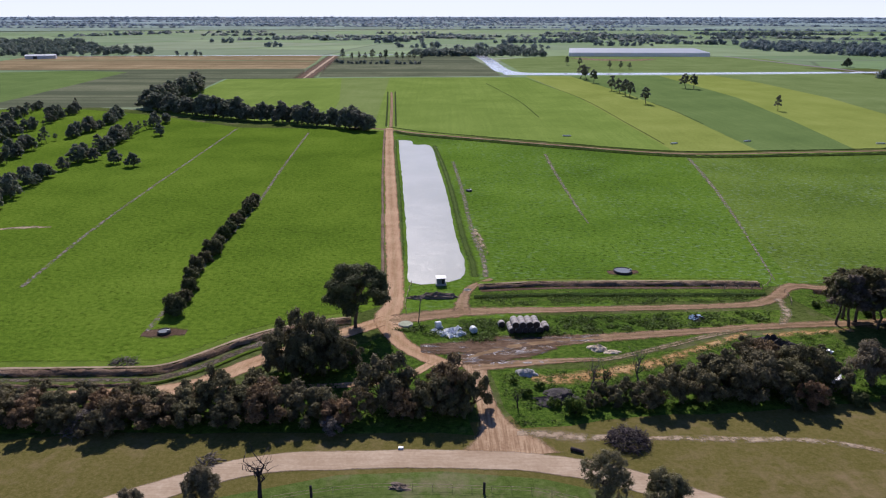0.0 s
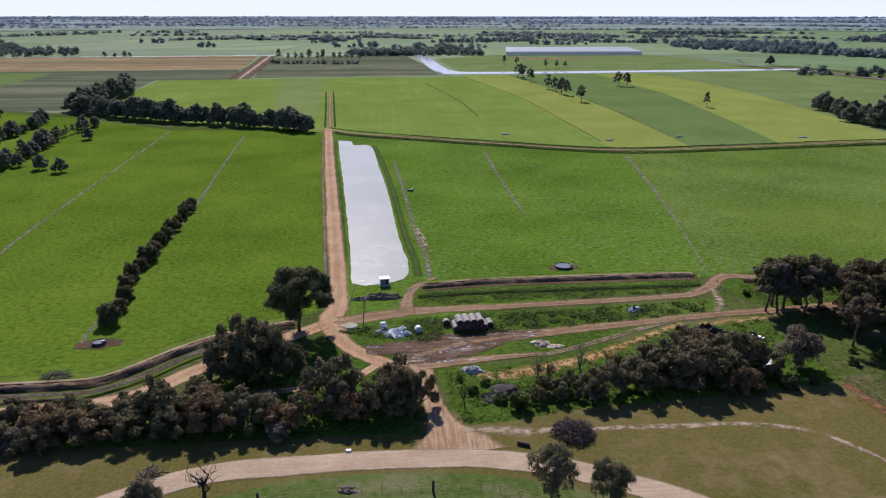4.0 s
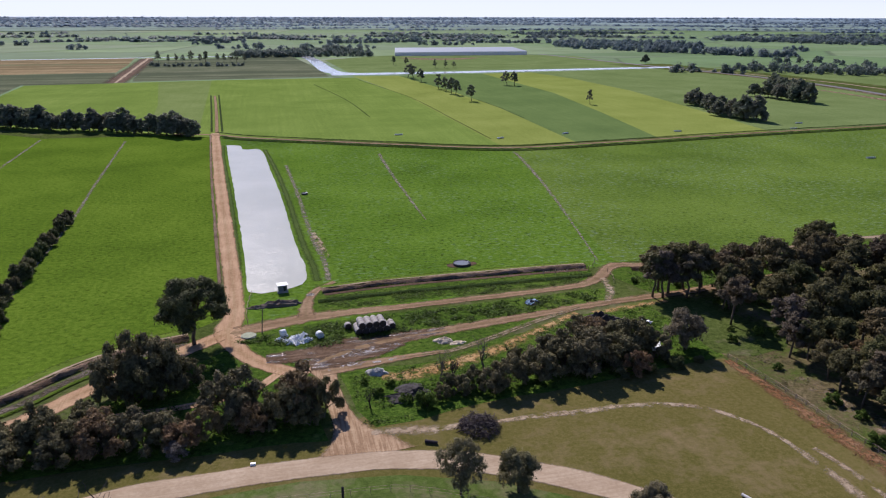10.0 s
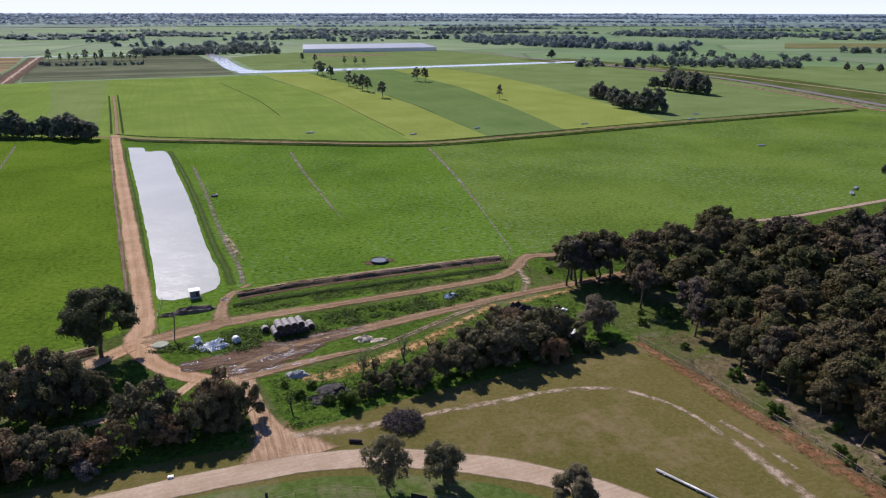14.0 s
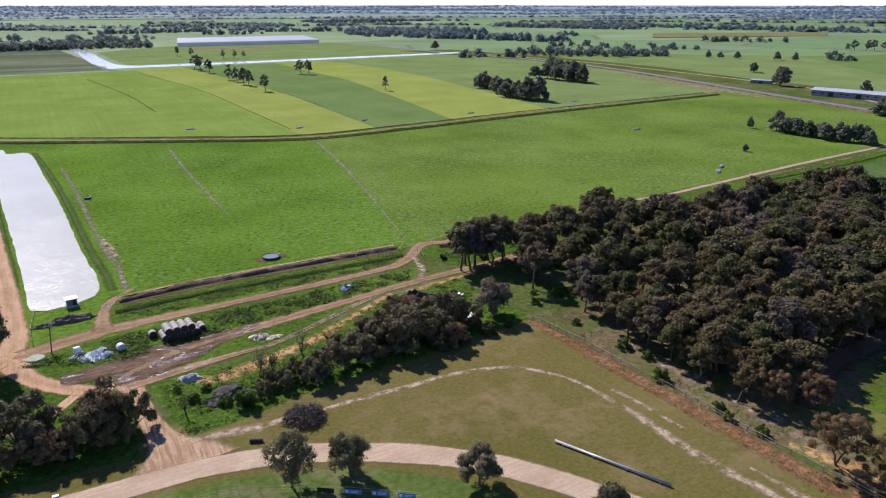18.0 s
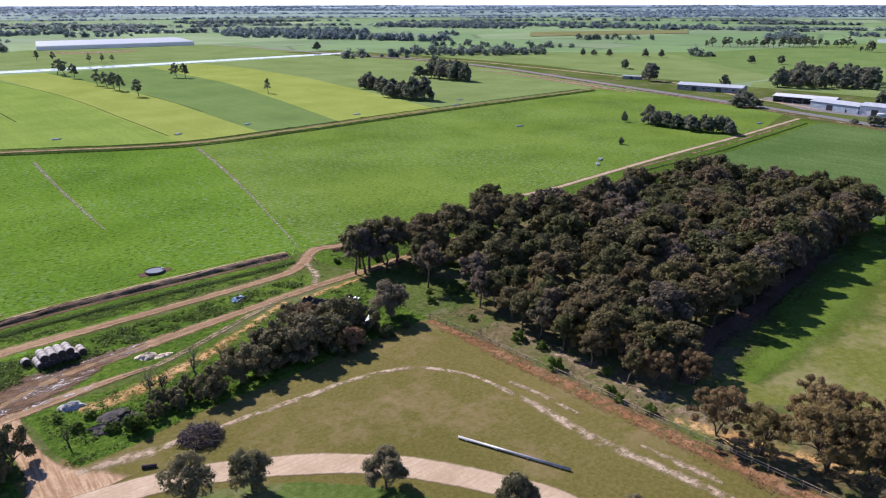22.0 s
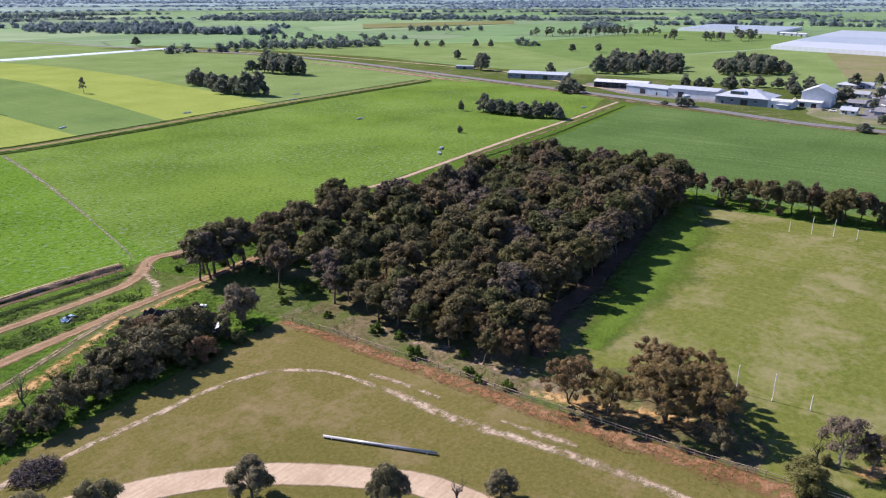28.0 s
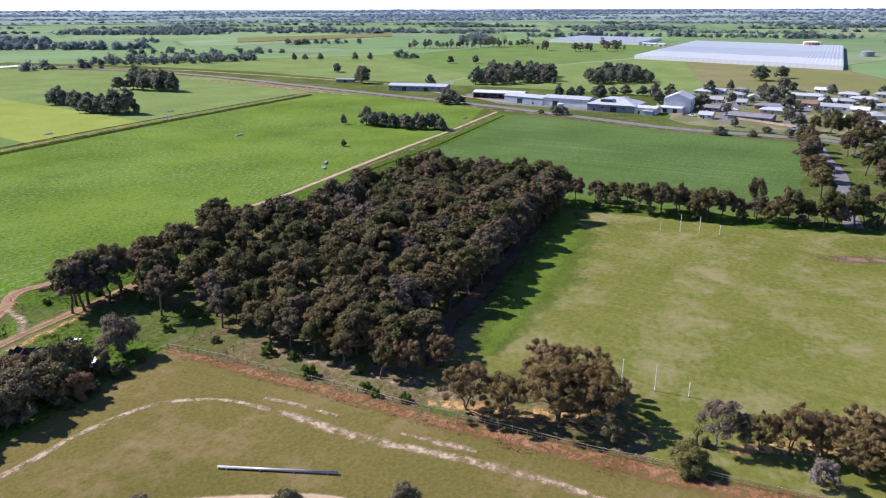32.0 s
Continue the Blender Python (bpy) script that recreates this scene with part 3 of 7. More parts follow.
# ---------------------------------------------------------------- ground, fields
def make_ground():
    rings = [0.0, *np.geomspace(40, 1900, 22), *np.linspace(2000, 4960, 24)]
    seg = 120
    verts = [(0, 0, 0)]
    for r in rings[1:]:
        for k in range(seg):
            a = 2 * math.pi * k / seg
            verts.append((r * math.sin(a), r * math.cos(a), ground_height(r)))
    faces = [(0, 1 + (k + 1) % seg, 1 + k) for k in range(seg)]
    for i in range(len(rings) - 2):
        for k in range(seg):
            a, b = 1 + i * seg + k, 1 + i * seg + (k + 1) % seg
            faces.append((a, b, b + seg, a + seg))
    ob = part("ground", mesh_of("ground", verts, faces, True), "plain")
    tagged(ob, "wide flat plain of green and straw-coloured paddocks", "ground", kind="structure")


make_ground()


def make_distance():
    """The far plain just below the skyline, haze included in its colour."""
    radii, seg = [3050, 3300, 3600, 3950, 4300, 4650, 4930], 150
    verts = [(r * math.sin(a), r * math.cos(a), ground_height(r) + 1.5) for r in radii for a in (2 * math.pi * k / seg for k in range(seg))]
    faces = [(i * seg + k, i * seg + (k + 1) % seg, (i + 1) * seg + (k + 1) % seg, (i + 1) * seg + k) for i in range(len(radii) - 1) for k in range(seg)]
    tagged(part("backdrop", mesh_of("backdrop", verts, faces, True), "distance"), "strip of plain at the skyline, coloured haze blue", "backdrop", kind="structure")


make_distance()
field("grassland", [(-420, 60), (-420, 330), (-330, 590), (-40, 470), (130, 385), (500, 410), (470, 150), (455, 60), (440, -60), (200, -200), (-200, -150)], "rough_grass", 0.008, "rough grass between the fields, tracks and trees", "grassland")
field("pasture", [(-260, 128.5), (-65, 131), (-59, 132), (-53.5, 137.5), (-46, 146), (-40, 151), (-24, 158), (-16, 165), (-30, 455), (-133, 462), (-210, 520), (-330, 580), (-420, 300)], "pasture_west", 0.02, "lush bright green grazed pasture beside the dam road")
field("pasture", [(-12, 150), (96, 181), (204, 187), (410, 206), (470, 225), (492, 300), (505, 398), (345, 388), (190, 374), (125, 368), (20, 415), (-32, 450)], "pasture_east", 0.024,
      "green pasture with pale seed heads between two dirt tracks")
field("pasture", [(97, 182), (204, 187), (410, 206), (470, 225), (492, 300), (505, 398), (345, 388), (190, 374), (127, 368), (116, 297), (104, 237)], "pasture_open", 0.03, "open yellow-green pasture towards the highway")
field("pasture", [(-235, 570), (-200, 520), (-40, 445), (-62, 846), (-246, 825), (-232, 675)], "pasture_lush", 0.02, "light green pasture behind the windbreak trees")
field("pasture", [(-117, 836), (-89, 616), (-78, 480), (-45, 455), (-62, 842)], "pasture_pale", 0.024, "paler green grazed strip of pasture behind the windbreak")
field("pasture", [(-48, 450), (22, 425), (68, 402), (125, 378), (121, 639), (98, 852), (-62, 848)], "pasture_lush", 0.022, "mid green sown pasture north of the track")
field("pasture", [(125, 378), (171, 381), (177, 544), (171, 675), (152, 868), (98, 868), (121, 639)], "pasture_yellow", 0.026, "yellow-green sown pasture north of the track")
field("pasture", [(171, 381), (226, 384), (244, 500), (262, 640), (261, 875), (152, 868), (171, 675), (177, 544)], "pasture_deep", 0.03, "deep green sown strip of pasture")
field("pasture", [(226, 384), (308, 390), (328, 523), (343, 642), (343, 782), (328, 882), (261, 875), (262, 640), (244, 500)], "pasture_yellow", 0.034, "yellow-green sown strip of pasture")
field("pasture", [(308, 390), (500, 404), (535, 470), (580, 700), (550, 912), (400, 890), (328, 882), (343, 782), (343, 642), (328, 523)], "pasture_green", 0.038, "green pasture reaching to the highway")
field("pasture", [(100, 930), (520, 945), (540, 1220), (460, 1290), (210, 1310), (90, 1200)], "pasture_green", 0.02, "green field in front of the long glasshouse")
field("pasture", [(612, 930), (628, 600), (612, 440), (590, 345), (700, 345), (840, 330), (930, 640), (770, 780)], "pasture_green", 0.03, "green paddock beyond the highway")
field("pasture", [(560, 300), (556, 118), (700, 110), (1000, 170), (1030, 262), (850, 325), (640, 340)], "pasture_green", 0.032, "green paddock behind the sheds")
field("pasture", [(700, 347), (860, 332), (1042, 270), (1460, 300), (1468, 380), (1400, 560), (1010, 600), (932, 642)], "pasture_deep", 0.04, "green paddocks before the far glasshouse")
field("dry_paddock", [(690, 108), (1012, 190), (1006, 50), (955, -5), (800, -60), (715, -60), (700, 60)], "dry_paddock", 0.034, "dry brownish paddock in front of the glasshouse")
field("road_reserve", [(495, 1000), (560, 750), (556, 600), (524, 449), (497, 330), (470, 205), (462, 145), (440, 60), (478, 56), (500, 100), (600, 112), (610, 200), (606, 300), (600, 340), (604, 449), (630, 600), (622, 780), (585, 1000)], "rough_grass", 0.042, "rough grass along the highway and round the sheds", "grassland")
field("stubble_field", [(-640, 955), (-352, 976), (-188, 990), (-198, 1142), (-450, 1180), (-700, 1165)], "stubble", 0.036, "straw-coloured ploughed field")
field("pasture", [(-610, 900), (-481, 946), (-403, 928), (-386, 760), (-370, 598), (-640, 700)], "pasture_deep", 0.03, "green field beside the fallow land")
field("stubble_field", [(-700, 1172), (-452, 1190), (-199, 1150), (-217, 1320), (-457, 1302), (-720, 1281)], "stubble", 0.036, "straw-coloured stubble field")
field("fallow_field", [(-600, 952), (-352, 972), (-188, 986), (-161, 832), (-250, 827), (-235, 675), (-238, 568), (-348, 561), (-372, 598), (-388, 760), (-405, 930), (-481, 948)], "fallow", 0.026, "dull grey-green fallow field behind the tree rows")
field("fallow_field", [(1148, 1127), (1552, 1001), (1735, 1120), (1323, 1299)], "dry_paddock", 1.0, "grey-brown fallow field on the far plain")
field("fallow_field", [(-146, 850), (-178, 1120), (-190, 1240), (40, 1340), (68, 990), (70, 870)], "fallow", 0.024, "dull grey-green fallow field with bed rows")
field("crop_field", [(283, 179), (340, 181), (397, 188), (452, 194), (446, 141), (433, 88), (427, 22), (424, 15), (353, 9), (276, 6), (262, 35), (258, 80), (262, 120)], "crop", 0.044, "deep green even crop beside the highway", rough_edge=1.0)
field("park_lawn", [(-120, 100), (-60, 108), (-10, 108), (8, 112), (30, 120), (60, 118), (91, 119), (94, 60), (103, -10), (60, -60), (-120, -40)], "park", 0.03, "dry olive-green mown park grass", "lawn")
field("inner_lawn", [(-42, 88), (-17, 96), (0, 97), (16, 95), (30, 90), (40, 84), (50, 74), (58, 60), (60, 30), (20, 40), (-50, 60)], "lawn", 0.036, "green mown lawn inside the gravel drive", "lawn")
field("sports_oval", [(98, 58), (122, 60), (140, 60), (172, 64), (216, 74), (240, 88), (248, 60), (252, 6), (262, -40), (220, -110), (112, -60), (104.5, -14), (102.6, 0), (100.8, 17), (99, 34)], "oval", 0.032,
      "worn patchy football oval, green and straw", "sports field")
field("forest_floor", [(88, 150), (136, 160), (198, 181), (250, 181), (300, 176), (262, 120), (245, 88), (215, 76), (150, 64), (110, 60), (97, 40), (100, 0), (94, 60), (92, 119)], "litter", 0.038,
      "brown leaf litter and grass under the trees", "forest floor", rough_edge=3.0)
strip("oval_margin", [(122, 57), (150, 61), (175, 65), (210, 70), (236, 79)], [8, 22, 28, 26, 16], "fresh_grass", 0.05, "flat", 1, 2, 1.4, label="fresh green grass along the shaded oval margin", category="grass")
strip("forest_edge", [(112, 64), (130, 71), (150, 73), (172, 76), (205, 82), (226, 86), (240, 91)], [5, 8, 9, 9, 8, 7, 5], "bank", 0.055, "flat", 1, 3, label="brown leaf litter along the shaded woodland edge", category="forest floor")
strip("sand_patch", [(99.5, 58), (102, 50), (104, 42), (107, 34), (109, 26)], [3, 7, 8, 8, 4], "orange_soil", 0.07, label="orange-brown sand under the fence trees", category="bare ground")
field("litter_patch", [(97, 62), (108, 62), (121, 46), (122, 30), (108, 18), (100.5, 18), (98, 40)], "litter", 0.04, "brown litter and sand under the spreading trees", "forest floor", 2.0)
field("weed_strip", [(-14, 152), (8, 158), (40, 160), (84, 163), (80, 154), (60, 150), (28, 146), (6, 141), (-6, 140)], "weeds", 0.04, "dark rank weeds between the farm tracks", "weeds", 1.0)
field("weed_strip", [(6, 164), (84, 170), (88, 183), (8, 184)], "weeds", 0.044, "rank grass between ditch and track", "weeds", 1.0)
field("weed_strip", [(10, 135), (16, 138), (30, 144.5), (62, 149), (34, 136.5)], "weeds", 0.043, "bright grass between the wet track and the side track", "weeds", 0.8)
field("weed_strip", [(9.5, 131.5), (33, 132.5), (60, 145), (90, 152), (92, 120), (60, 116), (30, 112), (14, 109), (11.5, 116)], "weeds", 0.042, "tall bright green weeds under the bushes", "weeds", 1.5)
field("weed_strip", [(-95, 108), (-95, 118), (-45, 122), (-8, 152), (4, 134), (6, 108)], "weeds", 0.042, "shaded green weeds under the bushes", "weeds", 1.5)
field("clearing", [(91, 122), (98, 118), (108, 120), (116, 128), (121, 140), (116, 150), (98, 152), (90, 150)], "rough_grass", 0.045, "sunlit rough grass at the woodland corner", "grassland", 2.0)
field("weed_strip", [(88, 176), (200, 182), (205, 178), (150, 160), (96, 154)], "weeds", 0.046, "rank green verge between track and woodland", "weeds", 1.0)
field("verge", [(160, 150), (205, 183), (300, 192), (405, 199), (460, 207), (452, 194), (397, 187), (340, 180), (283, 178), (262, 120), (258, 80), (262, 35), (262, -40), (246, 20), (240, 90)], "weeds", 0.04, "rank green verge along the track", "verge", 1.0)
strip("ditch_hedge", [(250, 181), (319, 183.6), (350, 186.7), (397, 191.9), (443, 197.3)], 3.4, "bank_grass", 0.05, "ridge", 0.5, 2, label="dark rank growth along the roadside ditch", category="hedge")
strip("ditch_hedge", [(260, 187), (330, 191), (397, 197.5), (445, 202.5)], 3.0, "red_verge", 0.055, "flat", 1, 3, label="bare brown soil beside the ditch", category="bare ground")

# ---------------------------------------------------------------- water
def make_pond():
    edge = spline([(-26, 414), (-18.5, 411), (-16.5, 398), (-7, 394), (-2.5, 340), (1.3, 286), (4.4, 224), (6.5, 196), (5.2, 186), (1.6, 182), (-8.8, 181), (-10.4, 196), (-11.4, 214), (-17.3, 297), (-23, 370), (-26, 414)], 4.0)[:-1]
    verts = [(x + 0.4 * noise.noise((x, y * 0.3, 0)), y + 0.4 * noise.noise((x * 0.3, y, 3)), 0.10) for x, y in edge]
    if sum(a[0] * b[1] - b[0] * a[1] for a, b in zip(verts, [*verts[1:], verts[0]])) < 0:
        verts.reverse()
    tagged(part("water", mesh_of("dam_water", verts, [tuple(range(len(verts)))]), "pond"), "pale rippled water of a long farm dam", "water", kind="structure")


make_pond()
strip("dam_bank", [(9, 186), (8.5, 200), (6.5, 226), (3.6, 286), (0, 340), (-5, 396)], 3.6, "bank_grass", 0.03, "flat", 0.25, label="grassy bank along the dam", category="bank")
strip("dam_bank", [(-12.5, 182), (-13.4, 214), (-19.3, 297), (-25.5, 372), (-28, 414)], 3.0, "bank_grass", 0.03, "flat", 0.3, label="grassy bank between dam and road", category="bank")
strip("dam_bank", [(12, 186), (12, 205), (10, 228), (8, 290), (5, 350)], 2.4, "fence_line", 0.05, "flat", label="bare worn strip beside the dam", category="bank")
strip("spoil_bank", [(11, 232), (11.5, 224), (12.5, 214), (14, 206)], [2, 3.5, 3, 1.5], "bare", 0.05, "ridge", 0.5, label="pale spoil heap beside the dam", category="bank")
strip("canal", [(60, 1360), (72, 1200), (78, 960), (100, 905)], [22, 20, 22, 26], "canal", 0.12, step=12, wobble=0.05, label="pale straight irrigation canal", category="water")
strip("canal", [(75, 900), (222, 902), (367, 913), (508, 925), (570, 930)], [30, 28, 26, 24, 20], "canal", 0.14, step=12, wobble=0.05, label="pale straight irrigation canal", category="water")

strip("canal", [(-700, 1285), (-417, 1301), (-208, 1320), (-118, 1333), (-23, 1340)], 13, "canal", 0.12, step=12, wobble=0.05, label="pale straight irrigation canal", category="water")
for line_points in ([(46, 775), (64, 621), (69, 511)], [(98, 821), (121, 639), (125, 478), (126, 400)], [(175, 600), (177, 544), (176, 480)]):
    strip("field_line", line_points, 1.3, "dark_grass", 0.042, "flat", 1.0, 6, label="dark grassy line between two sown strips", category="field line")

# ---------------------------------------------------------------- roads and tracks
strip("dam_road", [(-35, 460), (-26, 340), (-18.4, 245), (-14.1, 193), (-12.5, 168), (-13.6, 157), (-10.5, 146), (-4, 137.5), (3, 132)], [6.5, 6.5, 6.5, 6.5, 6.6, 8, 6, 5.2, 5], "red_track", 0.07, "rut", 1.0, label="reddish dirt road along the dam", category="road")
strip("dam_road_verge", [(-37.5, 455), (-29.4, 340), (-21.8, 245), (-17.7, 195), (-16.2, 172)], 1.5, "cut_bank", 0.05, "ridge", 0.3, wobble=0.9, label="raised brown shoulder of the dirt road", category="verge")
strip("far_track", [(-60, 462), (-34, 453), (-16, 439), (22, 419), (68, 396), (125, 372), (187, 375), (273, 384), (347, 390), (475, 398), (500, 400)], [4.6, 4.6, 4.4, 4.2, 4.2, 4.0, 3.8, 3.6, 3.4, 3.2, 3.2], "track", 0.09, "rut", 1.0, 4, label="dirt track along a field bank", category="track")
strip("far_bank", [(-30, 443), (-16, 430), (22, 410.5), (68, 387.5), (125, 363.5), (187, 366), (273, 375), (347, 381), (475, 389)], 6, "dark_grass", 0.03, "ridge", 1.0, 3, label="dark grassy bank beside the track", category="bank")
strip("far_bank", [(-34, 463), (-14, 446), (24, 425.5), (70, 402.5), (126, 378), (187, 381), (273, 390), (347, 396), (475, 404)], 2.4, "dark_grass", 0.03, "ridge", 0.4, 3, label="low grassy bank behind the track", category="bank")
strip("lane", [(-34, 462), (-41, 572), (-48.8, 682)], 3.0, "track", 0.06, "rut", label="narrow lane between hedges", category="track")
strip("lane_hedge", [(-37.4, 466), (-44.5, 572), (-52.3, 683)], 2.0, "dark_grass", 0.05, "ridge", 0.7, 4, label="low hedge of the lane", category="hedge")
strip("lane_hedge", [(-31, 466), (-38, 572), (-45.3, 682)], 2.0, "dark_grass", 0.05, "ridge", 0.7, 4, label="low hedge of the lane", category="hedge")
strip("farm_track", [(-13, 156), (-3.4, 159.2), (9, 161.8), (30, 162.8), (59, 164.4), (78, 166.3), (86.5, 171), (95, 179), (106, 177), (135, 175.5), (160, 182)],
      [8, 8, 6.4, 4.8, 4.6, 4.8, 5.4, 5.4, 4.8, 4.2, 3.8], "track", 0.075, "rut", 1.0, label="rutted dirt farm track", category="track")
strip("farm_track", [(4, 136), (14.5, 141.6), (27, 145.2), (54, 149.4), (73, 152.4), (88, 154), (106, 155.6), (138, 161)], [7, 8, 6.5, 4.8, 4.6, 4.6, 4.6, 4], "track", 0.085, "rut", 1.0, label="lower dirt farm track beside the weeds", category="track")
strip("farm_track", [(155, 180.5), (175, 185.5), (202, 184.8), (236, 188), (305, 195), (372, 200), (420, 205), (458, 209)], [3.2, 3.4, 3.4, 3.6, 3.8, 3.8, 3.6, 3.6], "sandy_track", 0.08, "rut", 1.0, label="pale sandy farm track leading to the highway", category="track")
strip("track_link", [(87, 170), (85, 161), (80.5, 153.5)], 3.2, "bare", 0.095, "flat", label="pale link between the farm tracks", category="track")
strip("dam_access", [(4.4, 160.5), (5.2, 170), (7.6, 178), (13.5, 184.5)], [6, 4.2, 3.6, 2.2], "track", 0.08, "rut", 1.0, label="short dirt track up to the dam", category="track")
strip("side_track", [(6, 132.5), (13, 133.6), (22, 135), (33, 136)], [5, 4.6, 3.6, 2.0], "track", 0.09, "rut", 1.0, label="brown dirt track leaving the junction", category="track")
strip("side_track", [(28, 135.6), (36, 136.4), (46, 140.6), (60, 147.2), (72, 152)], 2.4, "grass_track", 0.092, "rut", 1.0, label="narrow two-wheel track in the grass", category="track")
strip("west_road", [(-13, 157), (-25, 147), (-38.5, 136.2), (-42.6, 131.6), (-48.4, 125.8), (-54, 122.8), (-62.7, 121.6), (-77, 119.8), (-100, 118.5), (-140, 117)], 6.2, "red_track", 0.07, "rut", 1.0, label="dirt road along the channel", category="road")
WEST_BANK = [(-22, 155), (-30, 152.6), (-39.5, 147.8), (-45.4, 142.8), (-52.8, 134.8), (-58, 130.5), (-65, 129.5), (-91, 128.8), (-140, 126.5)]
strip("bank_turf", [(x - 1.2, y + 3.6) for x, y in WEST_BANK], 7.0, "bank_turf", 0.05, "ramp", 0.85, label="grassy back of the channel bank", category="bank")
strip("west_bank", WEST_BANK, 2.6, "cut_bank", 0.06, "face", 0.9, wobble=0.6, label="eroded brown earth face of the channel", category="bank")
strip("bank_crest", [(x - 0.3, y + 1.25) for x, y in WEST_BANK], 1.1, "sandy_track", 0.98, "flat", 1.5, wobble=0.9, label="pale trodden crest of the channel bank", category="bank")
strip("channel_bed", [(-22, 152.6), (-31, 149.6), (-39.8, 144.6), (-49, 134.4), (-57, 127.9), (-64.7, 127), (-91, 126.6), (-140, 124)], [3.2, 3.2, 3.4, 3.0, 2.4, 2.0, 1.8, 1.8], "stony_bed", 0.055, "flat", label="stony grey bed of the dry channel", category="channel")
strip("channel_lip", [(-24, 149.4), (-33, 145.6), (-41, 140.6), (-48.5, 132.2), (-56.4, 126), (-64.5, 124.9), (-80, 124.6)], 1.6, "bank_turf", 0.06, "ridge", 0.35, wobble=0.8, label="grassy lip between channel and road", category="bank")
strip("channel_ledge", [(-62, 124.6), (-75, 124.2), (-91, 123.8), (-140, 121.5)], 1.2, "cut_bank", 0.06, "face", 0.35, wobble=0.8, label="low earth ledge beside the road", category="bank")
strip("inner_track", [(-1, 136), (-7, 129), (-14, 125.9), (-22, 124.6), (-28, 124.2), (-38, 123.9), (-48, 123.4)], 2.8, "red_track", 0.075, "flat", label="reddish sandy track under the trees", category="track")
DITCH_BANK = [(9.5, 177.2), (20, 178.6), (30, 179.4), (52, 179.8), (75, 179.8), (86, 179.4)]
strip("bank_turf", [(x, y + 3.0) for x, y in DITCH_BANK], 6.0, "bank_turf", 0.05, "pmar", 0.75, label="grassy back of the ditch bank", category="bank")
strip("ditch_bank", DITCH_BANK, 2.6, "cut_bank", 0.06, "ecaf", 0.8, wobble=0.6, label="bare brown earth face of the ditch", category="bank")
strip("bank_crest", [(x, y + 1.1) for x, y in DITCH_BANK], [0.5, 1.3, 0.8, 1.2, 0.7, 1.2], "sandy_track", 0.88, "flat", 1.5, wobble=1.0, label="pale crest of the earth bank", category="bank")
strip("ditch_bed", [(10, 175.6), (30, 177.6), (52, 177.8), (75, 177.8), (86, 177.4)], 2.4, "bank", 0.055, "flat", label="brown bed of the ditch", category="ditch")
strip("ditch_bank", [(8, 170.8), (27, 172.4), (48, 172.4), (73, 172.6), (85, 173)], 3.6, "dark_grass", 0.06, "ridge", 0.45, label="dark grassy bank beside the ditch", category="bank")
strip("ditch_bank", [(98, 174.5), (115, 173), (140, 171.5)], 3.0, "bank", 0.06, "ridge", 0.8, label="bare brown earth bank near the woodland", category="bank")
strip("mud_patch", [(-5, 141), (4, 141.5), (13, 143.5), (22, 145), (36, 147)], [6, 9, 11, 8, 4], "mud", 0.10, "flat", label="wet churned mud at the track junction", category="mud")
strip("mud_patch", [(4, 136), (10, 136.5), (18, 139), (25, 142)], [7, 7, 6, 3], "mud", 0.105, "flat", label="wet churned mud at the track junction", category="mud")
for points, widths in (([(11, 138.4), (14.5, 139.4), (19, 140.6), (24, 142)], [2, 4.2, 4.2, 2]), ([(5, 136.4), (6.5, 134.8), (8, 132.6)], [1.4, 2.0, 1.4]), ([(10, 133.9), (15, 134.4), (20, 134.6), (24, 135.2)], [1.2, 2.0, 1.8, 0.8])):
    strip("puddles", points, widths, "puddle", 0.16, "flat", 0.3, 0.8, 0.5, label="pale wet puddles in churned mud", category="puddle")
strip("entrance_track", [(6, 136), (7.2, 130), (7.5, 125), (8.6, 114.6), (9.6, 109.6), (10.4, 105.5), (11, 101)], [9, 5, 4.2, 5.4, 8, 14, 22], "entrance", 0.075, "flat", 0.7, label="brown dirt entrance track with wheel marks", category="track")
strip("gravel_drive", [(-100, 50), (-70, 73), (-49, 89), (-31, 98.4), (-17, 99.9), (0, 100.3), (14, 99.4), (26, 96.4), (37, 91), (47, 84.2), (56, 75), (63, 64.6), (67.5, 54), (69, 30), (66, 0)], 6.4, "gravel", 0.095, "flat", 1.0, label="broad pale gravel drive curving through the park", category="road")
strip("bare_scar", [(28, 106.5), (36, 106.4), (44, 106.5), (52, 106), (60, 106), (69, 104.6), (76, 101.2), (81.5, 93), (83.2, 84), (83.8, 74), (83.8, 64), (85.6, 53), (87, 44), (88, 33), (88.2, 24), (88, 14)], [2.2, 1.8, 2.4, 2.6, 2.0, 2.2, 2, 1.6, 2, 3, 3.4, 2.8, 2.8, 2.8, 2.6, 2], "bare", 0.06, label="sandy bare scar in the mown grass", category="bare ground")
strip("bare_scar", [(86, 86), (87.3, 78), (87.5, 70)], 1.8, "bare", 0.062, label="sandy bare scar in the mown grass", category="bare ground")
strip("bare_scar", [(88.4, 57), (88.9, 53), (89.4, 48), (90, 43)], [1.2, 1.6, 3.0, 1.4], "bare", 0.062, label="sandy bare scar in the mown grass", category="bare ground")
strip("bare_scar", [(13, 108), (19, 107.5), (25, 106.5), (31, 107)], [3, 4, 3.4, 2], "bare", 0.064, label="sandy bare ground beside the entrance", category="bare ground")
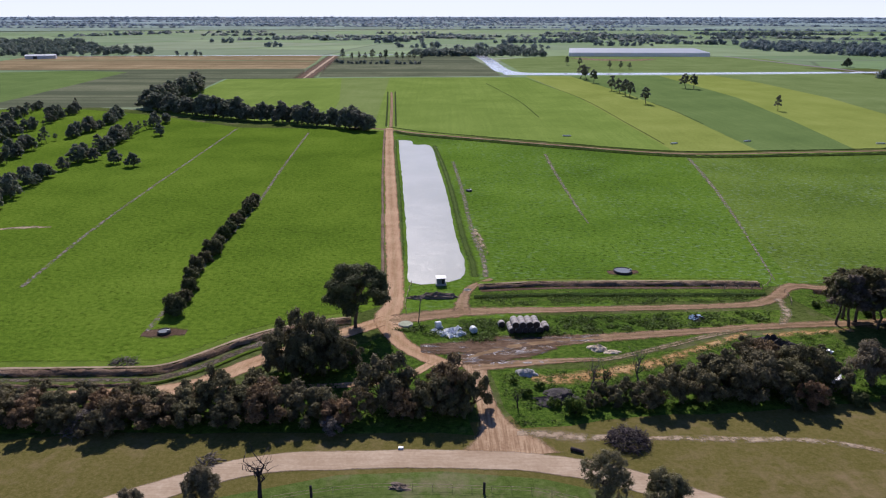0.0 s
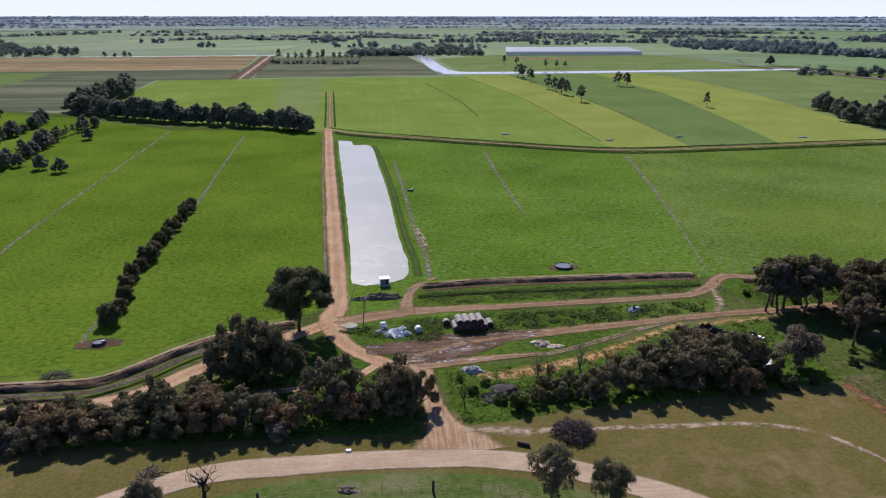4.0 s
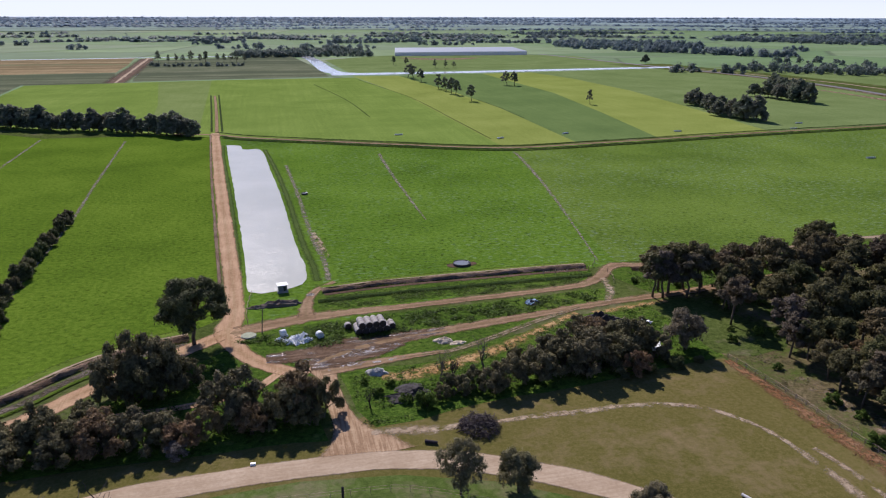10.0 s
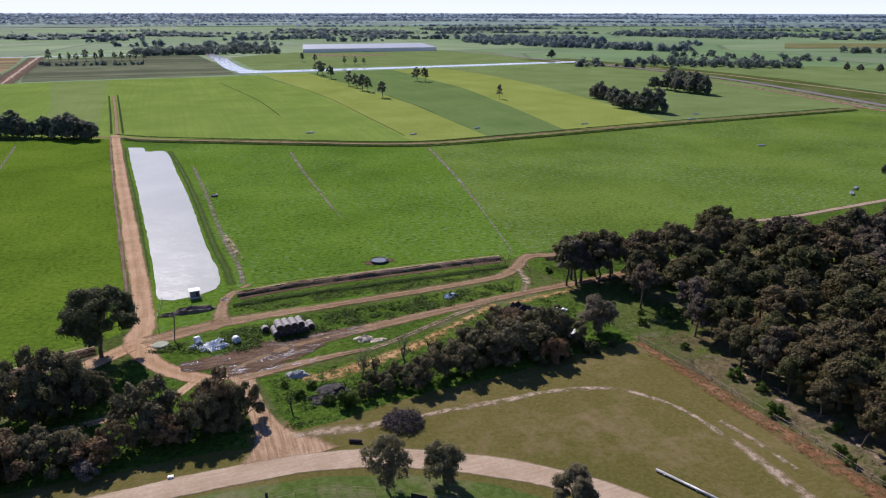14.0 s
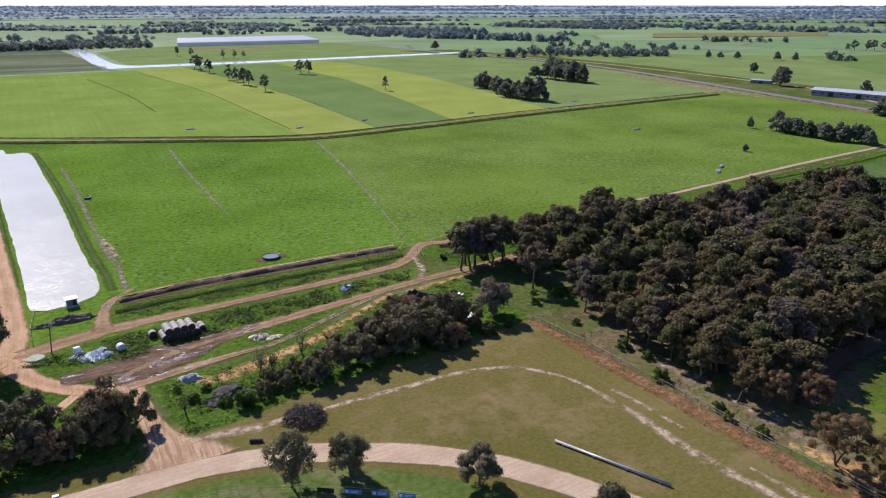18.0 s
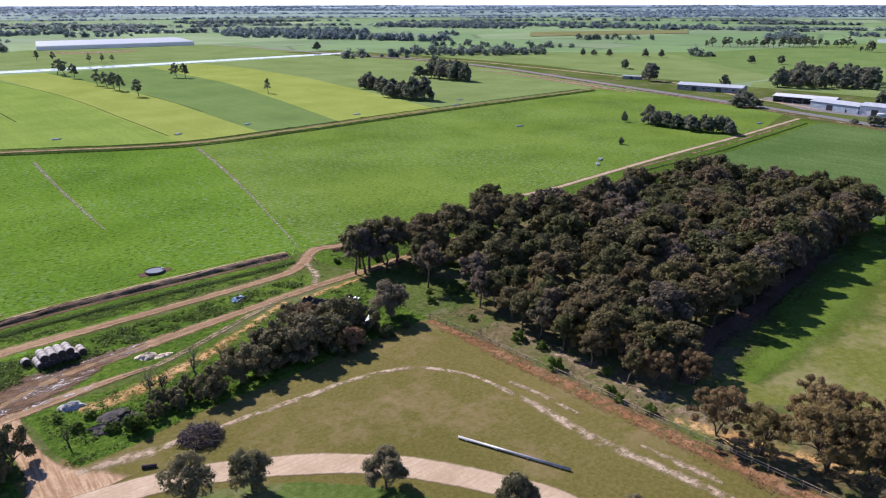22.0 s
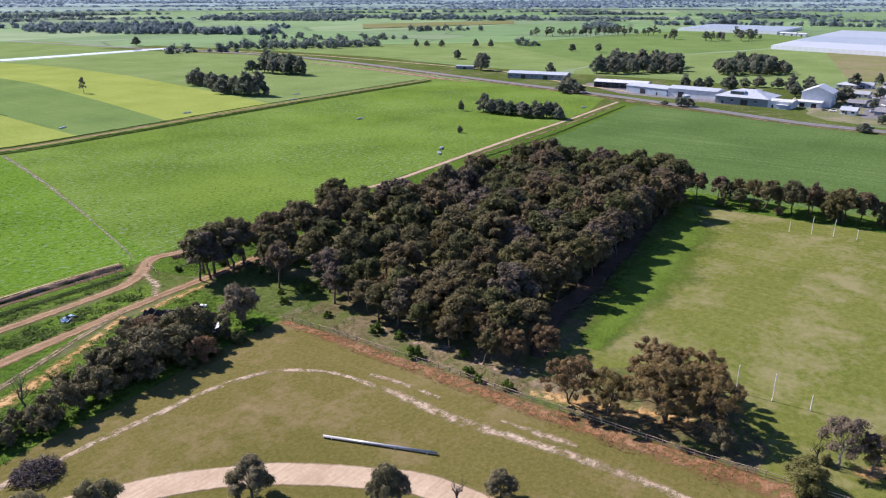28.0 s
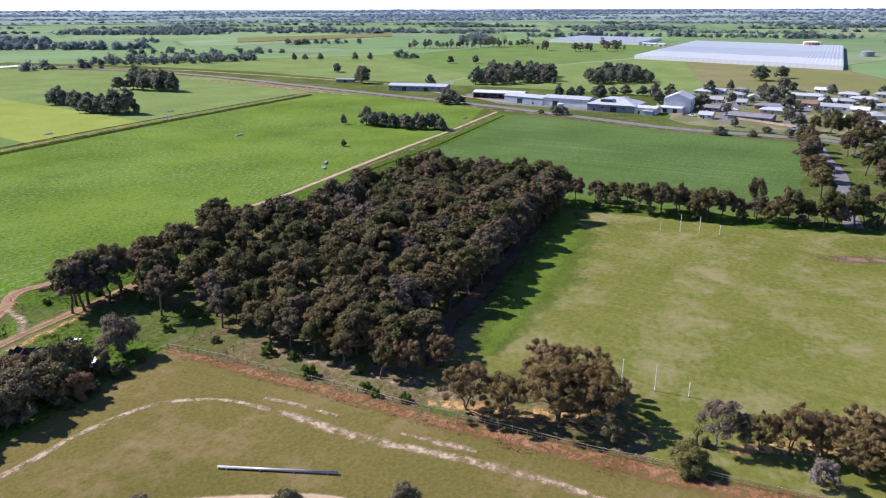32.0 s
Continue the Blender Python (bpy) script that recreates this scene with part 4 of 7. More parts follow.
strip("rust_verge", [(91, 118), (92, 104), (93, 88), (94, 73), (94.4, 61), (95.5, 48), (96.6, 36), (98, 24), (99, 12), (100.6, 0), (103, -14)], [3, 4.6, 5.4, 5.6, 5.6, 6, 7, 7.5, 7, 7, 7], "rust_weed", 0.058, label="rust-red weeds along the timber fence", category="weeds")
strip("sandy_path", [(101, 108), (102.6, 92), (103.5, 78), (104, 66), (103, 52)], [5, 8, 9, 9, 7], "thin_sand", 0.06, label="sandy ground behind the timber fence", category="bare ground")
strip("orange_verge", [(18, 128), (24, 127.5), (35, 130.5), (46, 135), (58, 142), (70, 149)], [4, 6, 6, 5, 4, 3], "orange_soil", 0.062, label="orange sandy soil in the weeds", category="bare ground")
strip("orange_verge", [(74, 148), (84, 149.5), (96, 151)], 3.5, "orange_soil", 0.062, label="orange sandy soil in the weeds", category="bare ground")
strip("bare_scar", [(224, -2), (226, -8), (229, -14), (231, -22)], [4, 9, 10, 5], "red_verge", 0.06, label="worn red-brown patch on the oval", category="bare ground")
strip("bare_scar", [(-156, 231), (-146, 234), (-136, 235)], [2, 5, 2], "bare", 0.05, label="dry bare patch in the pasture", category="bare ground")
strip("bare_scar", [(110, 6), (116, -2), (121, -12), (127, -24)], [4, 7, 6, 6], "orange_soil", 0.06, label="orange sand under the oval trees", category="bare ground")
strip("fence_strip", [(-114, 178), (-120, 230), (-125, 307), (-133, 458)], 2.0, "fence_line", 0.045, label="worn strip along a paddock fence", category="fence line")
strip("fence_strip", [(-69, 150), (-70.5, 200), (-72.5, 268), (-77, 331), (-84, 442)], 2.0, "fence_line", 0.045, label="worn strip along a paddock fence", category="fence line")
strip("fence_strip", [(51.4, 240), (51.4, 262), (52.2, 319), (54, 370)], [0.8, 1.8, 2.4, 2.8], "fence_line", 0.045, label="worn strip along a paddock fence", category="fence line")
strip("fence_strip", [(92, 183), (104, 237), (116, 297), (126, 358)], [0.8, 1.8, 2.6, 3], "fence_line", 0.045, label="worn strip along a paddock fence", category="fence line")
strip("highway", [(500, 1300), (543, 946), (572, 750), (566, 600), (534, 449), (516, 370), (498, 285), (480, 209), (459, 140), (443, 84), (441, 14), (430, -60)], 9, "asphalt", 0.10, "flat", 1.0, 8, 0.02, label="grey sealed highway", category="road")
strip("red_earth", [(530, 625), (527, 555), (521, 505), (513, 462), (506, 424), (498, 396), (492, 360)], [5, 11, 14, 17, 18, 14, 6], "red_bare", 0.075, "flat", 1.0, 6, label="bare reddish earth beside the highway", category="bare ground")
strip("highway_verge", [(500, 1300), (536, 946), (563, 750), (557, 600), (526, 452), (508, 373), (490, 288), (470, 212), (451, 143), (435, 86), (433, 14)], [10, 10, 11, 11, 12, 12, 12, 10, 7, 6, 6], "red_verge", 0.07, "flat", 1.0, 8, label="dry bare highway verge", category="verge")
strip("service_road", [(560, 946), (600, 700), (600, 600), (590, 443), (575, 360), (540, 300), (510, 220)], 6, "sandy_track", 0.075, "flat", 1.0, 8, label="pale service road beside the sheds", category="road")
strip("lane_margin", [(-161, 838), (-178, 1080), (-194, 1300)], 34, "bank", 0.045, "flat", 1.0, 10, label="bare brown earth on both sides of the lane", category="bare ground")
strip("farm_lane", [(-161, 838), (-178, 1080), (-194, 1310)], 8, "gravel", 0.05, "flat", 1.0, 10, label="pale farm lane between fields", category="road")

# ---------------------------------------------------------------- trees
def tube(points, radii, sides=7):
    """A tapered round limb along points."""
    pts = [Vector(p) for p in points]
    verts, faces = [], []
    for i, (p, r) in enumerate(zip(pts, radii)):
        d = (pts[min(i + 1, len(pts) - 1)] - pts[max(i - 1, 0)]).normalized()
        a = d.orthogonal().normalized()
        b = d.cross(a)
        for k in range(sides):
            s = 2 * math.pi * k / sides
            verts.append(p + (a * math.cos(s) + b * math.sin(s)) * r)
    for i in range(len(pts) - 1):
        for k in range(sides):
            k2 = (k + 1) % sides
            faces.append((i * sides + k, i * sides + k2, (i + 1) * sides + k2, (i + 1) * sides + k))
    faces.append(tuple(range(sides))[::-1])
    faces.append(tuple((len(pts) - 1) * sides + k for k in range(sides)))
    return verts, faces


def joined(pieces, name, smooth=True):
    verts, faces = [], []
    for v, f in pieces:
        o = len(verts)
        verts += v
        faces += [tuple(i + o for i in q) for q in f]
    return mesh_of(name, verts, faces, smooth)


def leaves(rng, lobes, cover, size, inner=0.76, up=0.5, hollow=True):
    """Many small leaf sprays on the outside of rounded lobes (centre, radius, flatness), over a few coarse ones within."""
    verts, faces = [], []
    mid, rad = np.array([tuple(c) for c, r, flat in lobes]), np.array([r for c, r, flat in lobes])
    squash = np.array([(1, 1, flat) for c, r, flat in lobes])
    for i, (c, r, flat) in enumerate(lobes):
        n = max(9, int(cover * 4 * math.pi * r * r * (0.45 + 0.55 * flat) / (1.17 * size * size)))
        core = n // 8 + 3
        d = rng.normal(size=(n + core, 3))
        d /= np.linalg.norm(d, axis=1)[:, None]
        fine = np.arange(n + core) < n
        out = np.where(fine, inner + (1.3 - inner) * rng.random(n + core) ** 1.3, 0.62)
        waves = rng.normal(size=(3, 3)) * 2.6
        out = out * (1 + 0.13 * np.sin(d @ waves[0] + i) + 0.11 * np.sin(d @ waves[1] * 2 + i) + 0.09 * np.sin(d @ waves[2] * 3 - i))
        p = mid[i] + d * (r * out)[:, None] * squash[i]
        keep = d[:, 2] > -0.5
        if hollow and len(lobes) > 1:
            q = np.linalg.norm((p[:, None] - mid[None]) / (rad[:, None] * squash)[None], axis=2)
            q[:, i] = 9
            keep &= q.min(axis=1) > np.where(fine, 0.64, 0.5)
        coarse = np.where(fine, 1.0, 2.3)[keep]
        d, p = d[keep], p[keep]
        k = len(p)
        nor = d + rng.normal(size=(k, 3)) * 0.38 + np.array([0, 0, up])
        nor /= np.linalg.norm(nor, axis=1)[:, None]
        t = np.cross(nor, rng.normal(size=(k, 3)))
        t /= np.linalg.norm(t, axis=1)[:, None]
        b = np.cross(nor, t)
        s = (size * (0.65 + 0.8 * rng.random(k)) * coarse)[:, None]
        w = s * (0.5 + 0.4 * rng.random(k))[:, None]
        o = len(verts)
        tris = np.stack([p - t * s, p + t * s * 0.35 - b * w, p + t * s * 0.7 + b * w + nor * s * 0.12], 1).reshape(-1, 3)
        verts += tris.tolist()
        faces += [(o + 3 * j, o + 3 * j + 1, o + 3 * j + 2) for j in range(k)]
    return verts, faces


def bend(rng, a, b, n=4, sag=0.12):
    a, b = Vector(a), Vector(b)
    length = (b - a).length
    pts = []
    for k in range(n + 1):
        s = k / n
        j = Vector(rng.normal(size=3)) * length * sag * math.sin(math.pi * s) * 0.5
        pts.append(a.lerp(b, s) + j + Vector((0, 0, length * 0.10 * math.sin(math.pi * s))))
    return pts


def build_tree(name, seed, height, spread, fork, tips, tuft, leaf, size, cover, trunk_r, flat=0.8, stems=1, lean=0.05, bark="bark", sub=4, ragged=0.3, inner=0.76):
    """A tapered trunk whose limbs carry a domed crown of leaf tufts. Stands at the world's middle until it is copied."""
    rng = np.random.default_rng(seed)
    wood, balls = [], []
    for s in range(stems):
        foot = Vector((rng.normal() * 0.35 * (stems > 1), rng.normal() * 0.35 * (stems > 1), -0.3))
        top = Vector((rng.normal() * lean * height, rng.normal() * lean * height, height * fork))
        if stems > 1:
            top += Vector((math.cos(s * 2.6), math.sin(s * 2.6), 0)) * spread * 0.30
        stem = bend(rng, foot, top, 4, 0.05)
        wood.append(tube(stem, [trunk_r * (1.25 - 0.55 * k / 4) / stems ** 0.4 for k in range(5)], 7))
        mine = tips // stems
        rise = height * (1 - fork) - tuft * 0.9
        for k in range(mine):
            a = 2.4 * k + rng.random() * 0.9 + 1.3 * s
            c = 1 - 1.22 * (k + 0.5) / mine
            out = math.sqrt(max(0.02, 1 - c * c)) * spread * (1 - ragged + 2 * ragged * rng.random()) * 0.85
            z = height * fork + rise * (0.18 + 0.82 * max(c, -0.2)) * (1 - ragged * 0.6 * rng.random())
            tip = Vector((top.x + math.cos(a) * out, top.y + math.sin(a) * out, max(z, tuft * 0.6)))
            start = stem[3].lerp(top, rng.random())
            limb = bend(rng, start, tip, 3, 0.16)
            wood.append(tube(limb, [trunk_r * 0.45, trunk_r * 0.30, trunk_r * 0.18, trunk_r * 0.07], 4))
            r = tuft * (0.8 + 0.45 * rng.random())
            balls.append((tip, r, flat))
            for q in range(sub):
                d = Vector(rng.normal(size=3) + np.array([0, 0, 0.55])).normalized()
                e = tip + Vector((d.x, d.y, d.z * flat)) * r * 0.85
                balls.append((Vector((e.x, e.y, max(e.z, 0.35))), r * (0.38 + 0.26 * rng.random()), flat))
    root = thing(name, "", "tree")
    part("trunk", joined(wood, name + "_trunk"), bark, root)
    v, f = leaves(rng, balls, cover, size, inner)
    part("crown", mesh_of(name + "_crown", v, f), leaf, root)
    return root


def build_bare(name, seed, height, spread, material="dead_wood", twigs=3):
    """A leafless tree: trunk, limbs and fine twigs."""
    rng = np.random.default_rng(seed)
    wood, fine = [], []
    top = Vector((rng.normal() * 0.4, rng.normal() * 0.4, height * 0.45))
    stem = bend(rng, (0, 0, -0.3), top, 4, 0.08)
    wood.append(tube(stem, [0.26, 0.22, 0.19, 0.16, 0.12], 7))
    for k in range(8):
        a = 2.4 * k + rng.random()
        tip = Vector((math.cos(a) * spread * (0.5 + 0.5 * rng.random()), math.sin(a) * spread * (0.5 + 0.5 * rng.random()), height * (0.6 + 0.42 * rng.random())))
        limb = bend(rng, stem[2 + k % 3], tip, 4, 0.25)
        fine.append(tube(limb, [0.10, 0.075, 0.055, 0.035, 0.018], 5))
        for q in range(twigs * 2):
            e = limb[1 + q % 4] + Vector((rng.normal() * 0.7, rng.normal() * 0.7, 0.5 + rng.random() * 0.9)) * spread * 0.35
            fine.append(tube(bend(rng, limb[1 + q % 4], e, 2, 0.3), [0.035, 0.024, 0.01], 4))
    root = thing(name, "", "tree")
    part("trunk", joined(wood, name + "_trunk"), material, root)
    part("limb", joined(fine, name + "_branches"), material, root)
    return root


KINDS = {
    "gum": [build_tree("gum_tree", 11 + k, 14.0, 3.5 + 0.3 * (k % 3), 0.40 + 0.06 * (k % 3), 13 + k % 4, 1.3, "gum_leaf", 0.28, 0.68, 0.26, 0.8, sub=5, ragged=0.32, inner=0.7) for k in range(7)],
    "wood_gum": [build_tree("gum_tree", 21 + k, 14.0, 3.9 + 0.3 * (k % 3), 0.34 + 0.04 * (k % 3), 17 + k % 3, 1.4, "gum_leaf", 0.33, 0.68, 0.24, 0.8, ragged=0.28, inner=0.7) for k in range(8)],
    "box": [build_tree("box_tree", 31 + k, 9.0, 4.1, 0.14, 22, 1.15, "box_leaf", 0.235, 0.66, 0.20, 0.85, stems=2, ragged=0.34, inner=0.7) for k in range(6)],
    "dense": [build_tree("dense_tree", 41, 16.0, 6.4, 0.40, 32, 1.6, "dense_leaf", 0.20, 0.8, 0.36, 0.7, sub=6, ragged=0.22)],
    "spreading": [build_tree("spreading_gum", 51 + k, 11.5, 6.2, 0.36, 52, 0.95, "brown_leaf", 0.15, 0.62, 0.28, 0.6, stems=2, sub=4, ragged=0.22, inner=0.68) for k in range(3)],
    "round": [build_tree("park_tree", 61 + k, 6.2, 2.5, 0.30, 18, 0.85, "olive_leaf", 0.13, 0.75, 0.20, 0.85, ragged=0.2) for k in range(3)],
    "sparse": [build_tree("sparse_tree", 71, 8.2, 2.4, 0.30, 26, 0.75, "olive_leaf", 0.10, 0.36, 0.14, 0.9, ragged=0.3, inner=0.55)],
    "bush": [build_tree("hedge_bush", 81 + k, 5.2, 1.8, 0.10, 14, 1.1, "hedge_leaf", 0.20, 0.85, 0.12, 0.95, stems=2, ragged=0.16) for k in range(3)],
    "shrub": [build_tree("shrub", 91 + k, 2.6, 1.4, 0.10, 10, 0.55, "weed_leaf", 0.13, 0.8, 0.05, 0.9, stems=2, sub=3) for k in range(2)],
    "grey": [build_tree("grey_tree", 97, 5.0, 1.8, 0.2, 12, 0.6, "grey_leaf", 0.11, 0.45, 0.09, 0.9, bark="dead_wood")],
    "airy": [build_tree("airy_gum", 75, 9.0, 2.9, 0.34, 20, 0.85, "mauve_leaf", 0.11, 0.34, 0.17, 0.75, bark="pale_bark", ragged=0.3, inner=0.6)],
    "olive_bush": [build_tree("olive_bush", 85, 4.4, 1.9, 0.08, 18, 0.85, "fresh_leaf", 0.11, 0.8, 0.1, 0.9, stems=2, ragged=0.18)],
    "far_gum": [build_tree("far_gum", 101 + k, 13.0, 4.4, 0.16, 22, 1.35, "hazed_far_leaf", 0.58, 0.66, 0.3, 0.8, sub=3, ragged=0.42) for k in range(5)],
    "slender": [build_tree("slender_tree", 111 + k, 13.0, 2.5, 0.30, 15, 0.85, "hazed_far_leaf", 0.34, 0.60, 0.22, 1.0, sub=3, lean=0.09, ragged=0.55) for k in range(5)],
    "bare": [build_bare("bare_tree", 121, 8.0, 2.4), build_bare("bare_tree", 122, 6.0, 2.0, "burnt_wood")],
}
LABELS = {
    "gum": ("eucalyptus_tree", "tall brown-green eucalyptus with a bare trunk", "tree"),
    "wood_gum": ("eucalyptus_tree", "brown-green eucalyptus in dense woodland", "tree"),
    "dense": ("dense_tree", "tall dark green tree with a full round crown", "tree"),
    "box": ("box_tree", "dense dark olive tree with foliage to the ground", "tree"),
    "spreading": ("spreading_gum_tree", "broad brownish eucalyptus with spreading crown", "tree"),
    "round": ("park_tree", "small rounded olive-green park tree on a short trunk", "tree"),
    "sparse": ("sparse_tree", "thin-leaved young tree beside the gravel drive", "tree"),
    "bush": ("hedge_bush", "dark green rounded bush in a paddock row", "bush"),
    "shrub": ("shrub", "low dark green shrub in the grass", "shrub"),
    "grey": ("grey_shrub", "pale grey half-dead small tree", "tree"),
    "airy": ("airy_gum_tree", "airy mauve-brown gum tree with a pale trunk beside the oval", "tree"),
    "olive_bush": ("olive_bush", "rounded yellow-olive bush beside the timber fence", "bush"),
    "far_gum": ("paddock_tree", "dark green paddock tree in a distant field", "tree"),
    "slender": ("slender_tree", "slender olive tree in a paddock row", "tree"),
    "bare": ("bare_tree", "leafless dead tree with fine twigs", "tree"),
}
NATURAL = {"gum": 14.0, "wood_gum": 14.0, "dense": 16.0, "box": 9.0, "spreading": 11.5, "round": 6.2, "sparse": 8.2, "bush": 5.2, "shrub": 2.6, "grey": 5.0, "airy": 9.0, "olive_bush": 4.4, "far_gum": 13.0, "slender": 13.0, "bare": 8.0}
ROW_NAMES = {"windbreak trees": "windbreak_tree", "western tree rows": "hedgerow_tree", "town trees": "town_tree", "shed trees": "thicket_tree", "highway bushes": "roadside_bush"}
tree_rng = random.Random(5)


def plant(kind, x, y, height=None, wide=1.0, group="", label=""):
    """A tree of that kind with its foot at x, y."""
    proto = tree_rng.choice(KINDS[kind])
    s = (height or NATURAL[kind]) / NATURAL[kind]
    w = s * wide * tree_rng.uniform(0.92, 1.08)
    m = Matrix.Translation((x, y, ground_height(math.hypot(x, y)))) @ Matrix.Rotation(tree_rng.uniform(0, 6.28), 4, "Z") @ Matrix.Diagonal((w, w, s, 1))
    ob = copy_thing(proto, m)
    name, words, cat = LABELS[kind]
    ob.name = ROW_NAMES.get(group, name)
    return tagged(ob, label or words, cat, group)


def plant_all(kind, spots, group="", label=""):
    for x, y, h, *w in spots:
        plant(kind, x, y, h, w[0] if w else 1.0, group, label)


def inside(p, poly):
    x, y, hit = *p, False
    for (x0, y0), (x1, y1) in zip(poly, [*poly[1:], poly[0]]):
        if (y0 > y) != (y1 > y) and x < (x1 - x0) * (y - y0) / (y1 - y0) + x0:
            hit = not hit
    return hit


def scatter(poly, gap, seed, limit=5000):
    """Random spots inside an outline, no two nearer than gap."""
    rng, spots = random.Random(seed), []
    xs, ys = [p[0] for p in poly], [p[1] for p in poly]
    for _ in range(limit):
        p = (rng.uniform(min(xs), max(xs)), rng.uniform(min(ys), max(ys)))
        if inside(p, poly) and all((p[0] - q[0]) ** 2 + (p[1] - q[1]) ** 2 > gap * gap for q in spots):
            spots.append(p)
    return spots


# woodland
WOOD = [(112, 122), (104, 136), (110, 150), (135, 158), (152, 163), (162, 150), (185, 147), (215, 147), (240, 147), (256, 138), (256, 118), (253, 100), (243, 86), (234, 82), (202, 81), (167, 76), (147, 74), (130, 74), (113, 76), (110, 100)]
for x, y in scatter(WOOD, 6.8, 3):
    if x > 150:
        plant("wood_gum", x, y, tree_rng.uniform(11.5, 16.5), tree_rng.uniform(0.9, 1.2), "woodland trees")
for x, y in scatter(WOOD, 7.2, 6):
    if x <= 150 and not (x < 126 and y > 116 and tree_rng.random() < 0.6):
        plant("gum", x, y, tree_rng.uniform(11, 15.5), 1.0, "woodland trees")
plant_all("gum", [(93.5, 154, 13.5), (97, 157.5, 13, 1.1), (102, 151.5, 13, 1.1), (104.5, 157, 14, 1.1), (118, 156, 13, 1.1), (96, 153, 14, 1.1), (99, 155.5, 14.5, 1.1), (107, 153.5, 14.5, 1.1), (110, 157, 12), (103, 134, 12), (127, 151, 16), (108, 114, 10), (115, 117, 11), (116, 145, 13), (133, 149, 13), (114, 154, 12),
                  (123, 138, 13), (108, 140, 11), (107, 143, 12), (120, 120, 12), (151, 164, 15), (155, 166, 14), (143, 161, 13), (122, 159, 12), (131, 160, 12)], "woodland edge trees")
for x, y in spline([(128, 75), (147, 76), (167, 78), (202, 83), (234, 84), (243, 88)], 5.2):
    plant("wood_gum", x + tree_rng.uniform(-1, 1), y + tree_rng.uniform(0, 4), tree_rng.uniform(9, 13), 1.1, "woodland trees", "full-crowned eucalyptus on the sunless woodland edge")
# bushes added below the edge trees to close sunny gaps in their shadow
plant_all("box", [(134 + 9.5 * k, 80 + 0.9 * k - 0.04 * k * k, 4.5 + 0.4 * (k % 3), 1.0) for k in range(12)], "woodland edge bushes", "dark bush added under the woodland edge to block light")
plant_all("gum", [(105, 116, 10.5, 1.0), (104.5, 101, 9.5, 1.0), (104, 95, 9.4, 1.0), (103.8, 88, 9, 1.0), (102.8, 80, 8.4, 1.0), (102.8, 71, 8.2, 1.0), (109, 122, 12, 1.0), (114, 133, 13, 1.0)], "woodland edge trees")
plant_all("shrub", [(98, 126, 1.8), (110, 127, 2.0), (101, 131, 1.2), (107, 146, 1.6), (118, 143, 1.8), (99, 112, 1.4), (101, 92, 1.8), (103, 76, 1.8)], "", "bright green shrub in the woodland clearing")
plant_all("gum", [(106.5, 99, 10.5, 1.1), (110, 95, 12, 1.1), (108, 89, 11, 1.1), (112, 87, 12.5, 1.1), (109, 81, 12, 1.1), (113.5, 79, 12, 1.1), (111, 71, 11, 1.1), (116, 69, 11, 1.1), (107, 75, 9, 1.1), (106, 106, 9, 1.1), (115, 93, 12.5, 1.1), (118, 84, 12.5, 1.1), (121, 76, 12, 1.1)], "woodland edge trees")
plant_all("spreading", [(108, 92, 9, 0.8), (107, 84, 8, 0.8), (109, 76, 9, 0.7), (107, 68, 8, 0.7), (113, 63, 8, 0.7), (112, 104, 9, 0.7)], "woodland edge trees", "brownish spreading tree at the edge of the woodland")
plant_all("spreading", [(100.6, 50.5, 10.2, 0.72), (101.4, 43.5, 9.4, 0.7), (106, 34.5, 12, 0.85), (108.5, 29, 11.5, 0.85), (112, 39, 11.5, 0.85), (115.5, 33, 10.5, 0.85)], "park fence trees", "broad brown-leaved tree beside the oval")
plant_all("airy", [(110.6, 8.6, 10, 0.95), (112.2, 4.0, 7.4, 0.9)])
plant_all("spreading", [(112.8, 1.8, 7.6, 0.66), (114.2, -2.4, 9.4, 0.74), (115.5, -7.4, 8.6, 0.74), (117.8, -12.8, 9.4, 0.85), (121.5, -18, 9.5, 0.95), (126, -23, 10, 1.0), (113, -13, 8, 0.8), (116, -20, 8, 0.9)], "oval trees", "brownish spreading tree between fence and oval")
plant_all("bare", [(109.4, 11.2, 6.5)])
plant_all("grey", [(107.4, -7.4, 5.4, 1.0)])
plant_all("olive_bush", [(101.8, 11.5, 4.6, 1.2), (110, 10.2, 1.6, 1.0)])
plant_all("round", [(103.2, 24.2, 4.8, 1.0)], label="grey-green rounded bush beside the timber fence")
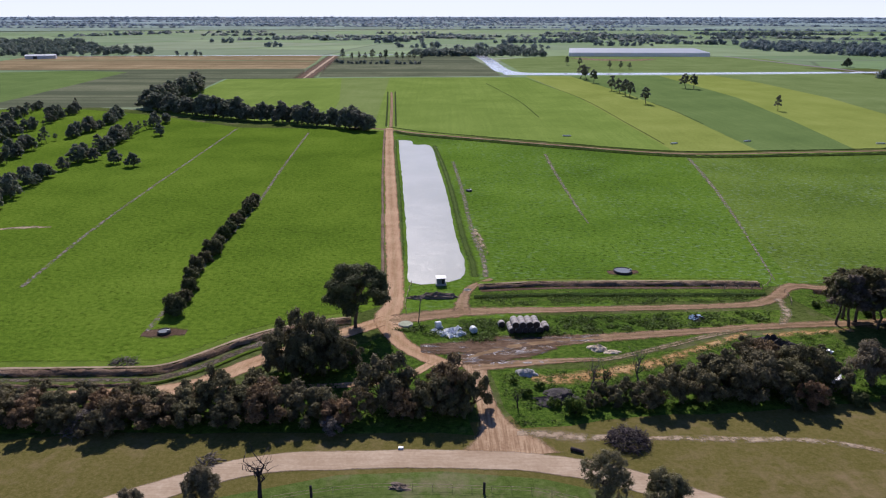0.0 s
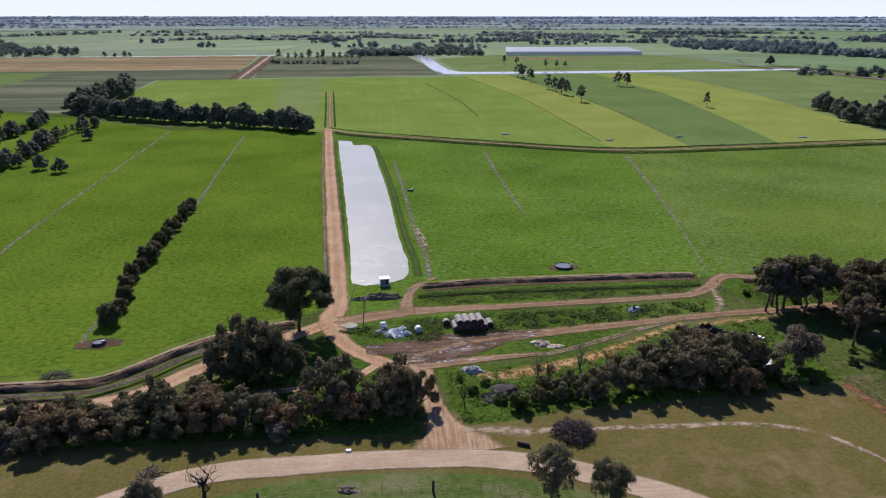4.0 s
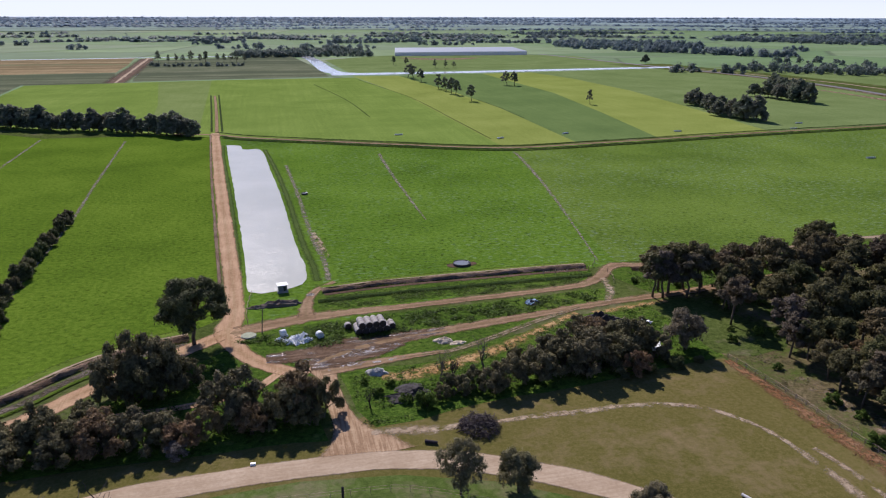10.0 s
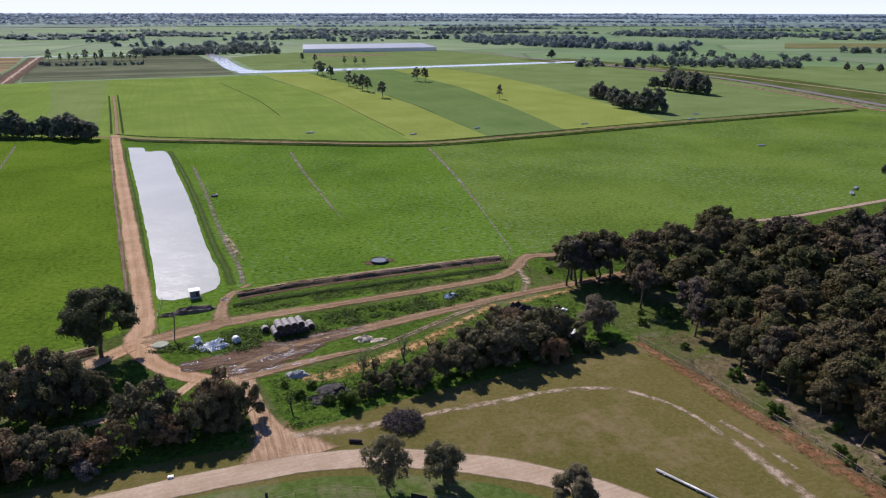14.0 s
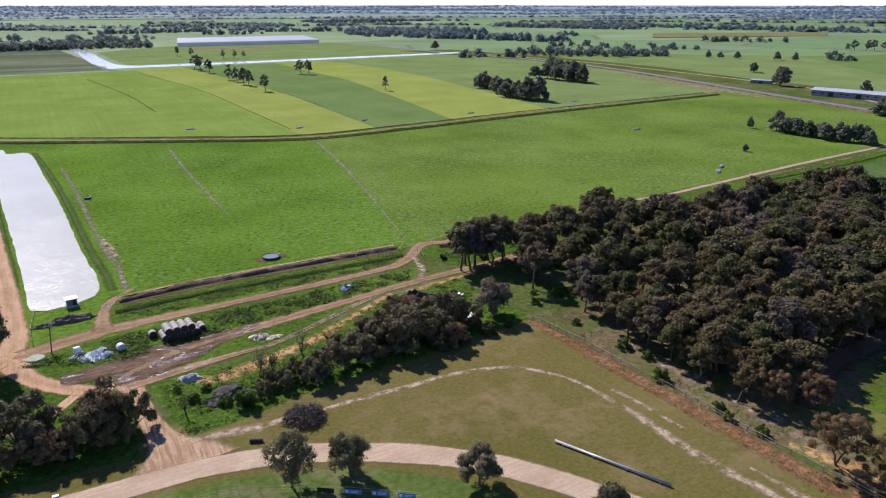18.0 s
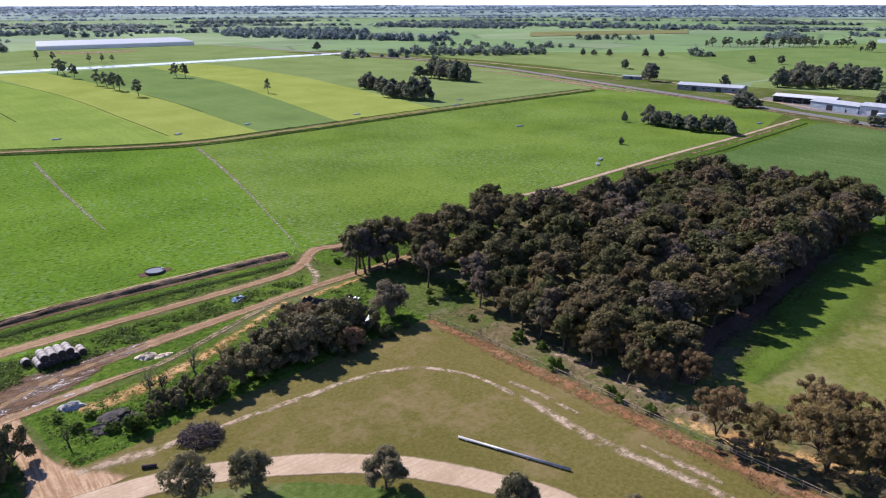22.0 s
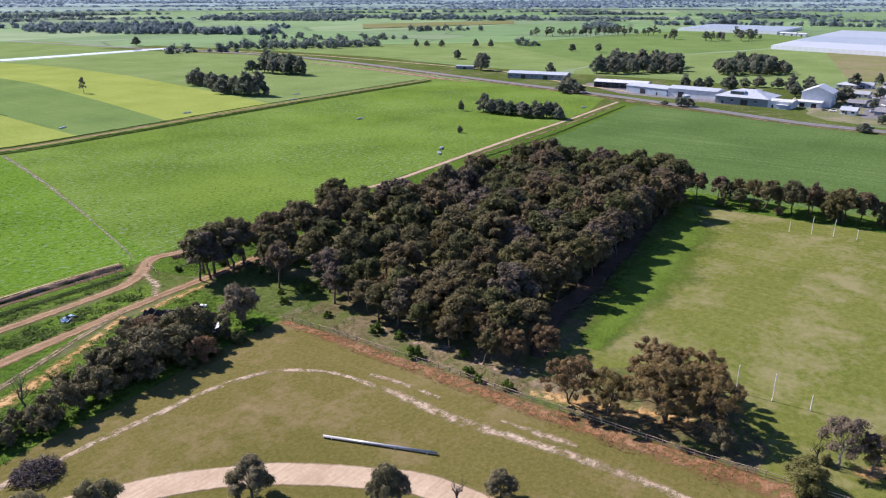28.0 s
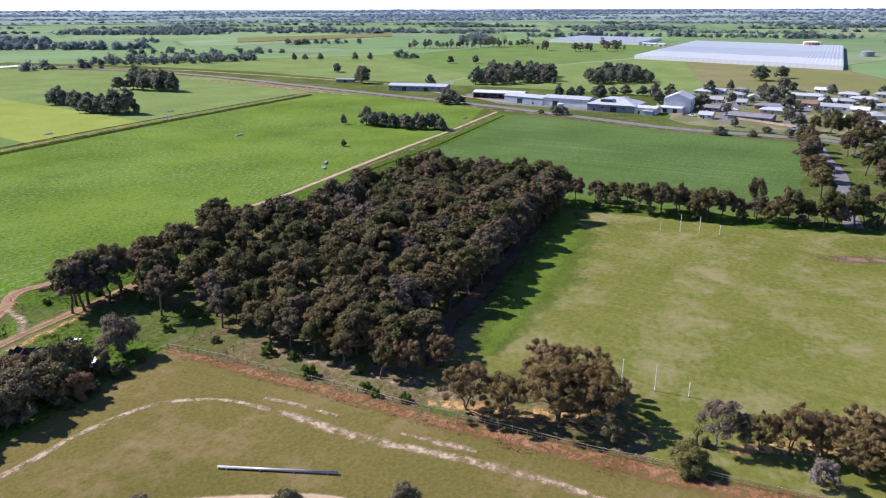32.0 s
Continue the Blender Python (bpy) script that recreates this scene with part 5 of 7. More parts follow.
# rows along the farm entrance
plant_all("box", [(-89.5, 113, 6), (-82.5, 113.5, 6.2), (-76, 113.5, 6), (-70, 113, 6), (-62, 113.5, 5.6), (-54.5, 113.5, 6.4), (-48.5, 113.5, 6.2), (-36, 113.5, 6.8), (-28, 113.5, 7), (-22, 113, 6.2), (-93, 111, 6.2, 1.1), (-86, 111, 5.8, 1.2), (-79, 111.5, 6.4, 1.1), (-73, 111, 6.6, 1.0), (-66.5, 110, 4.6, 1.1), (-58, 111, 6.6, 1.1), (-51.5, 111, 6.2, 1.2), (-45.5, 111.5, 6.0, 1.1), (-41, 115.5, 9.3, 0.72), (-31.5, 112, 8.5), (-25, 112, 7), (-19, 111, 5.8), (-10.3, 117.5, 11.2, 0.8), (-15, 113.5, 7, 0.75), (-96, 114, 6.5, 1.1), (-90, 109, 5.2, 1.1), (-83, 109, 5.6, 1.1), (-69, 108.8, 5.4, 1.0), (-60, 108.6, 5.6, 1.0), (-38, 110.5, 6.4, 1.0), (-34, 116.5, 7, 1.0), (-46, 117, 6.6, 1.0), (-58, 116.5, 6.2, 1.0), (-67, 116, 6, 1.0), (-75, 116, 6.2, 1.0), (-83, 116.5, 6, 1.0), (-7.5, 112.5, 6.6, 0.8), (-9, 115, 8.4, 0.75), (-1.5, 115, 8.8, 0.75), (2.6, 113, 6.2, 0.75), (1.0, 117.2, 10.6, 0.74), (5.0, 115.2, 8.4, 0.66), (-4.5, 115, 7, 0.7)], "tree row by the drive")
plant_all("grey", [(-63.5, 110, 4, 1.4), (-19.5, 107.5, 3.6, 1.2)])
plant_all("box", [(-33, 130, 11.5, 0.66), (-28, 133.5, 13.5, 0.64), (-23.5, 131, 12, 0.66), (-28.5, 128.5, 9, 0.7), (-19.5, 133, 7, 0.7), (-16, 124, 3, 0.8), (-13, 131, 2.5, 0.8), (-37, 122, 6, 0.8)], "dark trees by the junction")
plant_all("dense", [(-20.6, 152, 17, 0.95)], label="tall dark spreading tree beside the dirt road")
plant_all("box", [(28, 116.5, 3.6, 0.9), (32, 117.5, 4.4, 0.9), (35, 119.5, 4.8, 0.8), (30, 119.5, 4, 0.8), (49, 119.5, 7.5, 1.0), (55, 122, 9, 0.95), (60, 120.5, 10, 0.95), (66.5, 121, 8, 1.0), (71.5, 125, 9.5, 0.95), (65, 131, 8, 0.9), (52.5, 125.5, 7, 0.9), (63, 125.5, 8.5, 0.9), (69, 129.5, 7.5, 0.9), (76.5, 122.5, 6.5, 0.9), (42, 118.5, 7.5, 0.9), (38, 116.5, 6, 0.8), (64, 135, 6.5, 0.8), (69, 116.5, 6, 0.8), (57, 128, 6, 0.8), (75, 129, 7, 0.85), (46, 126, 4.5, 0.8)], "bushy trees by the park")
plant_all("round", [(85, 124.5, 9.5, 1.0)], label="light olive gum tree by the fence corner")
plant_all("shrub", [(24, 114.5, 3.6, 0.8), (21, 117, 1.8), (16, 121, 1.6), (14, 126, 1.2), (19, 124, 1.3), (97, 84, 2.6), (98, 71, 1.8), (97, 68, 1.6), (98, 62, 1.8), (100, 98, 2.2), (106, 128, 2), (112, 110, 1.8), (94, 165, 1.6), (105, 166, 1.8), (118, 167, 1.6), (104, 160, 2.0)])
plant_all("bare", [(32, 122.5, 8), (39, 126, 8), (29.4, 124, 7), (14, 116.5, 5.5), (45, 127, 6.5), (-28, 90.5, 11), (67, 50, 6)])
plant_all("bush", [(66 + 6.2 * k, 115.6 + 1.0 * k, 1.7 + 0.5 * (k % 3), 1.1) for k in range(4)], "park edge hedge", "low dark bush along the park edge")
# park trees by the gravel drive
plant_all("sparse", [(24, 88, 10.5)])
plant_all("round", [(33, 86.5, 7.6, 0.9), (49, 74.5, 6.9), (-36.5, 88.5, 7, 0.9), (-46, 87, 4.2), (60, 58, 7.5, 0.7), (62, 57, 5.5, 0.6), (72, 46, 5)], "park trees")
# paddock hedge
hedge_rng = random.Random(8)
for k, (x, y) in enumerate(spline([(-65.5, 160), (-69, 180), (-70.5, 193), (-71, 209), (-72, 230), (-73, 251), (-74, 268)], 7.6)):
    plant("bush", x + hedge_rng.uniform(-0.5, 0.5), y, hedge_rng.uniform(3.6, 5.4), hedge_rng.uniform(0.85, 1.02), "paddock bush row")
# windbreak north of the western pasture
for x, y in spline([(-47, 446), (-66, 462), (-91, 475), (-114, 490), (-133, 494), (-160, 510), (-186, 524), (-205, 540), (-232, 562)], 4.4):
    plant("far_gum", x, y + hedge_rng.uniform(-3, 3), hedge_rng.uniform(10, 16.5), 1.1, "windbreak trees", "dark dense tree of the windbreak row")
for x, y in spline([(-232, 580), (-235, 617), (-230, 666), (-242, 712)], 7):
    plant("far_gum", x, y, hedge_rng.uniform(14, 19), 1.1, "windbreak trees", "dark dense tree of the windbreak row")
# hedgerows in the west
for row in ([(-168, 250), (-173, 268), (-178, 291), (-181, 313), (-183, 335), (-182, 364), (-187, 410), (-190, 457), (-188, 488)], [(-212, 318), (-219, 344), (-226, 388), (-224, 420), (-223, 472), (-231, 510)],
            [(-262, 372), (-276, 420), (-290, 464), (-306, 518), (-314, 561)], [(-244, 350), (-255, 395), (-262, 440), (-270, 500), (-276, 545)]):
    for x, y in spline(row, 4.9):
        if hedge_rng.random() < 0.88:
            plant(hedge_rng.choice(["far_gum", "far_gum", "slender"]), x + hedge_rng.uniform(-3, 3), y + hedge_rng.uniform(-3, 3), hedge_rng.uniform(4.0, 10.5), hedge_rng.uniform(0.9, 1.2), "western tree rows", "olive tree of a hedgerow between paddocks")
plant_all("far_gum", [(-176, 353, 7), (-163, 345, 8), (-150, 338, 7.5), (-172, 430, 8)], "western tree rows")
# trees in the northern strips
plant_all("slender", [(159, 838, 18, 1.15), (162, 815, 18, 1.15), (163, 780, 16, 1.15), (164, 702, 15, 1.15), (167, 680, 15, 1.15), (166, 655, 16, 1.15), (166, 640, 15, 1.15), (167, 590, 16, 1.15), (243, 722, 16, 1.15), (249, 716, 16, 1.15), (257, 548, 13, 0.8),
                      (226, 985, 12), (236, 975, 12), (250, 980, 10), (180, 1060, 14), (195, 1040, 14)], "strip trees", "slender tree standing in the northern pasture")
plant_all("far_gum", [(342, 530, 14, 1.1), (338, 515, 13, 1.1), (334, 500, 13, 1.1), (330, 485, 13, 1.1), (326, 470, 14, 1.1), (324, 455, 14, 1.1), (326, 440, 18, 1.1), (330, 432, 18), (335, 492, 12, 1.2), (332, 478, 12, 1.2), (320, 462, 12, 1.2), (332, 448, 15, 1.1), (344, 540, 11, 1.1), (336, 524, 12, 1.2), (470, 600, 19), (462, 585, 18), (455, 570, 19), (452, 555, 16), (446, 540, 19), (442, 528, 19), (440, 515, 17), (490, 590, 14), (436, 560, 15, 1.2), (432, 545, 15, 1.2), (436, 530, 16, 1.2), (430, 570, 13, 1.2)], "pasture clump", "dark tree of a clump in the pasture")
plant_all("far_gum", [(368, 258, 12), (364, 250, 9), (366, 243, 10), (365, 236, 9), (368, 229, 9), (369, 222, 10), (372, 215, 11), (374, 209, 10), (370, 205, 8), (371, 254, 9, 1.2), (369, 247, 9, 1.2), (372, 240, 8, 1.2), (371, 233, 8, 1.2), (365, 226, 9, 1.2), (368, 218, 9, 1.2), (376, 213, 8, 1.2)], "track clump", "olive tree of a clump by the track")
plant_all("far_gum", [(362, 271, 7, 0.7), (301, 226, 4, 0.9), (575, 408, 19, 1.2), (586, 420, 9), (505, 274, 10, 1.3), (499, 268, 9, 1.3)], "", "lone dark tree in the open field")
# rows in the paddocks before the far glasshouse
for a, b, n in [((1100, 668), (1180, 612), 10), ((1150, 630), (1252, 575), 15), ((1170, 590), (1290, 512), 16), ((1160, 450), (1168, 436), 5), ((1161, 390), (1172, 368), 7), ((1186, 346), (1230, 330), 7), ((1262, 420), (1280, 330), 8)]:
    for k in range(n):
        plant("slender", a[0] + (b[0] - a[0]) * k / n + hedge_rng.uniform(-16, 16), a[1] + (b[1] - a[1]) * k / n + hedge_rng.uniform(-5, 5), hedge_rng.uniform(9, 19), hedge_rng.uniform(0.9, 1.4), "glasshouse tree rows", "slender grey-green tree in a row before the glasshouse")
plant_all("far_gum", [(839, 450, 11), (855, 421, 12), (664, 502, 12), (672, 508, 9), (571, 1028, 13), (818, 54, 13, 1.3), (797, 677, 10), (803, 664, 9), (815, 645, 10), (838, 603, 11), (849, 584, 11)], "", "lone dark tree in the open field")
for k in range(12):
    plant("slender", -160 + 11.5 * k + hedge_rng.uniform(-4, 4), 1180 + hedge_rng.uniform(-12, 12), hedge_rng.uniform(13, 20), 0.9, "canal trees", "tall thin tree before the canal")
# row behind the oval, and the trees at its far corner
plant_all("gum", [(243, 78, 12, 0.85), (247, 57, 12.5, 0.9), (248, 48, 13, 0.9), (261, 19, 15, 0.7), (256, 8, 14, 0.85), (257, -2.5, 15, 0.85), (263, -12, 12, 0.9), (269, -20, 13), (251, 43, 12, 0.8)], "oval boundary trees", "airy grey-brown gum in the row behind the oval")
plant_all("wood_gum", [(250, 71, 7.5, 0.9), (246, 64, 7.5, 1.1), (250, 53, 9, 0.9), (248, 38, 8.5, 1.1), (249, 33, 12, 1.0), (253, 29, 11, 1.0), (256, 24, 8, 0.9), (252, 14, 8, 0.9), (262, 2, 8.5, 1.0), (259, -7, 9, 1.0), (266, -15, 10, 1.0), (273, -28, 11, 1.1)], "oval boundary trees", "olive-brown tree in the row behind the oval")
plant_all("wood_gum", [(256, 75, 9, 1.1), (259, 68, 8, 1.2), (254, 62, 9.5, 1.1), (256, 50, 8, 1.2), (254, 44, 10, 1.1), (257, 40, 8.5, 1.2), (255, 33, 10, 1.1), (258, 18, 9, 1.2), (257, 11, 10, 1.2), (260, 5, 9, 1.2), (262, -4, 10, 1.2), (268, -12, 11, 1.2)], "oval boundary trees", "olive-brown tree in the row behind the oval")
plant_all("box", [(245, 70, 3.4, 1.0), (248, 60, 4.0, 0.9), (247, 52, 3.2, 1.0), (250, 36, 5, 1.0), (252, 22, 4.5, 0.9), (256, 4, 4.5, 1.0), (265, -18, 5, 1.0)], "oval boundary bushes", "dark olive bush in the row behind the oval")
plant_all("wood_gum", [(355, 6.7, 15, 1.1), (332, 2.5, 12, 1.1), (303, -0.5, 13, 1.2), (340, 6, 9, 1.2), (370, 7, 13), (386, 8, 12, 1.1), (402, 9, 13), (424, 12, 11), (353, -16, 14, 1.1), (370, -21, 14, 1.2), (414, -19, 14, 1.1), (427, -13, 12), (397, -9, 13),
                       (406, -12, 12), (458, 1.5, 13, 1.2), (466, 8.6, 11), (464, -9, 13, 1.2), (458, -17, 13, 1.2), (313, -23, 13, 1.2), (330, -22, 13, 1.2), (296, -30, 12, 1.1), (345, -30, 13), (388, -30, 13), (440, -28, 13, 1.1), (490, -14, 12, 1.2), (480, -34, 13, 1.1), (510, 0, 9, 1.1), (290, -12, 10)], "roadside gum trees", "tall grey-brown gum tree near the town road")
# behind the sheds and in the town
plant_all("far_gum", [(575, 330, 12), (560, 200, 11), (568, 185, 10), (575, 170, 12), (560, 120, 10), (570, 110, 10), (590, 130, 13), (600, 120, 12), (585, 70, 9), (640, 96, 12), (600, 44, 14, 1.2), (612, 38, 13, 1.2), (560, 30, 11, 1.2), (780, 70, 16, 1.3)], "town trees", "dark rounded tree among the town buildings")
plant_all("far_gum", [(542, 90, 10, 1.2), (552, 86, 11, 1.2), (559, 24, 8, 1.3), (583, 30, 8, 1.2), (610, 72, 5), (636, 68, 6, 1.2), (703, 43, 12, 1.4), (488, 18, 8, 1.2), (509, 25, 7, 1.2), (528, 66, 7, 0.9), (520, 28, 6, 1.3), (596, 58, 5, 1.3), (622, 30, 6, 1.3), (586, 178, 8, 1.2), (581, 172, 9, 1.2), (564, 192, 9, 1.2), (602, 156, 9, 1.3), (602, 142, 9, 1.3), (590, 164, 8, 1.2)], "town trees", "dark rounded tree among the town buildings")
plant_all("far_gum", [(432, 57, 5.5, 1.7), (434, 39, 4, 1.8), (452, 33, 4, 1.7), (440, 21, 6, 1.2), (432, 15, 4, 1.8), (467, 52, 6, 1.1), (463, 167, 7, 1.7), (466, 163, 6, 1.6), (463, 178, 3.5, 1.8), (479, 261, 9, 1.7), (482, 252, 8, 1.7), (485, 268, 7, 1.6)], "highway bushes", "rounded olive bush beside the highway")
for x, y in scatter([(500, 20), (690, 90), (710, -60), (470, -60)], 25, 33):
    plant("far_gum", x, y, tree_rng.uniform(5, 9), 1.15, "town trees", "dark rounded tree among the town buildings")


# far woods: one mesh a belt, nobody could count them
def far_woods(name, spots, material, label, seed, cards=34):
    rng = np.random.default_rng(seed)
    balls = []
    for x, y, h in spots:
        z = ground_height(math.hypot(x, y))
        h *= rng.uniform(0.5, 1.25)
        for k in range(3):
            r = h * (0.32 + 0.15 * rng.random())
            balls.append(((x + rng.normal() * h * 0.22, y + rng.normal() * h * 0.22, z + h * (0.16 + 0.21 * k)), r, 0.9))
    size = np.mean([s[2] for s in spots]) * 0.115
    v, f = leaves(rng, balls, cards * 1.17 * size * size / (4 * math.pi * (np.mean([s[2] for s in spots]) * 0.31) ** 2), size, 0.6, hollow=False)
    return tagged(part(name, mesh_of(name, v, f), material), label, "woods", kind="stuff")


def copses(name, spots, material, label, seed):
    """Woods seen from kilometres off: low rounded clumps of coarse foliage."""
    rng = np.random.default_rng(seed)
    balls = [((x, y, ground_height(math.hypot(x, y)) + h * 0.2), h * 1.1, 0.6) for x, y, h in spots]
    v, f = leaves(rng, balls, 0.22, 4.8, 0.6, 1.6, hollow=False)
    return tagged(part(name, mesh_of(name, v, f), material), label, "woods", kind="stuff")


def belt(points, width, gap, low, high, seed):
    rng = random.Random(seed)
    line = spline(points, gap)
    return [(x + rng.uniform(-1, 1) * width / 2, y + rng.uniform(-1, 1) * width / 2, rng.uniform(low, high)) for x, y in line for _ in range(max(1, int(width / 22)))]


def wood_in(poly, gap, low, high, seed):
    rng = random.Random(seed)
    return [(x, y, rng.uniform(low, high)) for x, y in scatter(poly, gap, seed, 3000)]


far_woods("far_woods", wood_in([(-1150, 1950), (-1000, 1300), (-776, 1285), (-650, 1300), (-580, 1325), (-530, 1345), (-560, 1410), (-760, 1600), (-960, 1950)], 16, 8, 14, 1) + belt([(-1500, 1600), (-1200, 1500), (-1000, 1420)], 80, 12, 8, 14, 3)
          + belt([(-480, 1325), (-440, 1330)], 15, 12, 8, 12, 8), "hazed_mid_leaf", "dark wood on the plain in the distance", 1)
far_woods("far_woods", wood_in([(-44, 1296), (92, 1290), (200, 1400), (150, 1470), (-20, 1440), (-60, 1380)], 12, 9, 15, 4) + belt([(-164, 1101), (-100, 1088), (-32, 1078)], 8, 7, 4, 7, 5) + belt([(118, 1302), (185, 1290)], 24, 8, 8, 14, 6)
          + belt([(-30, 1300), (60, 1310)], 20, 8, 10, 17, 7), "hazed_mid_leaf", "belt of dark trees behind the canal", 2)
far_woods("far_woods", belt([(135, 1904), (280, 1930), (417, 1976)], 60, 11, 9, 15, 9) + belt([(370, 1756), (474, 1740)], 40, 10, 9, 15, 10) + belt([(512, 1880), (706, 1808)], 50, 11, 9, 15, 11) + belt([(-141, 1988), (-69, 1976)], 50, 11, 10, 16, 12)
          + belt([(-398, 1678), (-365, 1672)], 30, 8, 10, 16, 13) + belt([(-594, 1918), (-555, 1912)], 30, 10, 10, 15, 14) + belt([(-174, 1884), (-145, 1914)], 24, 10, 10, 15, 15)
          + belt([(899, 2440), (1129, 2388)], 90, 13, 10, 16, 16) + belt([(-100, 1640), (60, 1620), (230, 1600)], 30, 14, 8, 13, 17), "hazed_belt_leaf", "belts of trees across the plain in haze-tinted colour", 3)
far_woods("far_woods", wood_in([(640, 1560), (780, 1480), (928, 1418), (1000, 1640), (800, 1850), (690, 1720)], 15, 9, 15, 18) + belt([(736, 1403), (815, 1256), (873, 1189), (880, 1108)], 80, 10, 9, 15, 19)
          + belt([(660, 1500), (760, 1430)], 60, 12, 9, 14, 20) + belt([(1043, 1290), (1100, 1330)], 40, 10, 9, 14, 22), "hazed_belt_leaf", "dark wood beyond the highway", 4)
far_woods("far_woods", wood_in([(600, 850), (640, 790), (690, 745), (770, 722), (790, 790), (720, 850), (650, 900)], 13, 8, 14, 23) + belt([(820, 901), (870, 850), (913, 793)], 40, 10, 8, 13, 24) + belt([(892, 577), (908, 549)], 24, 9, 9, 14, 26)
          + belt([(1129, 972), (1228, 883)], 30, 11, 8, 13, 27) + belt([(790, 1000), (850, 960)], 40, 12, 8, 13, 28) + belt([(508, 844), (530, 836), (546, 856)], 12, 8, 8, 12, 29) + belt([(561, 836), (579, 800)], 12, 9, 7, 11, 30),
          "hazed_mid_leaf", "dark trees beyond the highway", 5)
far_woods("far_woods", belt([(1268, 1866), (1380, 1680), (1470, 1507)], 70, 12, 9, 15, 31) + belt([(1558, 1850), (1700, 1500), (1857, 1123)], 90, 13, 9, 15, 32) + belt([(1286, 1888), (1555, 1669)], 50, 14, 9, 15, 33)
          + belt([(1689, 674), (1760, 560), (1812, 434)], 60, 11, 9, 14, 34) + belt([(1840, 400), (1850, 253)], 60, 10, 9, 14, 35) + belt([(1840, 195), (1880, 100), (1900, 3)], 80, 12, 9, 14, 36) + belt([(1400, 700), (1500, 740), (1620, 800)], 60, 13, 8, 13, 37), "hazed_belt_leaf", "belts of trees behind the glasshouses in haze-tinted colour", 6)
for outline in ([(612, 306), (661, 241), (735, 275), (760, 325), (700, 345)], [(671, 203), (709, 157), (785, 185), (775, 222), (715, 232)]):
    for x, y in scatter(outline, 9.5, 38):
        plant("far_gum", x, y, tree_rng.choice((7, 9, 11, 13, 16)) * tree_rng.uniform(0.9, 1.1), tree_rng.uniform(0.95, 1.25), "shed trees", "dark tree of a thicket behind the sheds")


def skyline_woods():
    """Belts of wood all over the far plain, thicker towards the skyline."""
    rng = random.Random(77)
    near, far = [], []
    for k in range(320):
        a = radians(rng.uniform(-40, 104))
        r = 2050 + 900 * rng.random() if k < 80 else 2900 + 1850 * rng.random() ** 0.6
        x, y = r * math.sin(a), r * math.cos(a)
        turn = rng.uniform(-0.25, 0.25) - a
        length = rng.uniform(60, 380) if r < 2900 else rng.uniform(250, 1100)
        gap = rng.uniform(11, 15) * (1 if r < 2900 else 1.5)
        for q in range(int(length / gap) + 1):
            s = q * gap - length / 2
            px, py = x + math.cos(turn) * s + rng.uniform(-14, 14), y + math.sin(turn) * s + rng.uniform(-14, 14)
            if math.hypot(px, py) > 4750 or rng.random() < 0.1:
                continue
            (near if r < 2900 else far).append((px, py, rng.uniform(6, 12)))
    copses("skyline_woods", near, "hazy_leaf", "woods and hedges on the far plain in haze-tinted colour", 7)
    copses("skyline_woods", far, "hazed_blue_leaf", "woods near the skyline painted in haze blue", 8)


skyline_woods()

# ---------------------------------------------------------------- building tools
def box(w, d, h, at=(0, 0, 0), bevel=0.0, turn=0.0):
    """A block standing on its base, as a bmesh."""
    bm = bmesh.new()
    bmesh.ops.create_cube(bm, size=1.0, matrix=Matrix.Translation(at) @ Matrix.Rotation(radians(turn), 4, "Z") @ Matrix.Translation((0, 0, h / 2)) @ Matrix.Diagonal((w, d, h, 1)))
    if bevel:
        bmesh.ops.bevel(bm, geom=bm.edges[:], offset=bevel, segments=2, affect="EDGES")
    return bm


def cylinder(r, h, at=(0, 0, 0), sides=20, r2=None, axis="Z", bevel=0.0):
    bm = bmesh.new()
    m = Matrix.Translation(at)
    if axis == "Y":
        m = m @ Matrix.Rotation(radians(90), 4, "X")
    elif axis == "X":
        m = m @ Matrix.Rotation(radians(90), 4, "Y")
    bmesh.ops.create_cone(bm, cap_ends=True, segments=sides, radius1=r, radius2=r if r2 is None else r2, depth=h, matrix=m)
    if bevel:
        caps = [e for e in bm.edges if any(len(f.verts) > 4 for f in e.link_faces)]
        bmesh.ops.bevel(bm, geom=caps, offset=bevel, segments=2, affect="EDGES")
    return bm


def gable_walls(l, w, h, rise):
    """Four walls with pointed ends, open above; x runs along the ridge."""
    x, y = l / 2, w / 2
    v = [(-x, -y, 0), (x, -y, 0), (x, y, 0), (-x, y, 0), (-x, -y, h), (x, -y, h), (x, y, h), (-x, y, h), (-x, 0, h + rise), (x, 0, h + rise)]
    return mesh_of("walls", v, [(0, 1, 5, 4), (2, 3, 7, 6), (1, 2, 6, 9, 5), (3, 0, 4, 8, 7)])


def gable_roof(l, w, h, rise, over=0.5, thick=0.18):
    """Two slopes of sheet with their thickness and eaves."""
    x, y = l / 2 + over, w / 2 + over
    e = h - rise * over / (w / 2)
    prof = [(-y, e), (0, h + rise), (y, e), (y, e + thick), (0, h + rise + thick), (-y, e + thick)]
    v = [(-x, a, b) for a, b in prof] + [(x, a, b) for a, b in prof]
    f = [(k, (k + 1) % 6, 6 + (k + 1) % 6, 6 + k) for k in range(6)] + [(0, 1, 4, 5), (1, 2, 3, 4), (6, 11, 10, 7), (7, 10, 9, 8)]
    return mesh_of("roof", v, f)


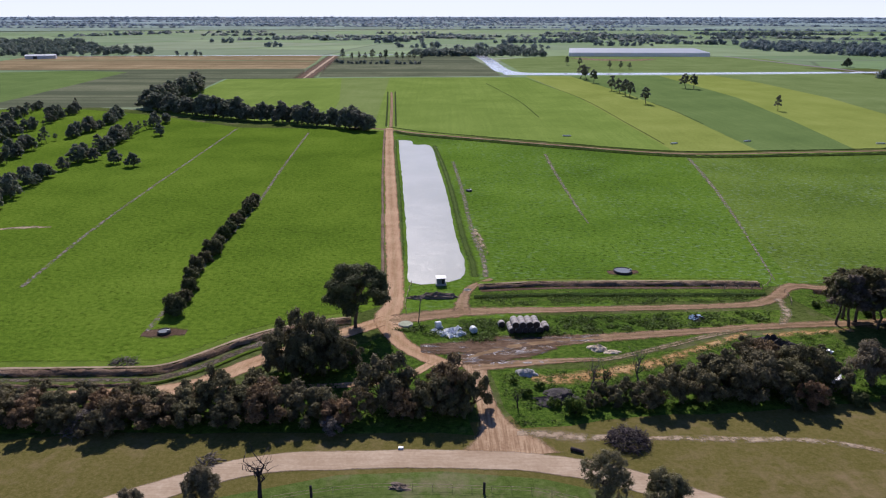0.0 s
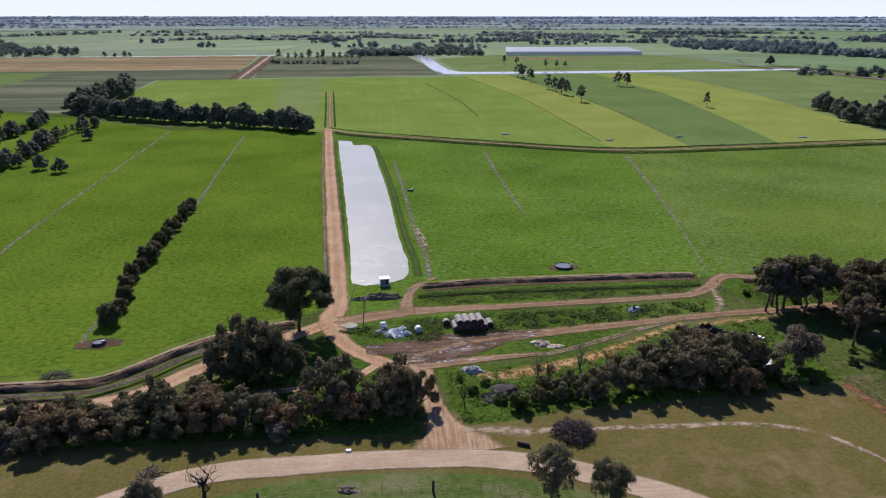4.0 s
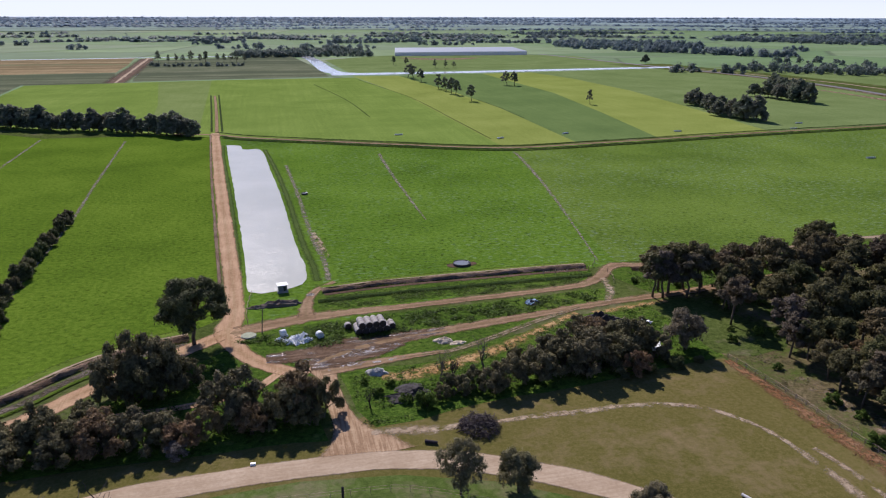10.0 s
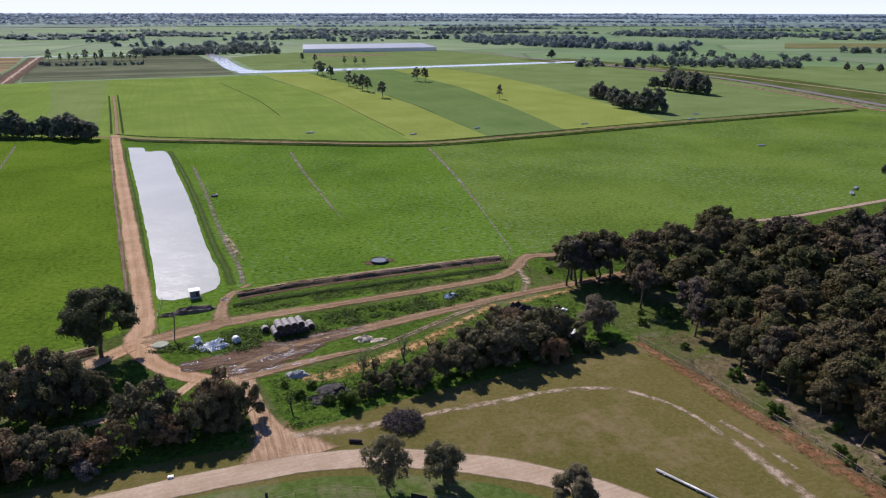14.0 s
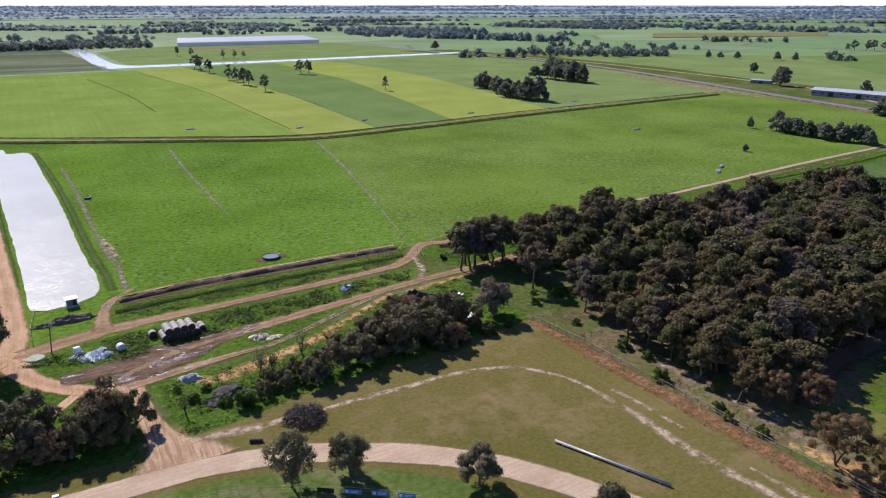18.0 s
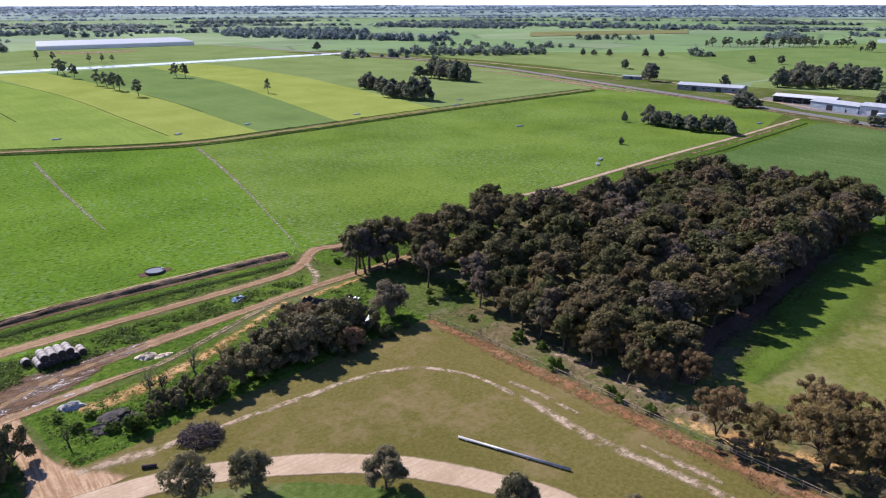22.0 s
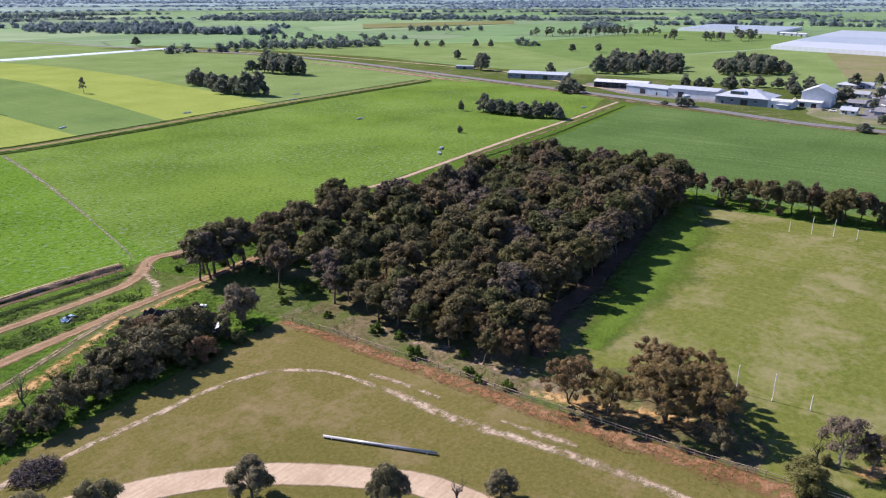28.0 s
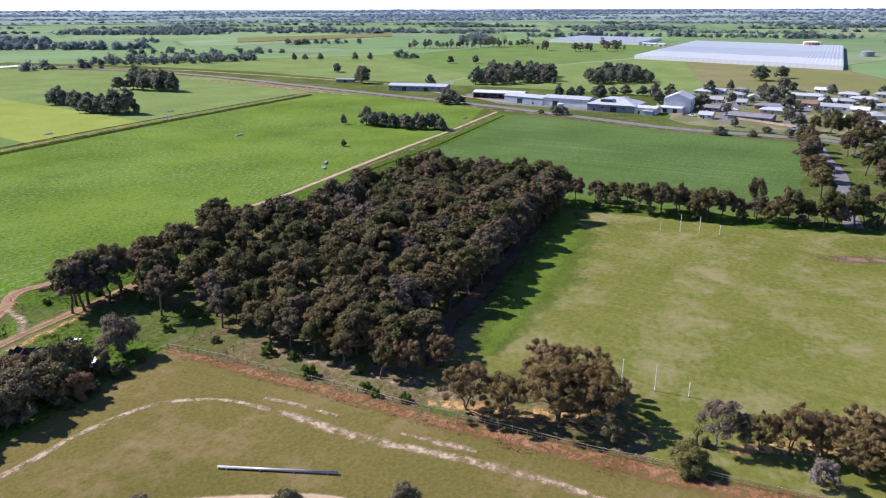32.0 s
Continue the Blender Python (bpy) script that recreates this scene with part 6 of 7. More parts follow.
def hip_roof(l, w, h, rise, over=0.6, thick=0.2):
    """Four slopes to a short ridge, with a fascia under the eaves."""
    x, y, r = l / 2 + over, w / 2 + over, max(0.3, l / 2 - w / 2)
    e = h - rise * over / (w / 2)
    v = [(-x, -y, e), (x, -y, e), (x, y, e), (-x, y, e), (-x, -y, e + thick), (x, -y, e + thick), (x, y, e + thick), (-x, y, e + thick), (-r, 0, h + rise), (r, 0, h + rise)]
    return mesh_of("roof", v, [(3, 2, 1, 0), (0, 1, 5, 4), (1, 2, 6, 5), (2, 3, 7, 6), (3, 0, 4, 7), (4, 5, 9, 8), (6, 7, 8, 9), (5, 6, 9), (7, 4, 8)])


def shed(name, label, x, y, l, w, h, rise, turn, wall, roof, doors=(), windows=(), open_side=False, category="shed", group="", over=0.5, hip=False):
    """A gabled or hipped building; x runs along its ridge. doors and windows: (along, side, width, height, sill)."""
    root = thing(name, label, category, group, Matrix.Translation((x, y, ground_height(math.hypot(x, y)))) @ Matrix.Rotation(radians(turn), 4, "Z"))
    if open_side:
        me = mesh_of("walls", [(-l / 2, -w / 2, 0), (-l / 2, w / 2, 0), (l / 2, w / 2, 0), (l / 2, -w / 2, 0), (-l / 2, -w / 2, h), (-l / 2, w / 2, h), (l / 2, w / 2, h), (l / 2, -w / 2, h), (-l / 2, 0, h + rise), (l / 2, 0, h + rise)],
                     [(0, 1, 5, 8, 4), (1, 2, 6, 5), (2, 3, 7, 9, 6)])
        part("wall", me, wall, root)
        n = max(2, int(l / 7))
        for k in range(n + 1):
            part("post", box(0.3, 0.3, h, (-l / 2 + 0.2 + (l - 0.4) * k / n, -w / 2 + 0.2, 0)), "galvanised", root)
    else:
        part("wall", gable_walls(l, w, h, 0.0 if hip else rise), wall, root)
    part("roof", hip_roof(l, w, h, rise, over) if hip else gable_roof(l, w, h, rise, over), roof, root)
    for along, side, dw, dh, sill in doors:
        part("door", box(dw, 0.12, dh, (along, side * (w / 2 + 0.02), sill), 0.02), "dark_opening", root)
    for along, side, dw, dh, sill in windows:
        wi = part("window", box(dw, 0.10, dh, (along, side * (w / 2 + 0.02), sill), 0.02), "window_glass", root)
        part("sill", box(dw + 0.2, 0.25, 0.08, (along, side * (w / 2 + 0.1), sill - 0.08)), "white_paint", wi)
    return root


# ---------------------------------------------------------------- sheds along the highway
shed("long_shed", "long low grey metal shed beside the highway", 550, 327, 53, 14, 4.4, 1.6, -76.5, "grey_wall", "zinc_roof", doors=[(-12, -1, 4, 3.4, 0), (8, -1, 4, 3.4, 0)], windows=[(k, -1, 2.2, 1.0, 1.9) for k in (-24, -18, -4, 0, 14, 20)], group="highway sheds")
shed("open_shed", "open-fronted shed with a pale metal roof", 534, 241, 42, 14, 4.4, 1.4, -82, "grey_wall", "white_roof", open_side=True, group="highway sheds")
shed("metal_shed", "blue-grey corrugated metal shed", 516, 209, 35, 15, 5.0, 1.5, -101, "blue_wall", "zinc_roof", doors=[(-3, -1, 4.5, 3.6, 0), (9, -1, 1.2, 2.1, 0)], group="highway sheds")
shed("metal_shed", "large pale corrugated metal shed", 513, 175, 35, 16, 6.0, 1.4, -92, "white_wall", "zinc_roof", doors=[(-8, -1, 4.2, 4.0, 0)], group="highway sheds")
fac = shed("factory", "grey factory hall under a broad pale hipped metal roof", 507, 138, 34, 26, 5.2, 4.2, -91, "grey_wall", "zinc_roof", doors=[(2, -1, 4.5, 3.6, 0), (-12, -1, 1.2, 2.2, 0)], windows=[(-6, -1, 2, 1.2, 2.2), (9, -1, 2, 1.2, 2.2)], category="factory", over=0.9, hip=True)
part("clerestory", box(9, 5, 2.4, (-4, -7.5, 6.2), 0.05), "blue_wall", fac, "raised clerestory with a dark glazed front")
part("clerestory_glass", box(8.4, 0.12, 1.7, (-4, -10.06, 6.5), 0.02), "window_glass", fac)
part("vent", box(5, 1.2, 1.2, (6, 2, 8.2), 0.05), "white_roof", fac)
wing = shed("factory_wing", "low white factory wing with a flat-pitched roof", 500, 114, 15, 13, 4.4, 0.8, -92, "white_wall", "white_roof", doors=[(-4, -1, 1.2, 2.2, 0)], category="factory")
part("skylight", box(8, 3.2, 0.1, (-1, -3.4, 4.86), 0.02), "straw_sheet", wing, "cream translucent roof sheets")
part("awning", box(7, 3.4, 0.15, (2.5, -8.2, 2.7), 0.03), "white_roof", wing)
part("annex", box(7, 3.0, 2.6, (2.5, -8.0, 0.0), 0.03), "blue_wall", wing)
shed("tall_shed", "tall white gabled metal shed", 526, 98, 22, 18, 9.0, 3.8, 3, "white_wall", "zinc_roof", category="shed", windows=[(-5, -1, 2.5, 1.4, 5), (4, -1, 2.5, 1.4, 5)])
shed("lean_to", "low white lean-to in front of the tall shed", 512, 100, 15, 6, 3.6, 0.8, -92, "white_wall", "white_roof", doors=[(-4, -1, 3, 2.8, 0), (3, -1, 3, 2.8, 0)], category="shed")
shed("farm_shed", "pale low shed at the edge of the ploughed field", -668, 1215, 45, 18, 5, 1.6, 20, "white_wall", "white_roof", doors=[(-8, -1, 6, 4, 0)])
shed("rail_wagon_shed", "small dark shed beside the lone tree", 578, 428, 18, 5, 3, 0.6, -72, "grey_wall", "grey_roof", doors=[(0, -1, 3, 2.4, 0)])

# ---------------------------------------------------------------- town
field("shed_yard", [(536, 275), (548, 276), (552, 232), (530, 228), (528, 160), (498, 118), (492, 150), (500, 228)], "asphalt", 0.07, "grey gravelled yard between the sheds", "yard", 1.0)
field("yard", [(606, 78), (606, 66), (484, 54), (484, 66)], "asphalt", 0.08, "grey sealed yard beside the highway", "yard")
strip("street", [(640, 0), (600, 14), (545, 22), (505, 24), (462, 10)], 9, "asphalt", 0.10, "flat", 1.0, 8, 0.02, label="grey sealed town street", category="road")
strip("street", [(470, 14), (418, 5), (387, 1), (364, -4), (341, -7), (314, -8), (289, -9), (262, -12)], 6, "asphalt", 0.11, "flat", 1.0, 8, 0.02, label="grey sealed street under gum trees", category="road")
field("town_ground", [(480, 95), (600, 112), (680, 100), (720, -60), (470, -60), (448, 10), (462, 80)], "dry_yard", 0.05, "dry grass and gardens between the houses", "ground")
HOUSES = [(638, 100, 14, 10, 84, "cream_wall", "zinc_roof", True), (645, 88, 10, 8, 84, "white_wall", "grey_roof", False), (613, 58, 9, 8, 6, "white_wall", "zinc_roof", False), (653, 48, 15.6, 9, 84, "brick_wall", "tile_roof", True),
          (608, 42, 14, 10, 84, "white_wall", "grey_roof", True), (642, 22, 28, 10, 88, "cream_wall", "zinc_roof", True), (694, 13, 10, 8, 84, "white_wall", "white_roof", False), (576, 62, 7, 6, 84, "white_wall", "grey_roof", False),
          (562, 41, 20, 9, 84, "brick_wall", "slate_roof", True), (540, 36, 19, 10, 84, "cream_wall", "zinc_roof", True), (501, 47, 27, 11, 80, "grey_wall", "slate_roof", False), (584, 81, 9, 6, 84, "white_wall", "grey_roof", False),
          (533, 76, 10, 7, 84, "grey_wall", "slate_roof", False), (495, 74, 8.7, 6, 84, "white_wall", "zinc_roof", False), (613, 6, 12, 9, 84, "white_wall", "zinc_roof", False), (579, 0, 20, 10, 84, "white_wall", "grey_roof", False),
          (619, -6, 12, 9, 84, "cream_wall", "grey_roof", True), (569, -15, 11, 9, 84, "white_wall", "white_roof", False), (518, -5, 14, 10, 70, "cream_wall", "zinc_roof", True), (559, 28, 5.5, 5, 84, "white_wall", "grey_roof", False),
          (590, 16, 12, 8, 84, "cream_wall", "tile_roof", True), (626, 72, 12, 8, 84, "white_wall", "grey_roof", True), (667, 74, 11, 8, 84, "cream_wall", "slate_roof", True), (545, -24, 16, 11, 10, "cream_wall", "grey_roof", True), (600, -34, 16, 11, 84, "white_wall", "grey_roof", True),
          (640, -18, 18, 10, 84, "cream_wall", "zinc_roof", True), (505, -28, 16, 11, 60, "cream_wall", "zinc_roof", True), (470, -34, 17, 11, 60, "brick_wall", "slate_roof", True), (410, -36, 16, 10, 70, "white_wall", "grey_roof", True),
          (380, -38, 14, 9, 70, "brick_wall", "slate_roof", True), (668, -8, 15, 10, 84, "white_wall", "zinc_roof", True), (680, -34, 15, 10, 84, "white_wall", "grey_roof", True), (440, -42, 15, 10, 60, "white_wall", "zinc_roof", False)]
ROOF_WORDS = {"white_roof": "white metal roof", "zinc_roof": "pale zinc roof", "grey_roof": "grey metal roof", "tile_roof": "red tiled roof", "slate_roof": "dark grey tiled roof"}
WALL_WORDS = {"grey_wall": "grey metal outbuilding", "white_wall": "white weatherboard house", "cream_wall": "cream rendered house", "brick_wall": "red brick house"}
for x, y, l, w, turn, wall, roof, hipped in HOUSES:
    shed("house", f"small {WALL_WORDS[wall]} with a {ROOF_WORDS[roof]}", x, y, l, w, 2.8, 1.7, turn, wall, roof, doors=[(1.0, 1, 1.0, 2.1, 0)], windows=[(-l * 0.3, 1, 1.8, 1.1, 1.0), (l * 0.3, 1, 1.8, 1.1, 1.0)], category="house", group="town houses", over=0.6, hip=hipped)


def glasshouse(label, corner, along, across, spans, eaves, ridge, wall="polythene", bays=((0.0, 1.0, "polythene"),)):
    """Many ridged spans side by side. corner, and the two sides as vectors."""
    a, b = np.array(along, float), np.array(across, float)
    root = thing("glasshouse", label, "greenhouse", at=Matrix.Translation((*corner, ground_height(math.hypot(*corner)))))
    s = b / spans
    n = np.array([0.0, 0.0])
    prof = [(0.0, eaves), (0.25, eaves + ridge * 0.75), (0.5, eaves + ridge), (0.75, eaves + ridge * 0.75), (1.0, eaves)]
    for first, last, sheet in bays:
        v = [(*(a * first + s * u), z) for u, z in prof] + [(*(a * last + s * u), z) for u, z in prof]
        me = mesh_of("span", v, [(k, k + 1, 6 + k, 5 + k) for k in range(4)] + [(4, 3, 2, 1, 0), (5, 6, 7, 8, 9)])
        me.materials.append(M[sheet])
        for k in range(spans):
            part("roof_span", me, None, root).location = (*(s * k), 0)
    for p, q in ((n, a), (a, a + b), (a + b, b), (b, n)):
        part("wall", mesh_of("wall", [(*p, 0), (*q, 0), (*q, eaves), (*p, eaves)], [(0, 1, 2, 3)]), wall, root)
    return root


glasshouse("vast white polythene glasshouse with many ridged spans", (951, 0), (500, 6), (87, 262), 58, 5.0, 0.28, bays=((0.0, 0.24, "polythene"), (0.245, 0.55, "old_polythene"), (0.555, 1.0, "dull_polythene")))
glasshouse("distant pale glasshouse with many spans", (1413, 350), (230, 10), (48, 200), 24, 5, 0.5, bays=((0.0, 1.0, "old_polythene"),))
glasshouse("long pale glasshouse behind the canal field", (222, 1292), (246, -10), (30, 170), 24, 6, 1.0)
strip("red_earth", [(222, 1232), (260, 1190), (310, 1185), (352, 1212)], [30, 60, 50, 20], "red_bare", 0.06, step=10, label="bare red earth in front of the glasshouse", category="bare ground")


def tank(name, label, x, y, r, h, body, roof):
    root = thing(name, label, "tank", at=Matrix.Translation((x, y, ground_height(math.hypot(x, y)))))
    part("shell", cylinder(r, h, (0, 0, h / 2), 24), body, root)
    part("lid", cylinder(r * 1.03, h * 0.18, (0, 0, h * 1.09), 24, r * 0.15), roof, root)
    return root


tank("water_tank", "white round water tank with a conical lid", 1448, 55, 14, 10, "white_paint", "white_paint")
for k in range(6):
    part("stripe", box(0.3, 4, 9.6, (-14.0 * math.cos(radians(-50 + 20 * k)), 14.0 * math.sin(radians(-50 + 20 * k)), 0.2), turn=50 - 20 * k), "tile_roof", bpy.data.objects["water_tank"])
tank("water_tank", "green round water tank near the glasshouse", 1235, -28, 9, 7, "grey_wall", "grey_roof")
tank("water_tank", "small pale blue tank beside a metal shed", 497, 176, 2.6, 3.2, "blue_wall", "white_roof")
for k, (x, y) in enumerate([(1380, 300), (1390, 318), (1402, 334)]):
    shed("pump_shed", "tiny white shed beside the far glasshouse", x, y, 14, 9, 4, 1.5, 80, "white_wall", "white_roof", doors=[(0, 1, 3, 3, 0)])


# ---------------------------------------------------------------- vehicles in the yards
def build_car(paint):
    root = thing("car", "", "car")
    bm = box(4.4, 1.8, 0.75, (0, 0, 0.35), 0.12)
    part("body", bm, paint, root)
    bm = box(2.3, 1.6, 0.6, (-0.2, 0, 1.08), 0.10)
    for v in bm.verts:
        if v.co.z > 1.4:
            v.co.x *= 0.78
    part("cabin", bm, "window_glass", root)
    for sx in (-1.35, 1.35):
        for sy in (-0.8, 0.8):
            wheel = part("wheel", cylinder(0.33, 0.22, (sx, sy, 0.33), 14, axis="Y"), "rubber", root)
            part("rim", cylinder(0.19, 0.24, (sx, sy, 0.33), 10, axis="Y"), "galvanised", wheel)
    return root


CARS = [build_car("white_paint"), build_car("grey_wall"), build_car("blue_wall")]
car_rng = random.Random(4)
for k, (x, y) in enumerate([(580, 72), (570, 70), (560, 73), (545, 62), (520, 60), (512, 64), (538, 262), (536, 255), (535, 246), (500, 84), (503, 90), (560, 100), (526, 80), (440, -6), (470, 20), (585, 16), (620, 8), (396, -14)]):
    c = copy_thing(CARS[k % 3], Matrix.Translation((x, y, 0.1)) @ Matrix.Rotation(car_rng.uniform(0, 6.28), 4, "Z"))
    tagged(c, ("white", "grey", "blue")[k % 3] + " parked car near the town buildings", "car", "parked cars")

# ---------------------------------------------------------------- dam and farm things
def pump_house():
    root = thing("pump_house", "small grey pump hut with a white flat roof by the dam", "hut", at=pose(-0.6, 180.2, 0.05, 0, 0, 6) @ Matrix.Scale(0.85, 4))
    part("platform", box(3.4, 2.8, 0.5, (0, 0, 0), 0.05), "concrete", root)
    part("body", box(2.7, 2.1, 1.9, (0, 0.1, 0.5), 0.03), "grey_wall", root)
    part("roof", box(3.3, 3.0, 0.16, (0, 0.1, 2.4), 0.03), "white_paint", root)
    part("door", box(0.8, 0.06, 1.5, (0.6, -0.97, 0.55), 0.01), "dark_opening", root)
    for x in (-1.4, 1.4):
        part("leg", cylinder(0.08, 1.2, (x, -1.2, 0.5), 8), "galvanised", root)


def stock_trough(x, y, r, label):
    root = thing("stock_trough", label, "trough", "stock troughs", at=Matrix.Translation((x, y, 0.02)))
    prof = [(r, 0), (r, 0.62), (r - 0.05, 0.66), (r - 0.17, 0.66), (r - 0.2, 0.62), (r - 0.2, 0.3)]
    n = 32
    v = [(a * math.cos(2 * math.pi * k / n), a * math.sin(2 * math.pi * k / n), z) for k in range(n) for a, z in prof]
    m = len(prof)
    f = [(k * m + j, ((k + 1) % n) * m + j, ((k + 1) % n) * m + j + 1, k * m + j + 1) for k in range(n) for j in range(m - 1)]
    part("rim", mesh_of("rim", v, f, True), "dark_heap", root)
    part("water", cylinder(r - 0.2, 0.02, (0, 0, 0.5), 32), "trough_water", root)
    part("float_box", box(0.6, 0.4, 0.3, (r - 0.5, 0, 0.6), 0.03), "galvanised", root)


def round_bale(wrap):
    """A round bale lying on its side, axis along y."""
    root = thing("round_bale", "", "bale")
    r, w = 0.84, 1.25
    n = 28
    v, f = [], []
    for y, rr in ((-w / 2, r * 0.94), (-w / 2 + 0.08, r), (0, r * 1.01), (w / 2 - 0.08, r), (w / 2, r * 0.94)):
        for k in range(n):
            a = 2 * math.pi * k / n
            q = rr * (1 - 0.05 * max(0, -math.sin(a)) ** 2) * (1 + 0.012 * math.sin(k * 2.3 + y * 9))
            v.append((q * math.cos(a), y, max(-r * 0.96, q * math.sin(a))))
    for i in range(4):
        f += [(i * n + k, i * n + (k + 1) % n, (i + 1) * n + (k + 1) % n, (i + 1) * n + k) for k in range(n)]
    part("wrap", mesh_of("wrap", v, f, True), wrap, root)
    # plain ends take the straw colour with shade painted in
    for y in (-w / 2 + 0.015, w / 2 - 0.015):
        part("end_face", cylinder(r * 0.93, 0.05, (0, y, 0), 28, axis="Y"), "straw" if wrap != "white_film" else "white_film", root)
    return root


def heap(name, label, x, y, rx, ry, h, material, seed, category="heap", rough=0.4, cells=22, turn=0):
    """A low uneven pile, closed to the ground."""
    rng = random.Random(seed)
    v, f = [(0, 0, h)], []
    rings = 9
    for i in range(1, rings + 1):
        s = i / rings
        for k in range(cells):
            a = 2 * math.pi * k / cells
            j = 1 + rough * noise.noise((math.cos(a) * 1.7 + seed, math.sin(a) * 1.7, s * 2))
            z = h * (1 - s * s) * (1 + rough * 1.3 * noise.noise((math.cos(a) * s * 3 + seed, math.sin(a) * s * 3, 4.0))) + rng.uniform(-1, 1) * h * rough * 0.22 * (s < 1)
            v.append((rx * s * j * math.cos(a), ry * s * j * math.sin(a), max(0.0, z) if i < rings else -0.05))
    f += [(0, 1 + k, 1 + (k + 1) % cells) for k in range(cells)]
    for i in range(rings - 1):
        o = 1 + i * cells
        f += [(o + k, o + cells + k, o + cells + (k + 1) % cells, o + (k + 1) % cells) for k in range(cells)]
    ob = part(name, mesh_of(name, v, f), material)
    ob.matrix_world = Matrix.Translation((x, y, 0.06)) @ Matrix.Rotation(radians(turn), 4, "Z")
    return tagged(ob, label, category)


def branch_heap(label, x, y, r, h, material, seed, n=150):
    """A tangle of cut branches thrown on a heap."""
    rng = np.random.default_rng(seed)
    root = thing("branch_heap", label, "heap", at=Matrix.Translation((x, y, 0.03)))
    core, sticks = [], []
    for k in range(n):
        a, q = rng.random() * 6.28, r * math.sqrt(rng.random()) * 0.8
        z = h * (1 - q / r) * rng.random() + 0.1
        p = Vector((math.cos(a) * q, math.sin(a) * q, z))
        d = Vector((rng.normal(), rng.normal(), rng.normal() * 0.45)).normalized() * (0.8 + rng.random() * 2.2)
        thick = 0.03 + 0.09 * rng.random() ** 2
        t0, t1 = p - d * 0.5, p + d * 0.5
        t0.z, t1.z = max(0.05, t0.z), max(0.05, t1.z)
        (core if thick > 0.06 else sticks).append(tube(bend(rng, t0, t1, 2, 0.2), [thick, thick * 0.8, thick * 0.4], 5))
    part("log", joined(core, "logs"), material, root)
    part("brushwood", joined(sticks, "brushwood"), "dead_wood", root, "grey charred brushwood")


pump_house()
stock_trough(51.5, 190.2, 2.6, "round concrete stock trough in the pasture")
stock_trough(-64.6, 149.2, 1.5, "round concrete stock trough in worn grass")
stock_trough(10.8, 288, 1.3, "small dark trough near the dam")
for x, y, r in [(51.5, 190.2, 4.5), (-64.6, 149.2, 5.0)]:
    strip("worn_ring", [(x - r, y - 0.4), (x, y), (x + r, y + 0.4)], [r * 0.8, r * 1.6, r * 0.8], "bank", 0.04, label="trodden earth round a stock trough", category="bare ground")
for x, y in [(75, 428), (132, 402), (250, 402), (177, 410), (350, 415), (253, 202), (330, 395), (300, 300), (262, 208), (420, 215)]:
    root = thing("water_trough", "long low metal stock trough in the pasture", "trough", "field troughs", at=pose(x, y, 0.05, 0, 0, 15 * (x % 5)))
    part("tub", box(5.0, 1.3, 0.7, (0, 0, 0), 0.05), "galvanised", root)
    part("water", box(4.7, 1.0, 0.03, (0, 0, 0.69)), "trough_water", root)

BALES = {k: round_bale(k) for k in ("net_wrap", "white_film")}
STACK = [(-3.3 + 1.62 * k, j * 1.32, 0.75) for k in range(5) for j in range(3)] + [(-2.5 + 1.6 * k, j * 1.32, 2.12) for k in range(4) for j in range(3)]
bale_rng = random.Random(2)
for x, y, z in STACK + [(-5.2, 3.6, 0.75), (4.8, 1.0, 0.75), (4.8, 2.4, 0.75)]:
    m = pose(19.2, 149.4, 0.05, 0, 0, 4) @ pose(x, y, z, bale_rng.uniform(-2, 2), 0, bale_rng.uniform(-3, 3))
    tagged(copy_thing(BALES["net_wrap"], m), "round straw bale in pale net wrap, stacked beside a track", "bale", "bale stack")
for x, y, z, turn in [(7, 149.4, 0.76, 20), (-1.2, 152.2, 0.76, 110)]:
    tagged(copy_thing(BALES["white_film"], pose(x, y, z + 0.03, 0, 0, turn)), "round bale sealed in white plastic film", "bale", "white bales")
film_rng = random.Random(12)
for x, y, r in [(-2.0, 150.2, 1.0), (-1.0, 152.4, 1.1), (-0.6, 149.2, 0.9), (0.4, 147.9, 1.2), (1.8, 147.2, 0.9), (2.0, 149.6, 1.6), (3.4, 151.0, 1.2), (4.0, 148.4, 1.2), (0.8, 150.4, 1.1), (3.0, 147.4, 0.7), (5.4, 149.4, 0.5)]:
    heap("film_mound", "crumpled scrap of white plastic film in the weeds", x, y, r * film_rng.uniform(0.8, 1.25), r * film_rng.uniform(0.7, 1.0), r * film_rng.uniform(0.4, 0.65), "white_film", film_rng.randrange(99), rough=0.55, cells=20, turn=film_rng.uniform(0, 180))
heap("waste_mound", "pale heap of scrap metal beside the tall shed", 520, 99, 8, 3, 2.0, "white_film", 21, rough=1.0)
heap("waste_mound", "pale heap of scrap metal beside the factory", 529, 113, 4, 3, 2.0, "rubble", 22, rough=1.0)
heap("rubble_mound", "pale rubble heap in the grass", 34.2, 141.0, 2.2, 1.5, 0.8, "rubble", 6, rough=0.5)
heap("rubble_mound", "spread of pale rubble in the grass", 37.0, 139.4, 1.8, 1.0, 0.3, "rubble", 7, rough=0.6)
heap("gravel_mound", "grey gravel heap beside the side track", 17.2, 129.6, 2.3, 1.5, 1.0, "concrete", 8, rough=0.4)
heap("compost_mound", "dark grey heap of rotted straw", 22.5, 119.4, 4.6, 2.8, 0.6, "dark_heap", 9, rough=1.3)
